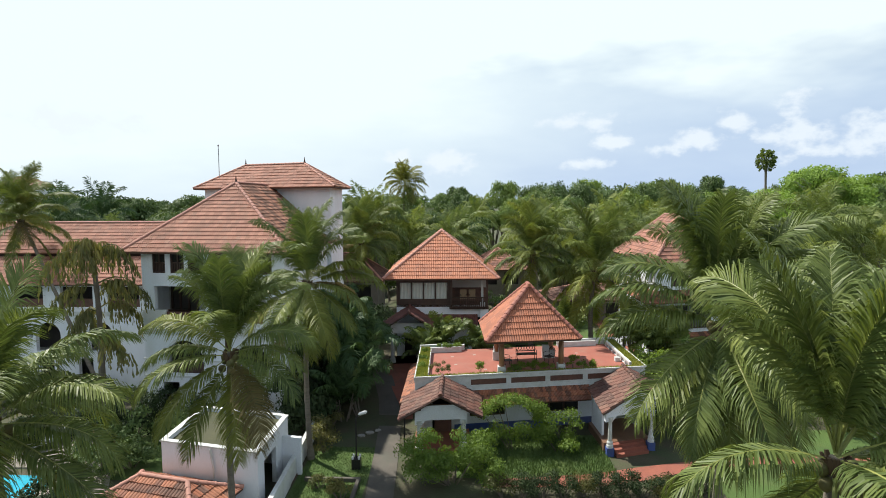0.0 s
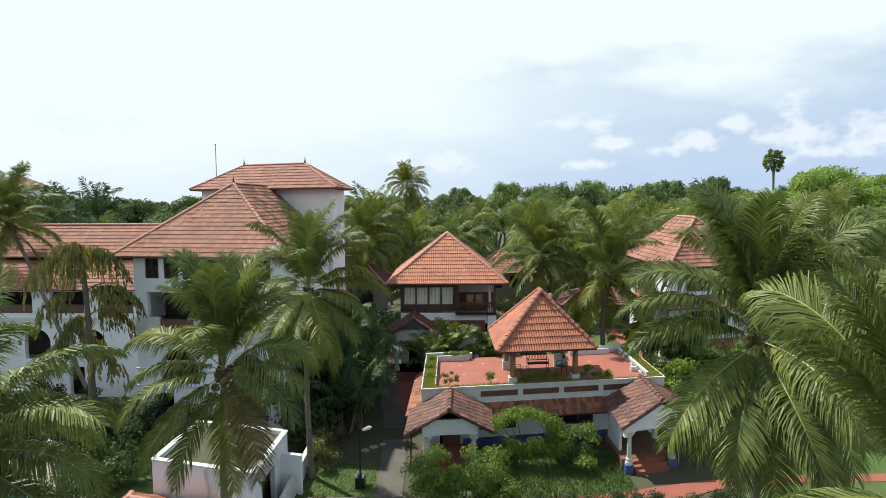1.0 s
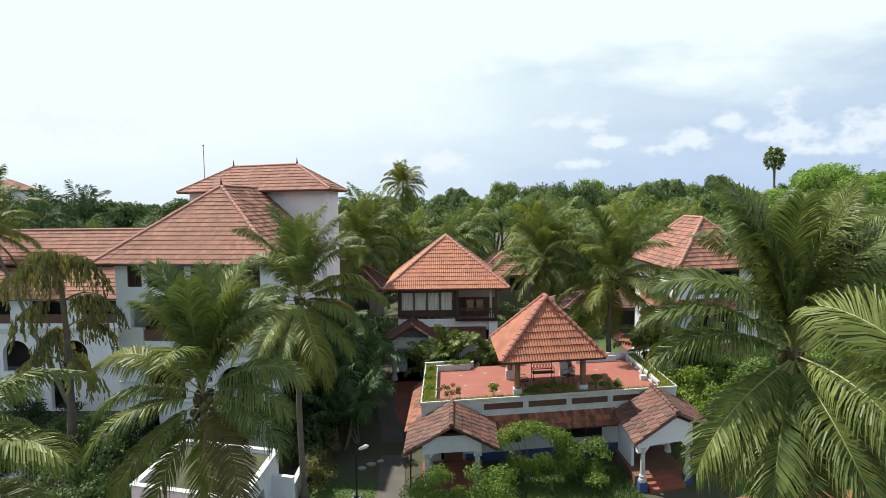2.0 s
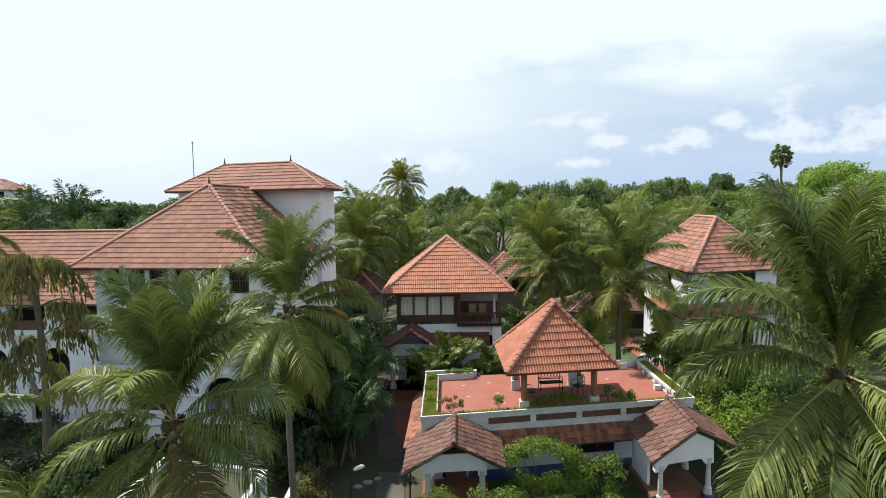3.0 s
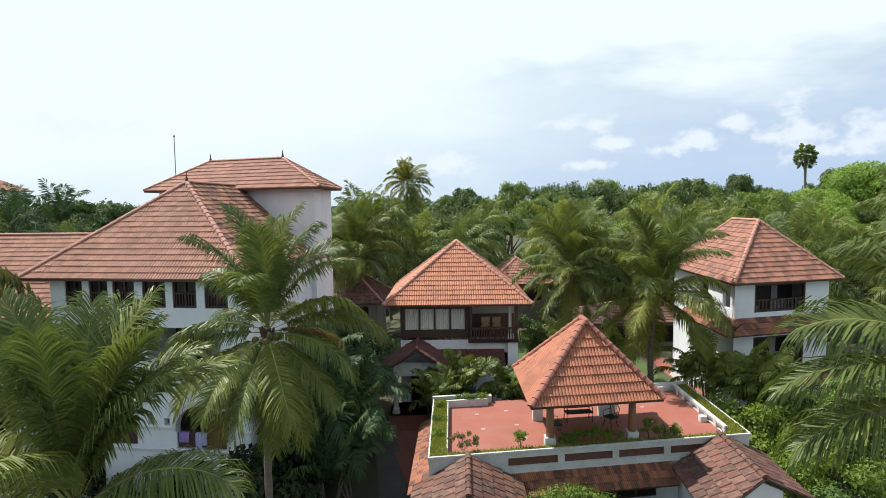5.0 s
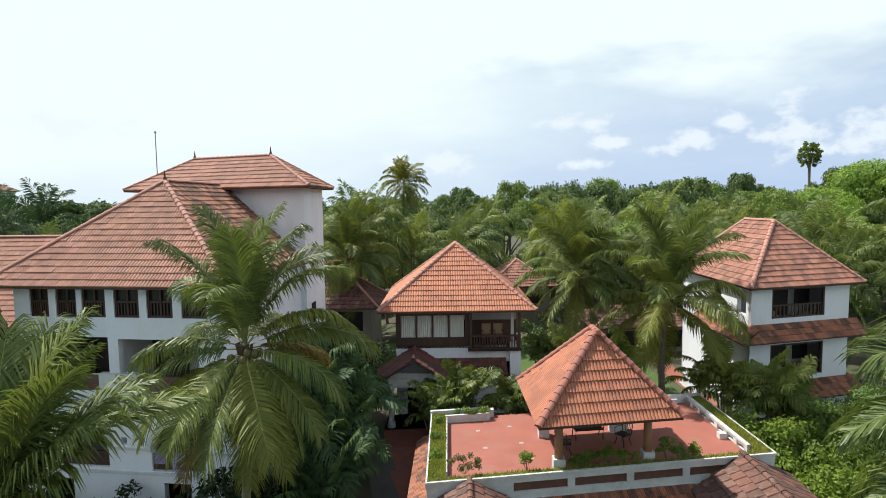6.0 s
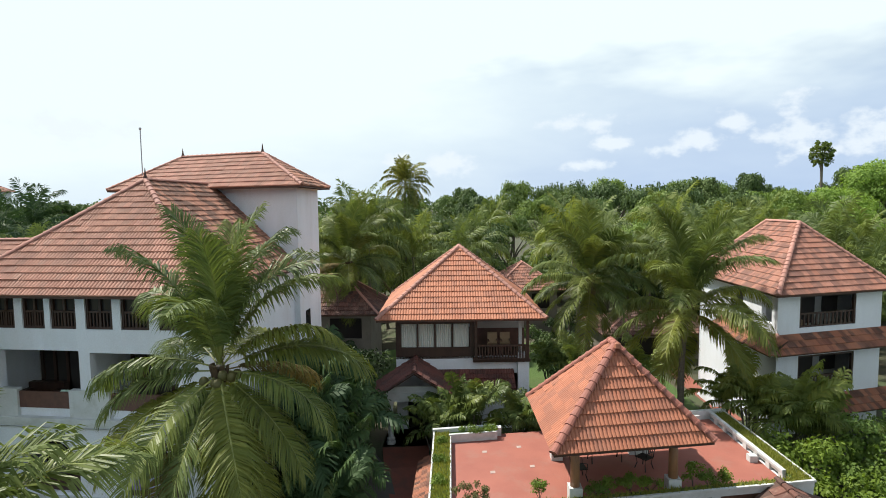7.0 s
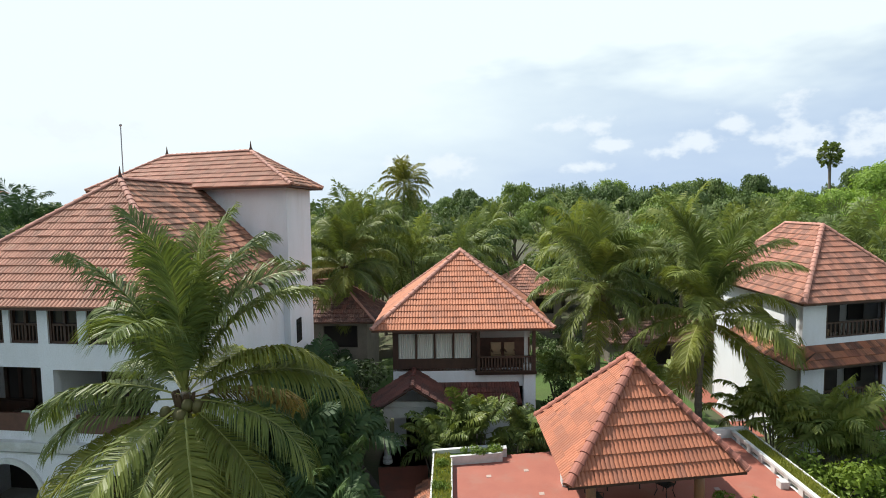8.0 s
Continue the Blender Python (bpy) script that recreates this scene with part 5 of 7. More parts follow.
def trunk_build(x0, y0, z0, x1, y1, z1, r0, r1, bend=0.0, n=9, k=10):
    path, rad = [], []
    for i in range(k + 1):
        s = i / k
        q = math.sin(math.pi * s) * bend
        path.append((x0 + (x1 - x0) * s + q, y0 + (y1 - y0) * s + q * 0.4, z0 + (z1 - z0) * s))
        rad.append(r0 + (r1 - r0) * min(1, s * 1.4) + 0.10 * r0 * (1 if i % 2 else 0) + (0.5 * r0 * (1 - s * 12) if s < 0.083 else 0))
    return Build().tube(path, rad, n)


ELEVS = [(85, 36), (74, 68), (60, 82), (42, 88), (22, 80), (2, 66), (-24, 50), (-52, 26)]
LEAF_LONG = (0.94, 1.02, 1.0, 1.0, 1.0, 1.0, 0.98, 0.92)      # leaflet length and droop for each of these
LEAF_HANG = (0.36, 0.48, 0.58, 0.74, 0.86, 0.86, 0.68, 0.48)
rl = random.Random(11)
NEAR_FRONDS = {}
for kind_i, mat_f in ((0, M_FROND), (1, M_FROND_Y), (2, M_FROND_DRY)):
    for ei, (e, dr) in enumerate(ELEVS):
        for var in range(3):
            vv, ff = frond(rl, rl.uniform(3.3, 3.7) * (1.04, 1.02, 1.0, 0.97, 0.95, 0.96, 1.0, 1.02)[ei], e, dr * rl.uniform(0.85, 1.12), 150, LEAF_LONG[ei], 0.039, LEAF_HANG[ei], rl.uniform(-0.35, 0.35), 0.04, rl.uniform(-35, 35))
            NEAR_FRONDS[(kind_i, ei, var)] = mesh_from("frond", vv, ff, mat_f, 28 if kind_i < 2 else 0)


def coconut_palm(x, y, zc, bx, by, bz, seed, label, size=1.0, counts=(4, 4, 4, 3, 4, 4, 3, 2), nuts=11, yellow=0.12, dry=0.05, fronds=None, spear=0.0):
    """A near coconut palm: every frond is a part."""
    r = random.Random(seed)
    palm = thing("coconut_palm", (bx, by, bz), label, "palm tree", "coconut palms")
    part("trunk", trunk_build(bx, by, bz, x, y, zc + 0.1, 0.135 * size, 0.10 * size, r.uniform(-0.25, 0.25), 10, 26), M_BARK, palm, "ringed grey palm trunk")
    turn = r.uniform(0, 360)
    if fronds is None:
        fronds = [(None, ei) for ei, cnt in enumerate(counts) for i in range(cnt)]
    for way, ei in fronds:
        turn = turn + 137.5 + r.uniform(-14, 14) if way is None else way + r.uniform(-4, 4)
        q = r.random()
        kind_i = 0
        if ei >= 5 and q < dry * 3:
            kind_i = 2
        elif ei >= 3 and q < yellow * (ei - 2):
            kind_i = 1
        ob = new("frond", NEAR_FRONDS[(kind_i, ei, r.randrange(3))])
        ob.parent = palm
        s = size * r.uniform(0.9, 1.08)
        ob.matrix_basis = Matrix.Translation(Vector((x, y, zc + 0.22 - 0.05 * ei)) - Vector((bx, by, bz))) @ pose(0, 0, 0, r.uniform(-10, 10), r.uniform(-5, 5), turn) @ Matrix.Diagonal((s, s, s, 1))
    if spear:
        q = Vector((x - 0.15, y + 0.1, zc))
        part("spear_leaf", Build().tube([q, q + Vector((-0.02, 0, spear * 0.6)), q + Vector((-0.03, 0.02, spear))], [0.05, 0.045, 0.012], 6), M_FIBRE, palm, "unopened upright brown spear leaf")
    sheath = Build()
    for i in range(14):
        a = r.uniform(0, 6.28)
        sheath.tube([(x, y, zc - 0.4), (x + 0.15 * math.cos(a), y + 0.15 * math.sin(a), zc - 0.1), (x + 0.24 * math.cos(a), y + 0.24 * math.sin(a), zc + 0.14)], [0.06, 0.07, 0.03], 5)
    part("leaf_base", sheath, M_FIBRE, palm, "fibrous brown leaf bases")
    for i in range(nuts):
        a, rr = r.uniform(0, 6.28), r.uniform(0.2, 0.42)
        part("coconut", Build().ball((x + rr * math.cos(a), y + rr * math.sin(a), zc - r.uniform(0.05, 0.55)), 0.118 * size, 8, 6, 1.15), M_NUT, palm, smooth=True)
    return palm


def crown_palm(seed, height, mat, n_fronds=20, leaflets=34, lean=0.5, size=1.0, leafw=0.11):
    """A palm of the grove: trunk and one crown."""
    r = random.Random(seed)
    lx, ly = r.uniform(-lean, lean), r.uniform(-lean, lean)
    palm = thing("coconut_palm", (0, 0, 0), "slender coconut palm of the dense grove behind the villas", "palm tree", "coconut grove")
    part("trunk", trunk_build(0, 0, -0.3, lx, ly, height, 0.17, 0.11, r.uniform(-0.4, 0.4), 7, 9), M_BARK, palm)
    vs, fs = [], []
    turn = 0.0
    for i in range(n_fronds):
        ei = min(7, int(8 * i / n_fronds))
        e, dr = ELEVS[ei]
        v, f = frond(r, r.uniform(3.0, 3.8) * size, e, dr * r.uniform(0.9, 1.2), leaflets, 0.95 * size, leafw, LEAF_HANG[ei], r.uniform(-0.5, 0.5), 0.045, r.uniform(-60, 60), False)
        turn += 137.5 + r.uniform(-22, 22)
        m = Matrix.Translation((lx, ly, height)) @ pose(0, 0, 0, r.uniform(-14, 14), 0, turn)
        k = len(vs)
        vs += [m @ p for p in v]
        fs += [tuple(q + k for q in g) for g in f]
    ob = new("crown", mesh_from("crown", vs, fs, mat))
    ob.parent = palm
    return palm


def leaf_cloud(rs, lobes, n, size, aspect=0.6, droop=0.25, loose=0.0, corners=4):
    """Many small leaves on the shells of several lobes."""
    lobes = np.array(lobes, float)
    wgt = (lobes[:, 3] * lobes[:, 4] + lobes[:, 3] * lobes[:, 5]) ** 1.0
    idx = rs.choice(len(lobes), n, p=wgt / wgt.sum())
    d = rs.normal(size=(n, 3))
    d /= np.linalg.norm(d, axis=1)[:, None]
    d[:, 2] = np.where(d[:, 2] < -0.2, -d[:, 2], d[:, 2])
    rad = rs.uniform(0.62 - 0.35 * loose, 1.04 + 0.5 * loose, size=(n, 1)) + 0.08 * np.sin(d[:, :1] * 9) * np.cos(d[:, 1:2] * 8)
    c = lobes[idx, :3] + d * lobes[idx, 3:6] * rad
    nor = d + rs.normal(scale=0.42, size=(n, 3))
    nor /= np.linalg.norm(nor, axis=1)[:, None]
    a = np.cross(nor, rs.normal(size=(n, 3)))
    a /= np.linalg.norm(a, axis=1)[:, None]
    a[:, 2] -= droop
    b = np.cross(nor, a)
    s = size * rs.uniform(0.6, 1.25, size=(n, 1))
    if corners == 3:                    # far leaves
        v = np.stack((c - a * s * 0.5 - b * s * aspect * 0.5, c - a * s * 0.3 + b * s * aspect * 0.5, c + a * s * 0.6), axis=1)
        return v.reshape(-1, 3), np.arange(n * 3).reshape(n, 3)
    v = np.empty((n, 4, 3))
    v[:, 0], v[:, 1], v[:, 2], v[:, 3] = c - a * s * 0.5, c + b * s * aspect * 0.5 - a * s * 0.05, c + a * s * 0.5, c - b * s * aspect * 0.5 - a * s * 0.05
    f = np.arange(n * 4).reshape(n, 4)
    return v.reshape(-1, 3), f


def cloud_mesh(name, rs, lobes, n, size, mat, aspect=0.6, droop=0.25, loose=0.0, corners=4):
    v, f = leaf_cloud(rs, lobes, n, size, aspect, droop, loose, corners)
    return mesh_from(name, v.tolist(), f.tolist(), mat)


def broad_tree(seed, height, spread, mat, n=1500, size=0.55, label="round-crowned broadleaf tree at the edge of the grove"):
    rs = np.random.RandomState(seed)
    tree = thing("broadleaf_tree", (0, 0, 0), label, "tree", "broadleaf trees")
    lobes = []
    for i in range(rs.randint(26, 34)):
        a, q = rs.uniform(0, 6.28), rs.uniform(0, 1) ** 0.5
        rr = rs.uniform(0.16, 0.33) * spread
        up = math.sqrt(1 - 0.8 * q * q) * rs.uniform(0.55, 1.0)
        lobes.append((q * spread * 0.82 * math.cos(a), q * spread * 0.82 * math.sin(a), height * (0.48 + 0.44 * up), rr, rr, rr * rs.uniform(0.6, 0.9)))
    tb = Build().tube([(0, 0, -0.3), (0.1, 0.05, height * 0.25), (0.0, 0.1, height * 0.5), (0, 0, height * 0.75)], [0.035 * height, 0.026 * height, 0.018 * height, 0.008 * height], 8)
    for lo in lobes[:9]:
        tb.tube([(0.05, 0.05, height * 0.3), (lo[0] * 0.5, lo[1] * 0.5, (height * 0.3 + lo[2]) / 2 + 0.3), lo[:3]], [0.016 * height, 0.011 * height, 0.004 * height], 6)
    part("trunk", tb, M_BARKT, tree)
    ob = new("crown", cloud_mesh("crown", rs, lobes, n, size, mat, 0.75, 0.25, 0.25, 3))
    ob.parent = tree
    return tree


def shrub(x, y, lobes, n, size, mat, label, seed, z=None, aspect=0.5, name="shrub", group="garden shrubs", loose=0.55, stems=9, girth=0.03):
    rs = np.random.RandomState(seed)
    z = level(x, y) if z is None else z
    sh = thing(name, (x, y, z), label, "shrub", group)
    st = Build()
    for lo in lobes[:stems]:
        st.tube([(x + lo[0] * 0.15, y + lo[1] * 0.15, z - 0.05), (x + lo[0] * 0.6, y + lo[1] * 0.6, z + lo[2] * 0.55), (x + lo[0], y + lo[1], z + lo[2])], [girth, girth * 0.7, girth * 0.3], 5)
    part("stem", st, M_BARKT, sh)
    ob = new("foliage", cloud_mesh("foliage", rs, lobes, n, size, mat, aspect, 0.25, loose))
    ob.parent = sh
    return sh


def random_lobes(rs, w, d, h, k, r=0.35):
    out = []
    for i in range(k):
        out.append((rs.uniform(-w, w) / 2, rs.uniform(-d, d) / 2, h * rs.uniform(0.16, 0.82), r * rs.uniform(0.6, 1.2), r * rs.uniform(0.7, 1.2), r * rs.uniform(0.6, 1.0)))
    return out


def areca_clump(x, y, height, n, seed, mat, label, size=1.0, z=None, name="areca_palm"):
    """A clump of thin canes with arching feather leaves, each leaf a part."""
    r = random.Random(seed)
    z = level(x, y) if z is None else z
    cl = thing(name, (x, y, z), label, "palm", "clumping garden palms")
    tops = []
    for i in range(max(4, n // 4)):
        a, q = r.uniform(0, 6.28), r.uniform(0.1, 0.5) * size
        hx, hy, hz = x + q * 1.8 * math.cos(a), y + q * 1.8 * math.sin(a), z + height * r.uniform(0.3, 0.62)
        part("cane", Build().tube([(x + q * 0.6 * math.cos(a), y + q * 0.6 * math.sin(a), z - 0.05), (hx, hy, hz)], [0.05, 0.035], 6), M_BARK, cl)
        tops.append((hx, hy, hz))
    for i in range(n):
        hx, hy, hz = tops[i % len(tops)]
        ei = r.choice((0, 1, 1, 2, 2, 3, 4))
        key = (mat.name, ei, i % 2)
        if key not in ARECA:
            v, f = frond(random.Random(ei * 7 + i % 2), 2.0, ELEVS[ei][0], ELEVS[ei][1] * 0.95, 34, 0.66, 0.085, 0.7, 0.2, 0.02, 25)
            ARECA[key] = mesh_from("frond", v, f, mat)
        ob = new("frond", ARECA[key])
        ob.parent = cl
        s = size * r.uniform(0.75, 1.1) * height / 3.6
        ob.matrix_basis = Matrix.Translation((hx - x, hy - y, hz - z)) @ pose(0, 0, 0, r.uniform(-12, 12), 0, r.uniform(0, 360)) @ Matrix.Diagonal((s, s, s, 1))
    return cl


ARECA = {}

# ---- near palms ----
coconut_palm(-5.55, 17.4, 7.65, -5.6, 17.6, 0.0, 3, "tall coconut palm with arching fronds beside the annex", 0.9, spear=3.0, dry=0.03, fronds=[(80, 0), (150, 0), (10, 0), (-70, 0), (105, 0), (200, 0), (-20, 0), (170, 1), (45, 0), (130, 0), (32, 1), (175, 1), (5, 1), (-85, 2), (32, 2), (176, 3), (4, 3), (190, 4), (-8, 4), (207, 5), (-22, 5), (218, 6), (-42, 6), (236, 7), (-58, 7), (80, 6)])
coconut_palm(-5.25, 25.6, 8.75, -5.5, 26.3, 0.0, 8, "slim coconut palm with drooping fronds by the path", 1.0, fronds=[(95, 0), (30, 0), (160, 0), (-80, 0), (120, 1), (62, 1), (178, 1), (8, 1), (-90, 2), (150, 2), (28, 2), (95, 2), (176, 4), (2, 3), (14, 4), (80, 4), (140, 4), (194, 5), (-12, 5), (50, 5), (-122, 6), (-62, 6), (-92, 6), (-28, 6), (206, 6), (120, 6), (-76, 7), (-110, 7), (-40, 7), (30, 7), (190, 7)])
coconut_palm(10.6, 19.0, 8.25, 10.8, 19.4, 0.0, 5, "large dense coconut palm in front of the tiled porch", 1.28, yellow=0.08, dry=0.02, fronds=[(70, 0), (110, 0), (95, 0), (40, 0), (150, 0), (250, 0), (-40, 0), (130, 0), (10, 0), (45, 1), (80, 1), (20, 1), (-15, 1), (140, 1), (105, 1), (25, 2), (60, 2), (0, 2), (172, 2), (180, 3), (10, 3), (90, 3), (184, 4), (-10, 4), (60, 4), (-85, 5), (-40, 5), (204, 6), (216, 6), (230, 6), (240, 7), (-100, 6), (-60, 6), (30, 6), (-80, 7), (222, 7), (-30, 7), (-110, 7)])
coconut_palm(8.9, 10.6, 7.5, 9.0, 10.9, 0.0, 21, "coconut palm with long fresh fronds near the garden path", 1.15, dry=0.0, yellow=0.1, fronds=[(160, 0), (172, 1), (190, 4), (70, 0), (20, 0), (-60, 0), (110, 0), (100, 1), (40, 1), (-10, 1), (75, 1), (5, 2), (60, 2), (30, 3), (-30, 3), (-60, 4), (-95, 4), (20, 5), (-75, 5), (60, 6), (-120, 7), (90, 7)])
coconut_palm(-11.6, 15.2, 6.2, -11.5, 15.4, 0.0, 17, "coconut palm leaning over the pool deck", 1.25, (2, 3, 3, 3, 4, 4, 4, 2))
coconut_palm(11.3, 39.6, 7.5, 11.3, 40.0, level(11.3, 40.0), 31, "coconut palm with yellowing fronds behind the terrace", 1.28, yellow=0.4)
coconut_palm(7.3, 42.4, 8.4, 7.2, 42.6, level(7.2, 42.6), 44, "dark coconut palm beside the two-storey villa", 1.1)
coconut_palm(-7.2, 51.0, 8.6, -7.0, 51.2, level(-7, 51), 52, "coconut palm rising behind the cottage", 1.1, yellow=0.25)
coconut_palm(-27.0, 36.2, 11.3, -20.8, 34.3, 0.0, 61, "leaning tall coconut palm before the hotel wing", 0.95, nuts=4)

# ---- grove ----
GROVE = [crown_palm(100 + i, 8.0, M_FROND_FAR if i % 3 else M_FROND_PALE, 21 if i % 2 else 18, 40, 0.6, 1.0 + 0.05 * i) for i in range(5)]
TALLP = crown_palm(131, 13.6, leaf_material("sunlit_palm_leaf", [(0.20, 0.22, 0.045), (0.30, 0.29, 0.06), (0.12, 0.155, 0.038), (0.36, 0.34, 0.08)], 0.45, 0.35, 0.5), 32, 46, 0.8, 1.0, 0.13)
TALLP.location = (-5.7, 80.0, 1.5)
TALLP["label"] = "tall yellow-green coconut palm standing above the grove"
for i, g in enumerate(GROVE):
    g.location = ((-15.5, 56.0, 0.3), (17.5, 53.5, 0.8), (2.5, 66.5, 0.5), (30.0, 49.0, 0.0), (-19.0, 60.0, 0.0))[i]


def blocked(x, y):
    for x0, x1, y0, y1 in ((-4.5, 5.5, 38, 49), (14, 23.5, 37, 51), (-19, -5, 30, 48.5), (-38, -17, 35, 47), (2.6, 14, 39, 58.5), (2.0, 11, 58, 69), (9.5, 21, 47, 57), (-13, -4, 46, 55.5), (-108, -82, 100, 118)):
        if x0 - 1 < x < x1 + 1 and y0 - 1 < y < y1 + 1:
            return True
    return False


rg = random.Random(77)
yy = 50.0
while yy < 84.0:
    step = 5.2 + (yy - 50) * 0.03
    xx = -0.95 * yy - 6
    while xx < 0.95 * yy + 6:
        px, py = xx + rg.uniform(-2.2, 2.2), yy + rg.uniform(-2.2, 2.2)
        xx += step
        if blocked(px, py) or rg.random() < 0.10 + 0.008 * max(0, py - 60) + (0.3 if px > 18 and py > 58 else 0):
            continue
        if px < -22 and rg.random() < 0.85:
            continue
        src = GROVE[rg.randrange(5)]
        s = rg.uniform(0.80, 1.16) * (0.88 if px > 8 and py > 54 else 1.0)
        copy_thing(src, Matrix.Translation((px, py, level(px, py) - 0.2)) @ pose(0, 0, 0, 0, 0, rg.uniform(0, 360)) @ Matrix.Diagonal((s, s, s, 1)))
    yy += step * 0.95
# bushy young trees under the palms; dark leaf colours stand for gap shade
UNDER = [broad_tree(240 + i, 5.6, 2.9, m_, 3600, 0.24, "low bushy broadleaf tree under the grove palms") for i, m_ in enumerate((M_BUSH_D, M_LEAF_D))]
for g, p in zip(UNDER, ((-1.5, 56.5, 0.6), (13.5, 63.0, 0.5))):
    g.location = p
for i in range(34):
    y = 54.5 + 0.75 * i
    x = ((i * 0.618) % 1.0 - 0.42) * 1.25 * y
    if blocked(x, y):
        continue
    q = rg.uniform(0.85, 1.25)
    copy_thing(UNDER[i % 2], Matrix.Translation((x, y, 0.0)) @ pose(0, 0, 0, 0, 0, i * 71) @ Matrix.Diagonal((q, q, q * rg.uniform(0.9, 1.25), 1)))
for i in range(20):
    y = 64.5 + (i * 0.382 % 1.0) * 15
    x = -24 + 3.6 * i
    if not blocked(x, y):
        q = rg.uniform(1.0, 1.3)
        copy_thing(UNDER[i % 2], Matrix.Translation((x, y, 0.0)) @ pose(0, 0, 0, 0, 0, i * 53) @ Matrix.Diagonal((q * 1.15, q * 1.15, q * rg.uniform(1.0, 1.2), 1)))
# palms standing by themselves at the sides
# the backlit look of these palms is put into their leaf colour
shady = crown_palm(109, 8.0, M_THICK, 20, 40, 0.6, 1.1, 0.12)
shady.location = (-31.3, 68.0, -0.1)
shady["label"] = "coconut palm standing beyond the hotel wing, leaf colour darkened for backlight"
for x, y, s in ((-47.0, 68.0, 1.28), (-41.0, 66.0, 1.32), (-52.0, 74.0, 1.3)):
    copy_thing(shady, Matrix.Translation((x, y, -0.1)) @ pose(0, 0, 0, 0, 0, x * 37) @ Matrix.Diagonal((s, s, s, 1)))
for x, y, s in ((24.5, 46.0, 0.95), (28.0, 43.0, 0.9), (30.5, 46.5, 1.05), (26.0, 52.0, 1.1), (12.0, 60.5, 1.1), (17.0, 58.5, 1.15), (-3.0, 58.5, 1.05), (1.0, 57.0, 1.0), (-12.8, 57.5, 1.12), (-8.0, 57.0, 1.25), (9.3, 55.0, 1.18), (21.5, 59.8, 1.12)):
    copy_thing(GROVE[int(abs(x * 7)) % 5], Matrix.Translation((x, y, -0.1)) @ pose(0, 0, 0, 0, 0, x * 37) @ Matrix.Diagonal((s, s, s, 1)))

# ---- broadleaf trees ----
BROAD = [broad_tree(200 + i, 10.0, 4.2 + 0.4 * i, m_, 7200, 0.29) for i, m_ in enumerate((M_LEAF, M_LEAF_D, M_LEAF, M_LEAF_L, M_LEAF_D))]
for g, p in zip(BROAD, ((-32, 86, 0), (-12, 112, 0), (31, 96, 0), (52, 106, 0), (18.5, 118.0, 0))):
    g.location = p
    g.scale = (1.2, 1.2, 1.45)


def wood_height(x, y):
    """Tree tops climb towards the east and with distance."""
    q = min(max((x / y + 0.25) / 0.6, 0.0), 1.0)
    return 12.2 + (0.008 + 0.051 * q) * y


for y0, gap, low in ((68, 8.5, 0.66), (78, 8.0, 0.76), (89, 8.5, 0.86), (101, 9.0, 0.95), (115, 9.5, 1.0), (131, 10.5, 1.0)):
    x0 = -0.9 * y0
    while x0 < 0.95 * y0:
        x, y = x0 + rg.uniform(-3, 3), y0 + rg.uniform(-4, 4)
        x0 += gap * rg.uniform(0.8, 1.25)
        if (-30 > x and y < 84) or blocked(x, y) or (x < 12 and y < 74) or rg.random() < 0.1:
            continue
        h = wood_height(x, y) * low * rg.uniform(0.84, 1.08)
        s = rg.uniform(0.92, 1.3) * (0.85 + 0.003 * (y - 60))
        if 0.49 < x / y < 0.60:
            h *= 0.74       # lower trees round the palmyra
        copy_thing(BROAD[(0, 1, 2, 1, 4, 3, 4, 0)[rg.randrange(8)]], Matrix.Translation((x, y, -0.5)) @ pose(0, 0, 0, 0, 0, rg.uniform(0, 360)) @ Matrix.Diagonal((s / 1.2, s / 1.2, h / 14.5, 1)))
for x, y, s in ((-30, 78, 1.2), (-37, 82, 1.2), (-26, 84, 1.25), (-44, 86, 1.2), (-20, 86, 1.25), (-34, 76, 1.1), (-50, 80, 1.2), (-57, 88, 1.3), (-66, 92, 1.3), (-62, 100, 1.5), (-54, 98, 1.45), (-46, 101, 1.5), (-38, 98, 1.42), (-30, 101, 1.48), (-75, 104, 1.5), (30, 62, 0.95), (36, 70, 1.05), (28, 72, 1.05)):
    copy_thing(BROAD[(1, 4)[int(abs(x)) % 2] if x < 0 else int(x) % 5], Matrix.Translation((x, y, -0.5)) @ pose(0, 0, 0, 0, 0, x * 53) @ Matrix.Diagonal((s / 1.2, s / 1.2, s / 1.45, 1)))
bright = broad_tree(260, 14.0, 7.0, M_LEAF_B, 16000, 0.30, "large bright yellow-green broadleaf tree in full leaf")
bright.location = (60.0, 93.0, 0.0)
bright.scale = (1.25, 1.25, 1.28)
for x, y, sc, sz, tn in ((50.0, 88.0, 0.95, 1.0, 80), (74.0, 104.0, 1.25, 1.2, 190), (34.0, 46.0, 0.5, 0.45, 250), (42.0, 74.0, 0.75, 0.85, 20)):
    copy_thing(bright, Matrix.Translation((x, y, 0.0)) @ pose(0, 0, 0, 0, 0, tn) @ Matrix.Diagonal((sc / 1.25, sc / 1.25, sz / 1.28, 1)))
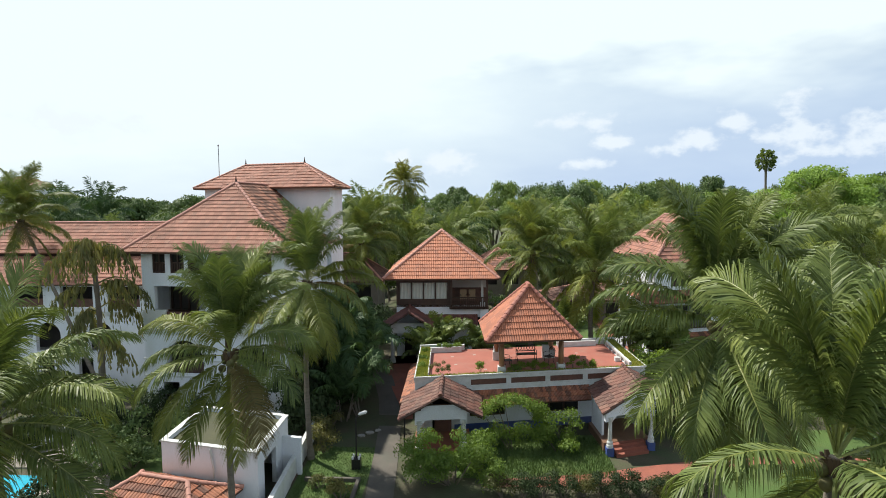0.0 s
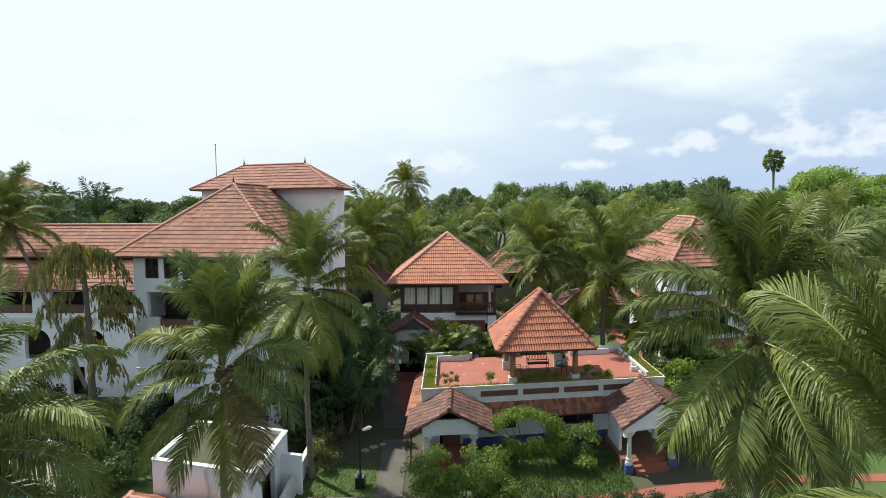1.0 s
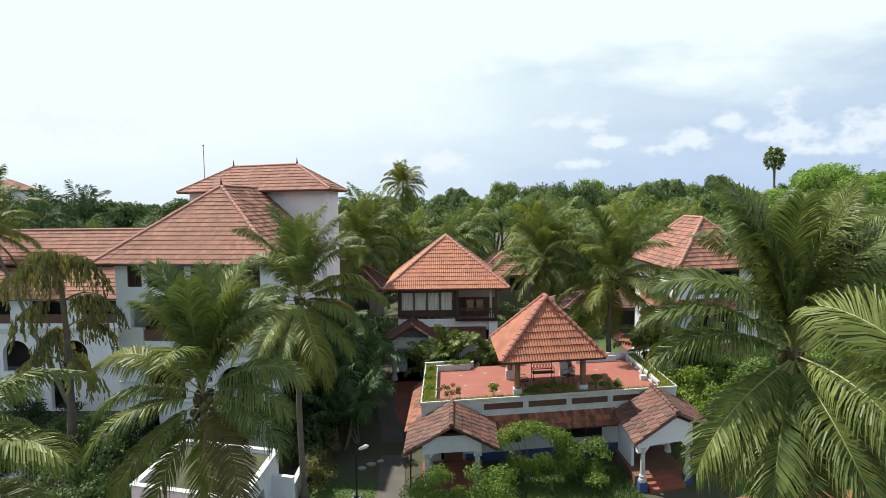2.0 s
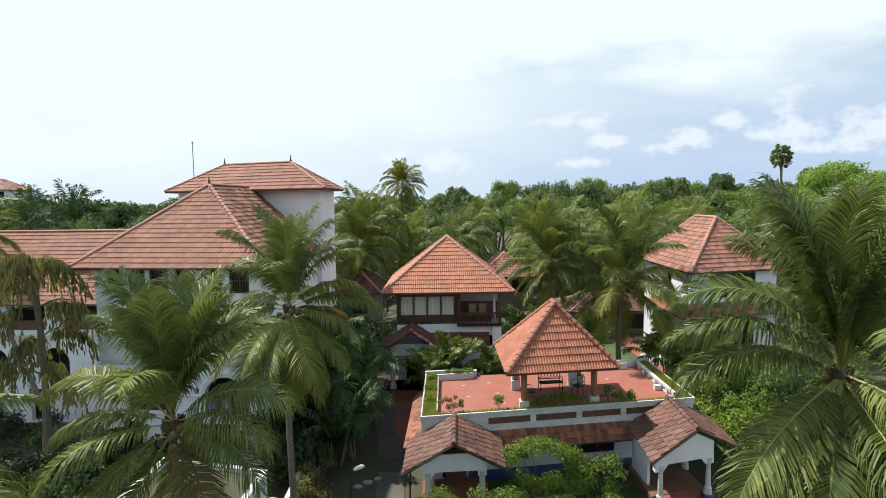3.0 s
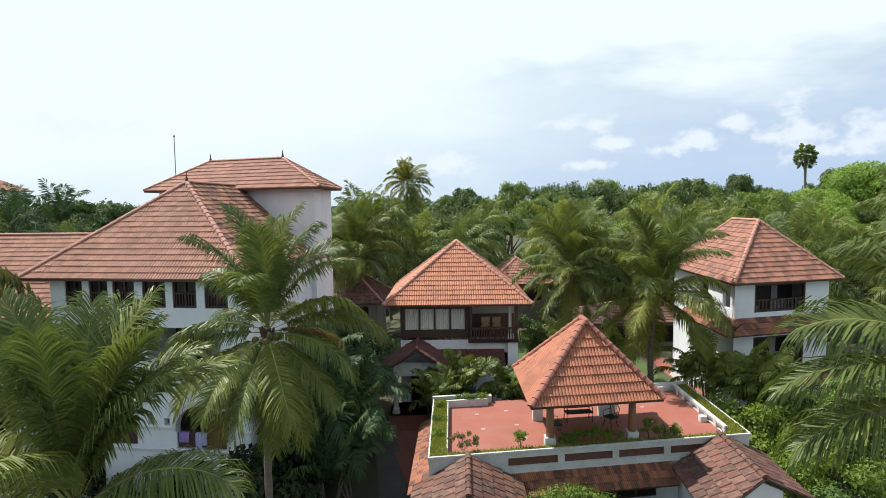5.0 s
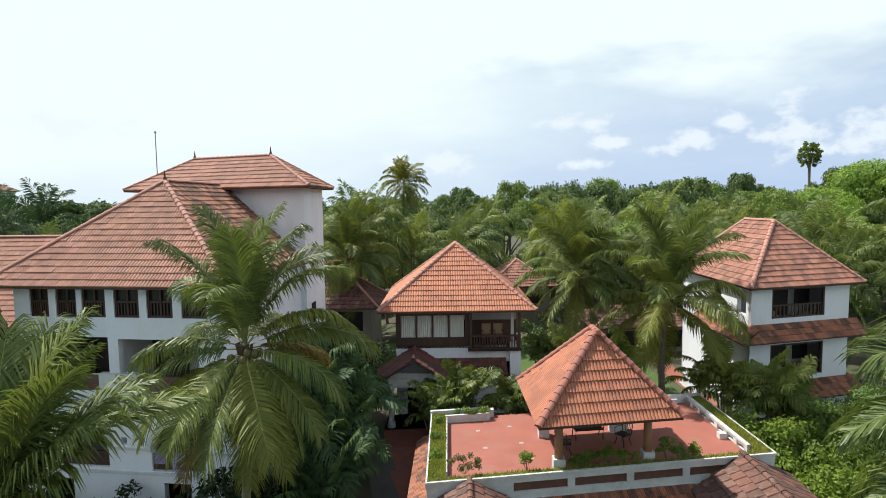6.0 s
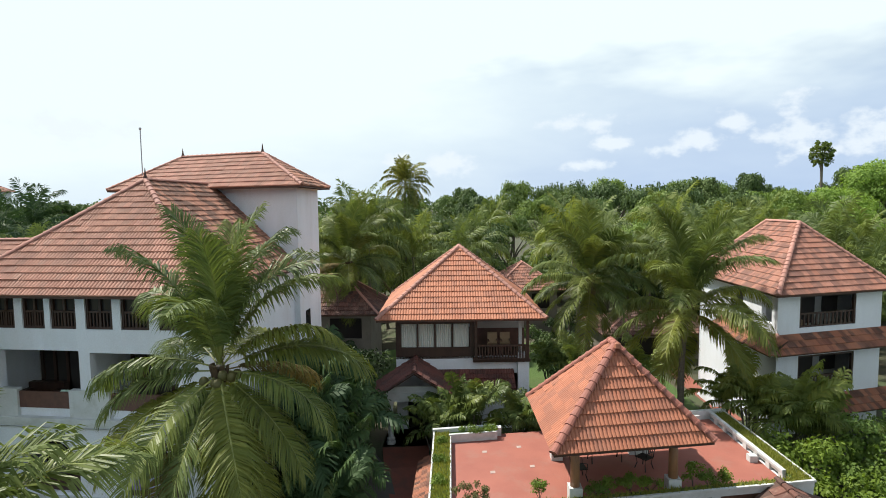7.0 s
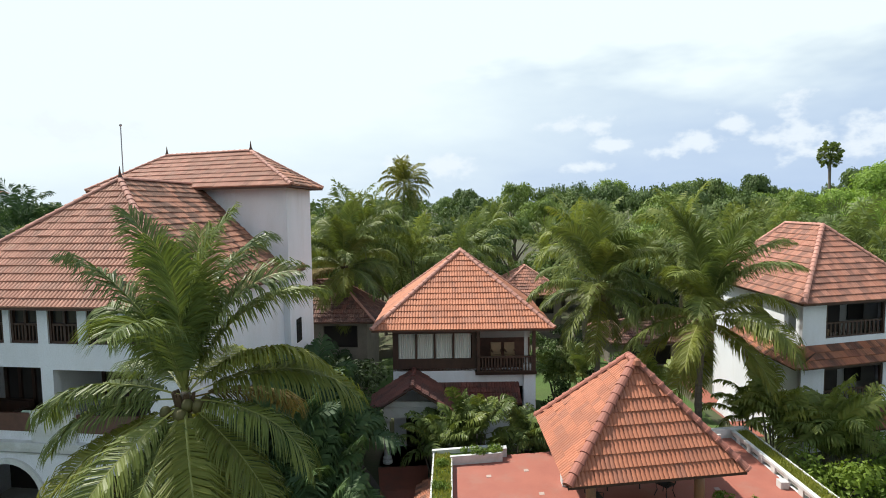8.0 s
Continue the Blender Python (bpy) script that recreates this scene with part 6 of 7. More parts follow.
# far woods
rs = np.random.RandomState(5)
vs, fs, k = [], [], 0
for i in range(150):
    y = rs.uniform(215, 620)
    x = rs.uniform(-1.0, 1.0) * y
    h = rs.uniform(9, 15) + 0.006 * y
    lobes = [(x + rs.uniform(-5, 5), y + rs.uniform(-4, 4), h * rs.uniform(0.55, 0.85), rs.uniform(3, 6), 4, rs.uniform(2, 4)) for j in range(4)]
    v, f = leaf_cloud(rs, lobes, 240, 1.5, corners=3)
    vs.append(v)
    fs.append(f + k)
    k += len(v)
far = new("far_woods", mesh_from("far_woods", np.concatenate(vs).tolist(), np.concatenate(fs).tolist(), M_LEAF_D))
tagged(far, "distant hazy green woods on the horizon", "woods", kind="stuff")


# ---- palmyra ----
def palmyra(x, y, h, seed):
    r = random.Random(seed)
    p = thing("palmyra_palm", (x, y, 0), "tall palmyra palm with a round head of fan leaves", "palm tree")
    part("trunk", trunk_build(x, y, 0, x, y, h, 0.24, 0.17, 0.2, 8, 10), M_BARK, p)
    b = Build()
    for i in range(46):
        a, e = i * 2.4, math.asin(1.0 - 1.92 * (i + 0.5) / 46)
        d = Vector((math.cos(a) * math.cos(e), math.sin(a) * math.cos(e), math.sin(e)))
        c = Vector((x, y, h)) + Vector((d.x, d.y, d.z * 1.35)) * r.uniform(0.75, 1.15)
        s = Matrix.Rotation(r.uniform(0, 3.14), 3, d) @ d.cross(Vector((0, 0, 1))).normalized()
        u = s.cross(d)
        b.tube([(x, y, h - 0.2), c], [0.05, 0.03], 4)
        n = 13
        for j in range(n):
            q0, q1 = -1.5 + 3.0 * j / n, -1.5 + 3.0 * (j + 0.6) / n
            L = 0.72 * r.uniform(0.8, 1.12)
            fold = 0.14 * (1 if j % 2 else -1)
            b.add([c, c + (d * math.cos(q0) + s * math.sin(q0)) * L + u * fold, c + (d * math.cos(q1) + s * math.sin(q1)) * L - u * fold], [(0, 1, 2)])
    part("crown", b, M_FROND_PALE, p)


palmyra(53.9, 98.0, 19.2, 4)


# ---- fishtail palm by the hotel ----
def fishtail(x, y, levels, seed):
    r = random.Random(seed)
    p = thing("fishtail_palm", (x, y, 0), "fishtail palm with ragged brownish hanging leaves", "palm tree")
    part("trunk", trunk_build(x, y, 0, x, y, levels[0], 0.2, 0.12, 0.15, 9, 16), M_BARKT, p)
    turn = r.uniform(0, 6.28)
    for li, z in enumerate(levels):
        for i in range(6 if li == 0 else 3):
            turn += 2.4 + r.uniform(-0.3, 0.3)
            L = r.uniform(1.9, 2.7)
            rise_z = r.uniform(0.5, 1.5) if li == 0 else r.uniform(0.2, 0.8)
            base = Vector((x, y, z))
            way = Vector((math.cos(turn), math.sin(turn), 0))
            cross = Vector((-way.y, way.x, 0))
            path = [base + way * (L * s) + Vector((0, 0, rise_z * math.sin(s * 2.4) - 1.1 * s * s)) for s in (0, 0.2, 0.4, 0.6, 0.8, 1.0)]
            lb = Build().tube(path, [0.045, 0.04, 0.03, 0.025, 0.02, 0.01], 4)
            for j in range(18):
                s = 0.25 + 0.75 * j / 17
                k = min(4, int(s * 5))
                q0 = path[k].lerp(path[k + 1], min(1, s * 5 - k))
                out = cross * (r.uniform(0.1, 0.55) * (1 if j % 2 else -1)) + way * r.uniform(0, 0.25)
                twig = [q0, q0 + out * 0.8 + Vector((0, 0, -0.05)), q0 + out + Vector((0, 0, -r.uniform(0.6, 1.35)))]
                for t in range(13):
                    w = (t + r.random()) / 13
                    q = twig[0].lerp(twig[1], w * 2) if w < 0.5 else twig[1].lerp(twig[2], w * 2 - 1)
                    d = (out * 0.4 + cross * r.uniform(-0.35, 0.35) + way * r.uniform(-0.25, 0.35) + Vector((0, 0, -1.2))).normalized()
                    ln = r.uniform(0.32, 0.6)
                    wd = d.cross(Vector((r.uniform(-1, 1), r.uniform(-1, 1), 0.2))).normalized() * r.uniform(0.035, 0.065)
                    lb.add([q, q + d * ln * 0.6 + wd, q + d * ln + wd * 0.4, q + d * ln * 0.8 - wd], [(0, 1, 2, 3)])
            part("leaf", lb, M_FISHTAIL, p)


fishtail(-18.1, 29.8, (9.6, 8.0, 6.6, 5.0), 9)

# ---- shrubs and clumps ----
rs = np.random.RandomState(41)
shrub(1.45, 24.0, random_lobes(rs, 3.9, 2.2, 2.45, 30, 0.55), 12000, 0.12, M_BUSH, "bushy bright green garden shrub in front of the porch", 1)
shrub(4.5, 27.5, [(-1.6 + 0.36 * i, 0.1 * (i % 3), 1.5 + 1.0 * math.sin(0.35 + i * 0.3), 0.42, 0.5, 0.3) for i in range(10)] + [(-1.3 + 0.42 * i, 0.2 * (i % 2), 0.5 + 0.55 * (i * 37 % 10) / 10, 0.42, 0.42, 0.4) for i in range(8)], 7000, 0.12, M_BUSH, "loose spreading shrub before the blue plinth", 2, stems=4, loose=0.8)
shrub(6.7, 27.3, random_lobes(rs, 2.2, 1.5, 2.3, 16, 0.45), 5200, 0.12, M_BUSH, "rounded green shrub near the white porch columns", 3)
shrub(2.6, 25.2, random_lobes(rs, 1.8, 1.4, 1.5, 10, 0.45), 3000, 0.13, M_BUSH, "leafy shrub beside the tiled porch", 4)
for i in range(11):
    shrub(3.6 + i * 0.85, 22.95 + 0.03 * i, random_lobes(rs, 1.1, 0.9, 1.0, 14, 0.3), 2200, 0.08, M_BUSH_D if i % 4 else M_HEDGE, "clipped low hedge plant with reddish tips along the path", 20 + i, name="hedge_plant", group="hedge")
for i, (x, y, w, h) in enumerate(((-13.0, 27.5, 3.0, 2.2), (-12.2, 29.8, 2.6, 2.8), (-15.5, 28.5, 2.4, 1.6), (-13.8, 25.2, 2.0, 1.5), (-16.0, 31.0, 2.0, 1.8), (-10.5, 30.6, 2.2, 2.0), (-19.5, 31.5, 2.6, 1.6), (-22.5, 33.5, 3.0, 1.8), (-14.8, 22.0, 2.4, 1.1), (-15.6, 26.2, 2.2, 1.8), (-17.3, 27.6, 2.4, 1.8), (-18.6, 29.2, 2.4, 1.6), (-14.6, 24.2, 2.0, 1.6), (-20.0, 28.0, 2.4, 1.8), (-25.5, 32.5, 3.0, 2.2), (-28.0, 30.0, 3.5, 2.6), (-20.5, 27.0, 2.2, 1.2))):
    shrub(x, y, random_lobes(rs, w, w * 0.8, h, 10, 0.55), 2200, 0.17, M_BUSH_D if i % 3 else M_LEAF_D, "dense dark green shrub in the hotel garden", 40 + i)
# thicket between the hotel and the path; dark leaf colours hold its shade
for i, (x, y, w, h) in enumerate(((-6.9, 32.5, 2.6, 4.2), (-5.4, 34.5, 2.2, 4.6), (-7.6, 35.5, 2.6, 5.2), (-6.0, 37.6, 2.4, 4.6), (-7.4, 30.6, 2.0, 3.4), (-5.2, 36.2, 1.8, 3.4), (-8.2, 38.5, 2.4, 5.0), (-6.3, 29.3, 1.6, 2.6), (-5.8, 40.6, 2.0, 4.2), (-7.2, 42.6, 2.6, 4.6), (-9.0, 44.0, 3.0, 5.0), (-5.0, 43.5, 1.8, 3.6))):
    shrub(x, y, random_lobes(rs, w, w, h, 14, 0.75), 2600, 0.26, M_BUSH_D, "tall thicket shrub with large leaves, shade put into their colour", 70 + i)
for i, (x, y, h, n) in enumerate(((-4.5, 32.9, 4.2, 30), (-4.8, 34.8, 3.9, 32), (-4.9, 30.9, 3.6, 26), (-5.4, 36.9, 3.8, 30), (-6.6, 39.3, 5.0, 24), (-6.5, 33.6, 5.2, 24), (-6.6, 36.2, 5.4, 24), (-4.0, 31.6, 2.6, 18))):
    areca_clump(x, y, h, n, 300 + i, M_THICK, "clump of feather-leaved palms by the path, leaf colour darkened for shade", 1.2)
for i, (x, y, h, n) in enumerate(((-0.6, 37.0, 3.5, 30), (0.9, 37.2, 3.7, 32), (2.6, 37.4, 3.3, 26), (3.5, 37.2, 2.9, 20), (0.2, 36.8, 2.9, 24))):
    areca_clump(x, y, h, n, 320 + i, M_ARECA, "clump of areca palms in front of the two-storey villa", 0.9)
for i, (x, y, h, n) in enumerate(((13.6, 38.0, 4.0, 30), (14.8, 37.2, 4.1, 30), (15.8, 36.8, 3.8, 28), (13.4, 39.9, 3.6, 22))):
    areca_clump(x, y, h, n, 340 + i, M_FROND_PALE, "clump of areca palms beside the terrace", 1.0)
for i, (x, y, w, h) in enumerate(((15.6, 33.8, 2.6, 3.2), (17.4, 34.6, 2.8, 3.6), (14.4, 32.0, 2.0, 2.4), (19.6, 35.5, 3.0, 3.6), (17.0, 31.5, 2.6, 2.6), (20.5, 33.0, 3.2, 3.2), (13.6, 34.6, 1.6, 2.6), (22.5, 36.5, 3.0, 3.6), (23.0, 30.5, 3.4, 3.2), (14.4, 29.2, 1.8, 1.7), (25.5, 34.0, 3.5, 4.0))):
    shrub(x, y, random_lobes(rs, w, w, h, 14, 0.7), 3000, 0.19, M_BUSH if i % 2 == 0 else M_LEAF_L, "leafy green shrub beside the terrace wall", 100 + i)
for i, (x, y, w, h) in enumerate(((6.2, 44.0, 2.0, 2.0), (8.4, 44.6, 2.2, 2.4), (11.6, 50.0, 2.2, 1.6), (-8.2, 45.8, 2.4, 4.2), (-6.4, 46.6, 2.2, 3.8), (-9.6, 47.0, 2.4, 4.4), (5.6, 55.0, 3.0, 3.0), (8.6, 56.0, 3.0, 3.0))):
    shrub(x, y, random_lobes(rs, w, w, h, 12, 0.55), 1800, 0.2, M_BUSH_D if i % 3 == 1 else M_LEAF_D, "green garden shrub between the villas", 400 + i)
for i, (x, y, h, n) in enumerate(((-7.9, 47.0, 3.6, 18), (7.4, 45.6, 3.4, 18), (10.2, 44.0, 3.2, 16), (5.9, 46.0, 3.0, 14))):
    areca_clump(x, y, h, n, 420 + i, M_BUSH_D if i == 0 else M_FROND_FAR, "feathery clump of garden palms between the villas", 1.1)
# plants in the terrace planters
for i, (u, v, w, h) in enumerate(((1.25, 0.6, 1.1, 0.75), (3.55, 0.5, 0.4, 0.6), (5.35, 0.45, 0.7, 0.35), (5.9, 0.5, 0.8, 0.55), (6.6, 0.5, 0.8, 0.6), (7.3, 0.45, 0.8, 0.45), (8.85, 0.5, 0.6, 0.8), (9.4, 0.45, 0.5, 0.3), (9.95, 0.5, 0.35, 0.4), (0.3, 2.0, 0.4, 0.22), (0.3, 3.6, 0.4, 0.25), (0.3, 5.2, 0.4, 0.22), (1.6, 5.95, 0.9, 0.3), (2.3, 5.95, 0.6, 0.25))):
    q = V1 @ Vector((u, v, 3.2))
    sh = shrub(q.x, q.y, random_lobes(rs, w, 0.35, h, 8, 0.16), 650 if i else 900, 0.085, M_BUSH if i else M_FISHTAIL, "small flowering plant in the terrace planter" if i == 0 else "small green bush in the terrace planter", 130 + i, z=3.18, name="planter_bush", group="planter bushes", stems=4, girth=0.012)
# loose grass in the planters
gs = Build()
rq = random.Random(6)
for i in range(9000):
    q = rq.random()
    if q < 0.40:
        u, v = rq.uniform(-0.02, 0.64), rq.uniform(0.0, D1 - 0.1)
    elif q < 0.62:
        u, v = rq.uniform(0.6, W1 - 0.6), rq.uniform(-0.09, 0.28)
    else:
        u, v = rq.uniform(W1 - 0.58, W1 + 0.02), rq.uniform(0.0, D1 - 0.1)
    p = V1 @ Vector((u, v, 3.19))
    a, hgt = rq.uniform(0, 6.28), rq.uniform(0.05, 0.16)
    d = Vector((math.cos(a), math.sin(a), 0)) * 0.03
    gs.add([p - d, p + d, p + Vector((rq.uniform(-0.08, 0.08), rq.uniform(-0.08, 0.08), hgt))], [(0, 1, 2)])
solo("planter_grass", gs, M_TURF, "tufts of grass in the terrace planters", "grass", kind="stuff")


# rough grass before the porch and on the lawn by the lamp
gs = Build()
for i in range(14000):
    if i % 3:
        x, y = rq.uniform(1.8, 9.0), rq.uniform(24.6, 28.9)
    else:
        x, y = rq.uniform(-5.5, -2.5), rq.uniform(21.5, 27.6)
    a, hgt = rq.uniform(0, 6.28), rq.uniform(0.06, 0.26 if i % 3 else 0.10)
    d = Vector((math.cos(a), math.sin(a), 0)) * 0.02
    p = Vector((x, y, 0.01))
    gs.add([p - d, p + d, p + Vector((rq.uniform(-0.1, 0.1), rq.uniform(-0.1, 0.1), hgt))], [(0, 1, 2)])
solo("rough_grass", gs, M_LEAF_D, "rough green grass blades on the lawn", "grass", kind="stuff")
for i, (x, y, s_) in enumerate(((-3.1, 29.4, 0.22), (-2.7, 29.7, 0.18), (-3.5, 29.0, 0.2))):
    ring = [(x + s_ * rq.uniform(0.8, 1.15) * math.cos(k * 0.785), y + s_ * rq.uniform(0.7, 1.0) * math.sin(k * 0.785), 0.0) for k in range(8)]
    solo("stepping_stone", Build().prism(ring, (0, 0, 0.07)), M_STONE, "pale stepping stone in the shaded bed", "stone", base=(x, y, 0), group="stepping stones")


# ---- terrace furniture ----
def iron_bench(x, y, ang):
    m = pose(x, y, FLOOR + 0.012, 0, 0, ang)
    q = lambda *p: m @ Vector(p)
    bench = thing("garden_bench", (x, y, FLOOR + 0.012), "black cast-iron garden bench with a scrolled back", "bench")
    part("seat", Build().box(-0.6, 0.6, -0.22, 0.22, 0.40, 0.44, m), M_IRON, bench)
    bk = Build().box(-0.6, 0.6, 0.20, 0.24, 0.52, 0.56, m).box(-0.6, 0.6, 0.24, 0.28, 0.86, 0.90, m)
    for i in range(7):
        c = -0.51 + i * 0.17
        ring = [q(c + 0.075 * math.cos(a * 0.7854), 0.24, 0.71 + 0.13 * math.sin(a * 0.7854)) for a in range(9)]
        bk.tube(ring, 0.014, 5)
    part("backrest", bk, M_IRON, bench, "pierced scroll backrest")
    for sx in (-0.57, 0.57):
        part("leg", Build().tube([q(sx, -0.2, 0), q(sx, -0.18, 0.2), q(sx, -0.2, 0.42)], 0.022, 6), M_IRON, bench)
        part("leg", Build().tube([q(sx, 0.26, 0), q(sx, 0.2, 0.25), q(sx, 0.22, 0.5), q(sx, 0.27, 0.9)], 0.022, 6), M_IRON, bench)
        part("armrest", Build().tube([q(sx, 0.22, 0.66), q(sx, 0.0, 0.68), q(sx, -0.2, 0.64), q(sx, -0.22, 0.42)], 0.02, 6), M_IRON, bench)


def iron_chair(x, y, ang, label):
    m = pose(x, y, FLOOR + 0.012, 0, 0, ang)
    q = lambda *p: m @ Vector(p)
    ch = thing("garden_chair", (x, y, FLOOR + 0.012), label, "chair", "terrace chairs")
    part("seat", Build().box(-0.23, 0.23, -0.22, 0.22, 0.42, 0.45, m), M_IRON, ch)
    bk = Build().tube([q(-0.22, 0.22, 0.45), q(-0.24, 0.27, 0.8), q(-0.1, 0.3, 0.95), q(0.1, 0.3, 0.95), q(0.24, 0.27, 0.8), q(0.22, 0.22, 0.45)], 0.02, 6)
    for i in range(5):
        c = -0.14 + i * 0.07
        bk.tube([q(c, 0.22, 0.46), q(c * 1.2, 0.27, 0.75), q(c * 0.8, 0.3, 0.93)], 0.011, 5)
    part("backrest", bk, M_IRON, ch)
    for sx, sy in ((-0.2, -0.2), (0.2, -0.2), (-0.2, 0.2), (0.2, 0.2)):
        part("leg", Build().tube([q(sx * 1.15, sy * 1.15, 0), q(sx * 0.85, sy * 0.85, 0.22), q(sx, sy, 0.43)], 0.018, 6), M_IRON, ch)
    for sx in (-0.25, 0.25):
        part("armrest", Build().tube([q(sx, 0.24, 0.66), q(sx, 0.0, 0.68), q(sx, -0.2, 0.64), q(sx * 0.9, -0.2, 0.44)], 0.015, 6), M_IRON, ch)


iron_bench(5.75, 33.2, 8)
iron_chair(7.0, 32.6, -55, "black cast-iron garden chair facing the pavilion middle")
iron_chair(4.5, 31.8, 100, "black cast-iron garden chair beside a pavilion post")
for i, (x, y) in enumerate(((7.0, 33.9), (11.15, 33.2), (4.0, 33.5))):
    w_ = 0.14 if i == 1 else 0.2
    solo("white_pedestal", Build().prism([(x - w_, y - w_, FLOOR + 0.012), (x + w_, y - w_, FLOOR + 0.012), (x + w_, y + w_, FLOOR + 0.012), (x - w_, y + w_, FLOOR + 0.012)], (0, 0, 0.24 if i == 1 else 0.75)), M_TRIM, "white rendered block standing on the terrace floor", "pedestal", base=(x, y, FLOOR + 0.012), group="terrace blocks")

gsx = thing("stone_bench", (3.75, 41.3, level(3.75, 41.3)), "grey stone garden seat tilted beside the lawn", "bench")
part("seat", Build().box(3.45, 3.75, 40.8, 41.8, level(3.75, 41.3) + 0.32, level(3.75, 41.3) + 0.42), M_STONE, gsx)
part("backrest", Build().prism([(3.72, 40.8, level(3.75, 41.3) + 0.42), (3.82, 40.8, level(3.75, 41.3) + 0.42), (3.95, 40.8, level(3.75, 41.3) + 0.9), (3.87, 40.8, level(3.75, 41.3) + 0.9)], (0, 1.0, 0)), M_STONE, gsx)
for yy_ in (40.9, 41.6):
    part("leg", Build().box(3.5, 3.7, yy_, yy_ + 0.1, level(3.75, 41.3), level(3.75, 41.3) + 0.32), M_STONE, gsx)

# ---- lamp post, bed, pool, laundry ----
lp = thing("garden_lamp", (-3.1, 25.4, 0.0), "slim black garden lamp post with a tilted white head", "lamp")
part("base_box", Build().box(-3.3, -2.9, 25.2, 25.6, 0.0, 0.5), M_IRON, lp, "black square planter-like base")
part("pole", Build().tube([(-3.1, 25.4, 0.5), (-3.1, 25.4, 2.4), (-2.95, 25.42, 2.6)], [0.04, 0.035, 0.03], 8), M_IRON, lp)
part("lamp_head", Build().tube([(-2.99, 25.42, 2.58), (-2.9, 25.44, 2.61), (-2.68, 25.48, 2.68), (-2.58, 25.5, 2.70)], [0.035, 0.075, 0.085, 0.035], 10), M_LAMP, lp, "white streamlined lamp head", smooth=True)
for x, y in ((-3.25, 25.25), (-2.95, 25.25), (-3.25, 25.55), (-2.95, 25.55)):
    part("spot_light", Build().tube([(x, y, 0.5), (x, y, 0.62)], 0.05, 8), M_LAMP, lp)
bd = Build()
bd.box(-5.2, -2.7, 24.05, 24.2, 0.0, 0.18).box(-2.85, -2.7, 22.0, 24.05, 0.0, 0.18)
solo("bed_kerb", bd, M_CONC, "low grey kerb round a planting bed", "kerb", base=(-3.5, 24.0, 0))
for i, (x, y) in enumerate(((-4.4, 23.5), (-3.5, 23.3), (-3.3, 22.6))):
    shrub(x, y, random_lobes(rs, 0.8, 0.6, 0.6, 6, 0.22), 500, 0.11, M_FISHTAIL, "dry straw-coloured bedding plant", 160 + i, name="bedding_plant", group="bedding plants")
for i, (x, y) in enumerate(((-5.2, 28.3), (-5.0, 27.0), (-5.3, 29.6))):
    shrub(x, y, random_lobes(rs, 0.9, 0.8, 1.7, 7, 0.35), 900, 0.13, M_FISHTAIL, "pale variegated shrub along the garden wall", 170 + i)
water = surface("pool_water", (0.05, 0.42, 0.55), (0.04, 0.36, 0.50), 0.8, 0.06, bump=0.3, fine=3.0, dist=0.02)
solo("pool", Build().prism([(-26.0, 17.0, -0.3), (-17.0, 17.0, -0.3), (-16.4, 24.2, -0.3), (-25.0, 24.6, -0.3)], (0, 0, 0.35)), water, "turquoise swimming pool", "pool", base=(-21, 21, 0), kind="structure")
deck = Build()
deck.prism([(-16.9, 16.0, 0.0), (-13.6, 16.0, 0.0), (-13.6, 23.2, 0.0), (-15.2, 26.2, 0.0), (-17.6, 28.1, 0.0), (-22.5, 29.2, 0.0), (-25.2, 26.0, 0.0), (-25.1, 25.0, 0.0), (-16.3, 25.0, 0.0)], (0, 0, 0.07))
solo("pool_deck", deck, surface("sandy_stone_paving", (0.30, 0.27, 0.23), (0.23, 0.205, 0.175), 0.8, 0.9, fine=12, stain=(0.2, 0.17, 0.14)), "sandy stone paving round the pool", "paving", kind="structure", base=(-16, 22, 0))
for i, (x, y) in enumerate(((-19.3, 27.3), (-21.3, 26.9))):
    lo = thing("sun_lounger", (x, y, 0.07), "white sun lounger on the pool deck", "lounger", "sun loungers")
    m = pose(x, y, 0.07, 0, 0, 62)
    part("frame", Build().box(-0.95, 0.95, -0.32, 0.32, 0.28, 0.34, m), M_TRIM, lo)
    part("mattress", Build().box(-0.9, 0.35, -0.3, 0.3, 0.34, 0.42, m), M_LAMP, lo)
    back = m @ pose(0.35, 0, 0.36, 0, -35, 0)
    part("backrest", Build().box(0, 0.65, -0.3, 0.3, 0, 0.08, back), M_LAMP, lo)
    for sx in (-0.8, 0.8):
        for sy in (-0.26, 0.26):
            part("leg", Build().box(sx - 0.03, sx + 0.03, sy - 0.03, sy + 0.03, 0, 0.28, m), M_TRIM, lo)
for i in range(16):
    q = (-15.0 - 0.21 * i, 26.55 + 0.165 * i)
    solo("edging_brick", Build().prism([(q[0], q[1], 0.0), (q[0] - 0.19, q[1] + 0.15, 0.0), (q[0] - 0.02, q[1] + 0.40, 0.0), (q[0] + 0.17, q[1] + 0.25, 0.0)], (0, 0, 0.09)), M_REDPAVE, "red brick edging between the lawn and the pool paving", "brick", base=(q[0], q[1], 0), group="lawn edging")
cloth_v = surface("violet_cloth", (0.33, 0.24, 0.55), (0.26, 0.19, 0.46), 6, 0.9)
cloth_b = surface("striped_bluish_cloth", (0.50, 0.52, 0.72), (0.36, 0.36, 0.60), 9, 0.9, stretch=(8, 8, 0.3))
cloth_g = surface("pale_green_cloth", (0.45, 0.60, 0.48), (0.38, 0.52, 0.42), 6, 0.9)


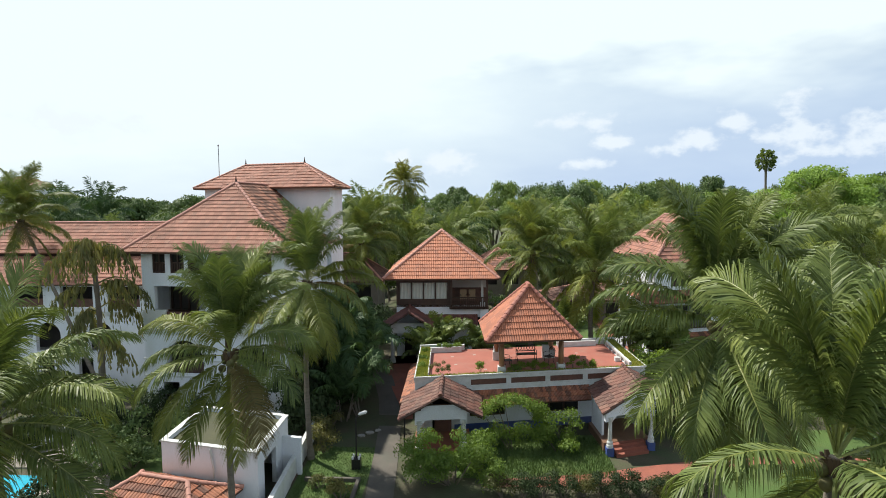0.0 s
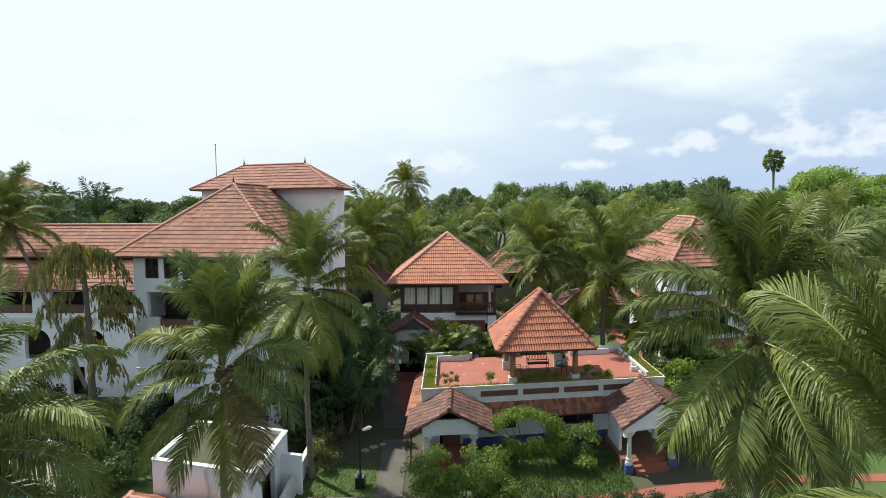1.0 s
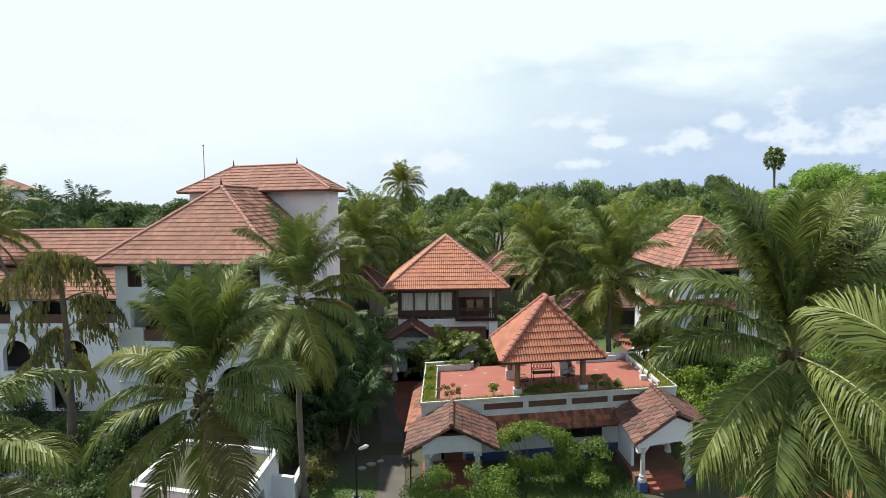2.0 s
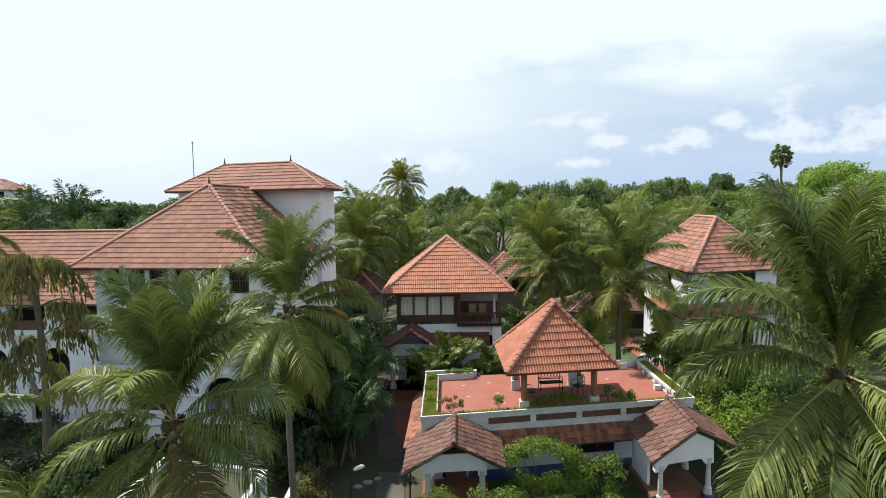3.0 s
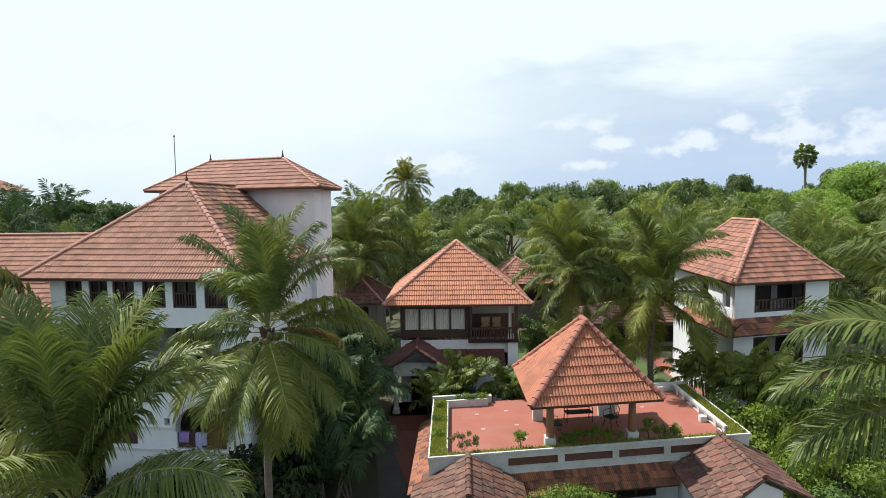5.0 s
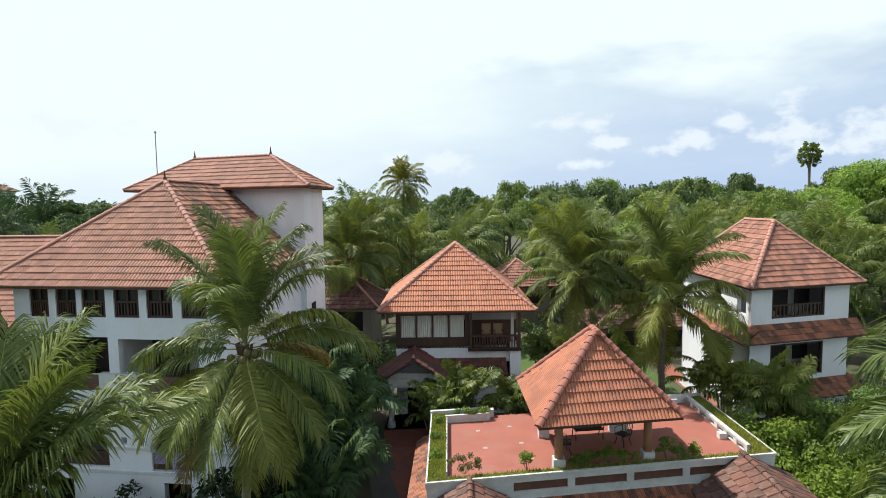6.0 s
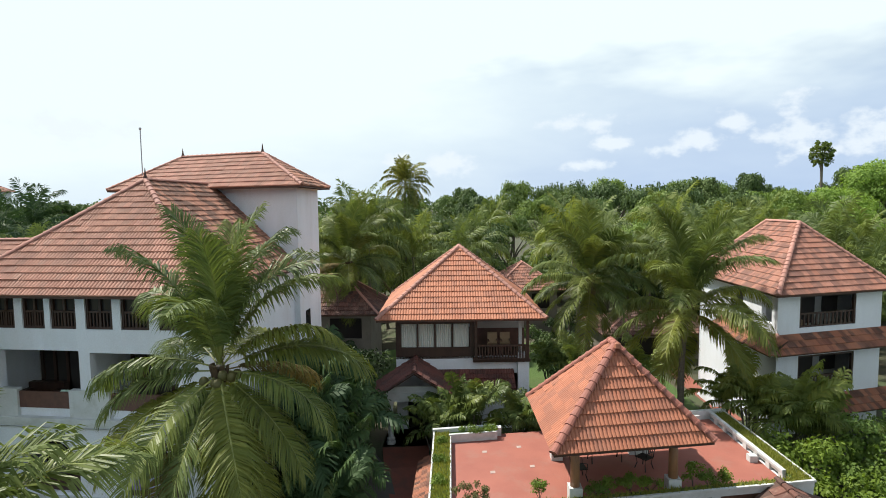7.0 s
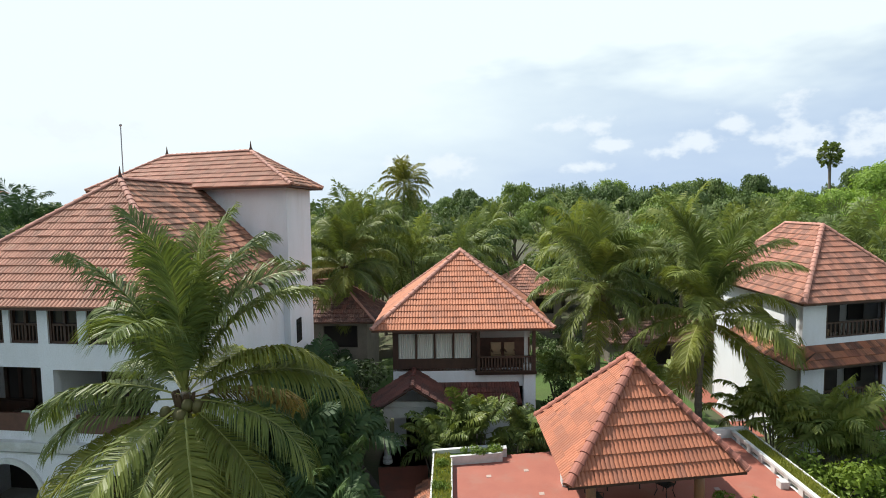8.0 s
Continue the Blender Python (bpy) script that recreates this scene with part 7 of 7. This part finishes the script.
def towel(u, w, z, drop, mat, label):
    """A cloth hung over a balcony board."""
    b = Build()
    n = 9
    prof = [(0.20, z - drop * 0.4), (0.19, z), (0.13, z + 0.03), (0.06, z), (0.04, z - drop * 0.5), (0.05, z - drop)]
    pts = [F0 @ Vector((u + w * i / n, v - 0.018 * math.sin(i * 2.1) * (k + 1) / 4, zz)) for k, (v, zz) in enumerate(prof) for i in range(n + 1)]
    b.add(pts, [(k * (n + 1) + i, k * (n + 1) + i + 1, (k + 1) * (n + 1) + i + 1, (k + 1) * (n + 1) + i) for k in range(len(prof) - 1) for i in range(n)])
    q = F0 @ Vector((u + w / 2, 0.1, z))
    solo("towel", b, mat, label, "towel", base=q, group="drying towels")


towel(6.42, 0.45, 3.13, 0.4, cloth_v, "violet towel drying over the arched balcony board")
towel(7.15, 0.28, 3.13, 0.75, cloth_b, "striped bluish towel drying over the arched balcony board")
towel(7.45, 0.22, 3.13, 0.5, cloth_b, "folded bluish towel drying over the arched balcony board")
towel(3.95, 0.42, 6.19, 0.5, cloth_g, "pale green towel on the loggia parapet board")
for x, y, sc in ((4.5, 112.0, 0.98), (18.0, 110.0, 1.1)):
    copy_thing(BROAD[1], Matrix.Translation((x, y, -0.5)) @ pose(0, 0, 0, 0, 0, x * 11) @ Matrix.Diagonal((sc, sc, sc, 1)))
tp = Build()
n1, n2 = 12, 9
pts = []
for j in range(n2):
    for i in range(n1):
        u, v = i / (n1 - 1), j / (n2 - 1)
        pts.append((14.3 + 0.9 * u, 43.4 + 2.2 * v, level(14.5, 44) + 0.95 * math.sin(math.pi * u) ** 0.6 * math.sin(math.pi * v) ** 0.5 + 0.07 * math.sin(u * 17 + v * 9)))
tp.add(pts, [(j * n1 + i, j * n1 + i + 1, (j + 1) * n1 + i + 1, (j + 1) * n1 + i) for j in range(n2 - 1) for i in range(n1 - 1)])
solo("tarpaulin", tp, surface("silver_tarpaulin", (0.62, 0.64, 0.66), (0.48, 0.50, 0.53), 3.0, 0.45), "silver-white tarpaulin draped over garden goods by the wall", "tarpaulin", base=(14.8, 44.5, level(14.5, 44)))


# ---- balcony chairs ----
M_CANE = bpy.data.materials["cane_seat"]


def cane_chair(m, label):
    base = m.translation
    ch = thing("balcony_chair", base, label, "chair", "balcony chairs")
    part("seat", Build().box(-0.25, 0.25, -0.25, 0.25, 0.38, 0.44, m), M_CANE, ch)
    part("backrest", Build().box(-0.25, 0.25, 0.2, 0.25, 0.44, 1.0, m).box(-0.21, 0.21, 0.185, 0.2, 0.5, 0.94, m), M_CANE, ch)
    for sx in (-0.22, 0.22):
        for sy in (-0.22, 0.22):
            part("leg", Build().box(sx - 0.025, sx + 0.025, sy - 0.025, sy + 0.025, 0, 0.38, m), M_WOODR, ch)
        part("armrest", Build().box(sx - 0.03, sx + 0.03, -0.25, 0.25, 0.62, 0.66, m), M_WOODR, ch)


for u in (5.75, 6.4):
    cane_chair(Matrix.Translation(V2 @ Vector((u, 1.5, 4.98))) @ pose(0, 0, 0, 0, 0, 4), "pale cane armchair on the timber balcony")

# ---- single roof tiles ----
lay = random.Random(29)
for parent_ob, me, m in TILE_QUEUE:
    ob = new(me.name.split(".")[0], me)
    ob.parent = parent_ob
    ob.matrix_basis = Matrix.Translation(-world_base(parent_ob)) @ m @ pose(0, 0, 0, lay.uniform(-1.6, 1.0), lay.uniform(-1.0, 1.0), lay.uniform(-0.8, 0.8))
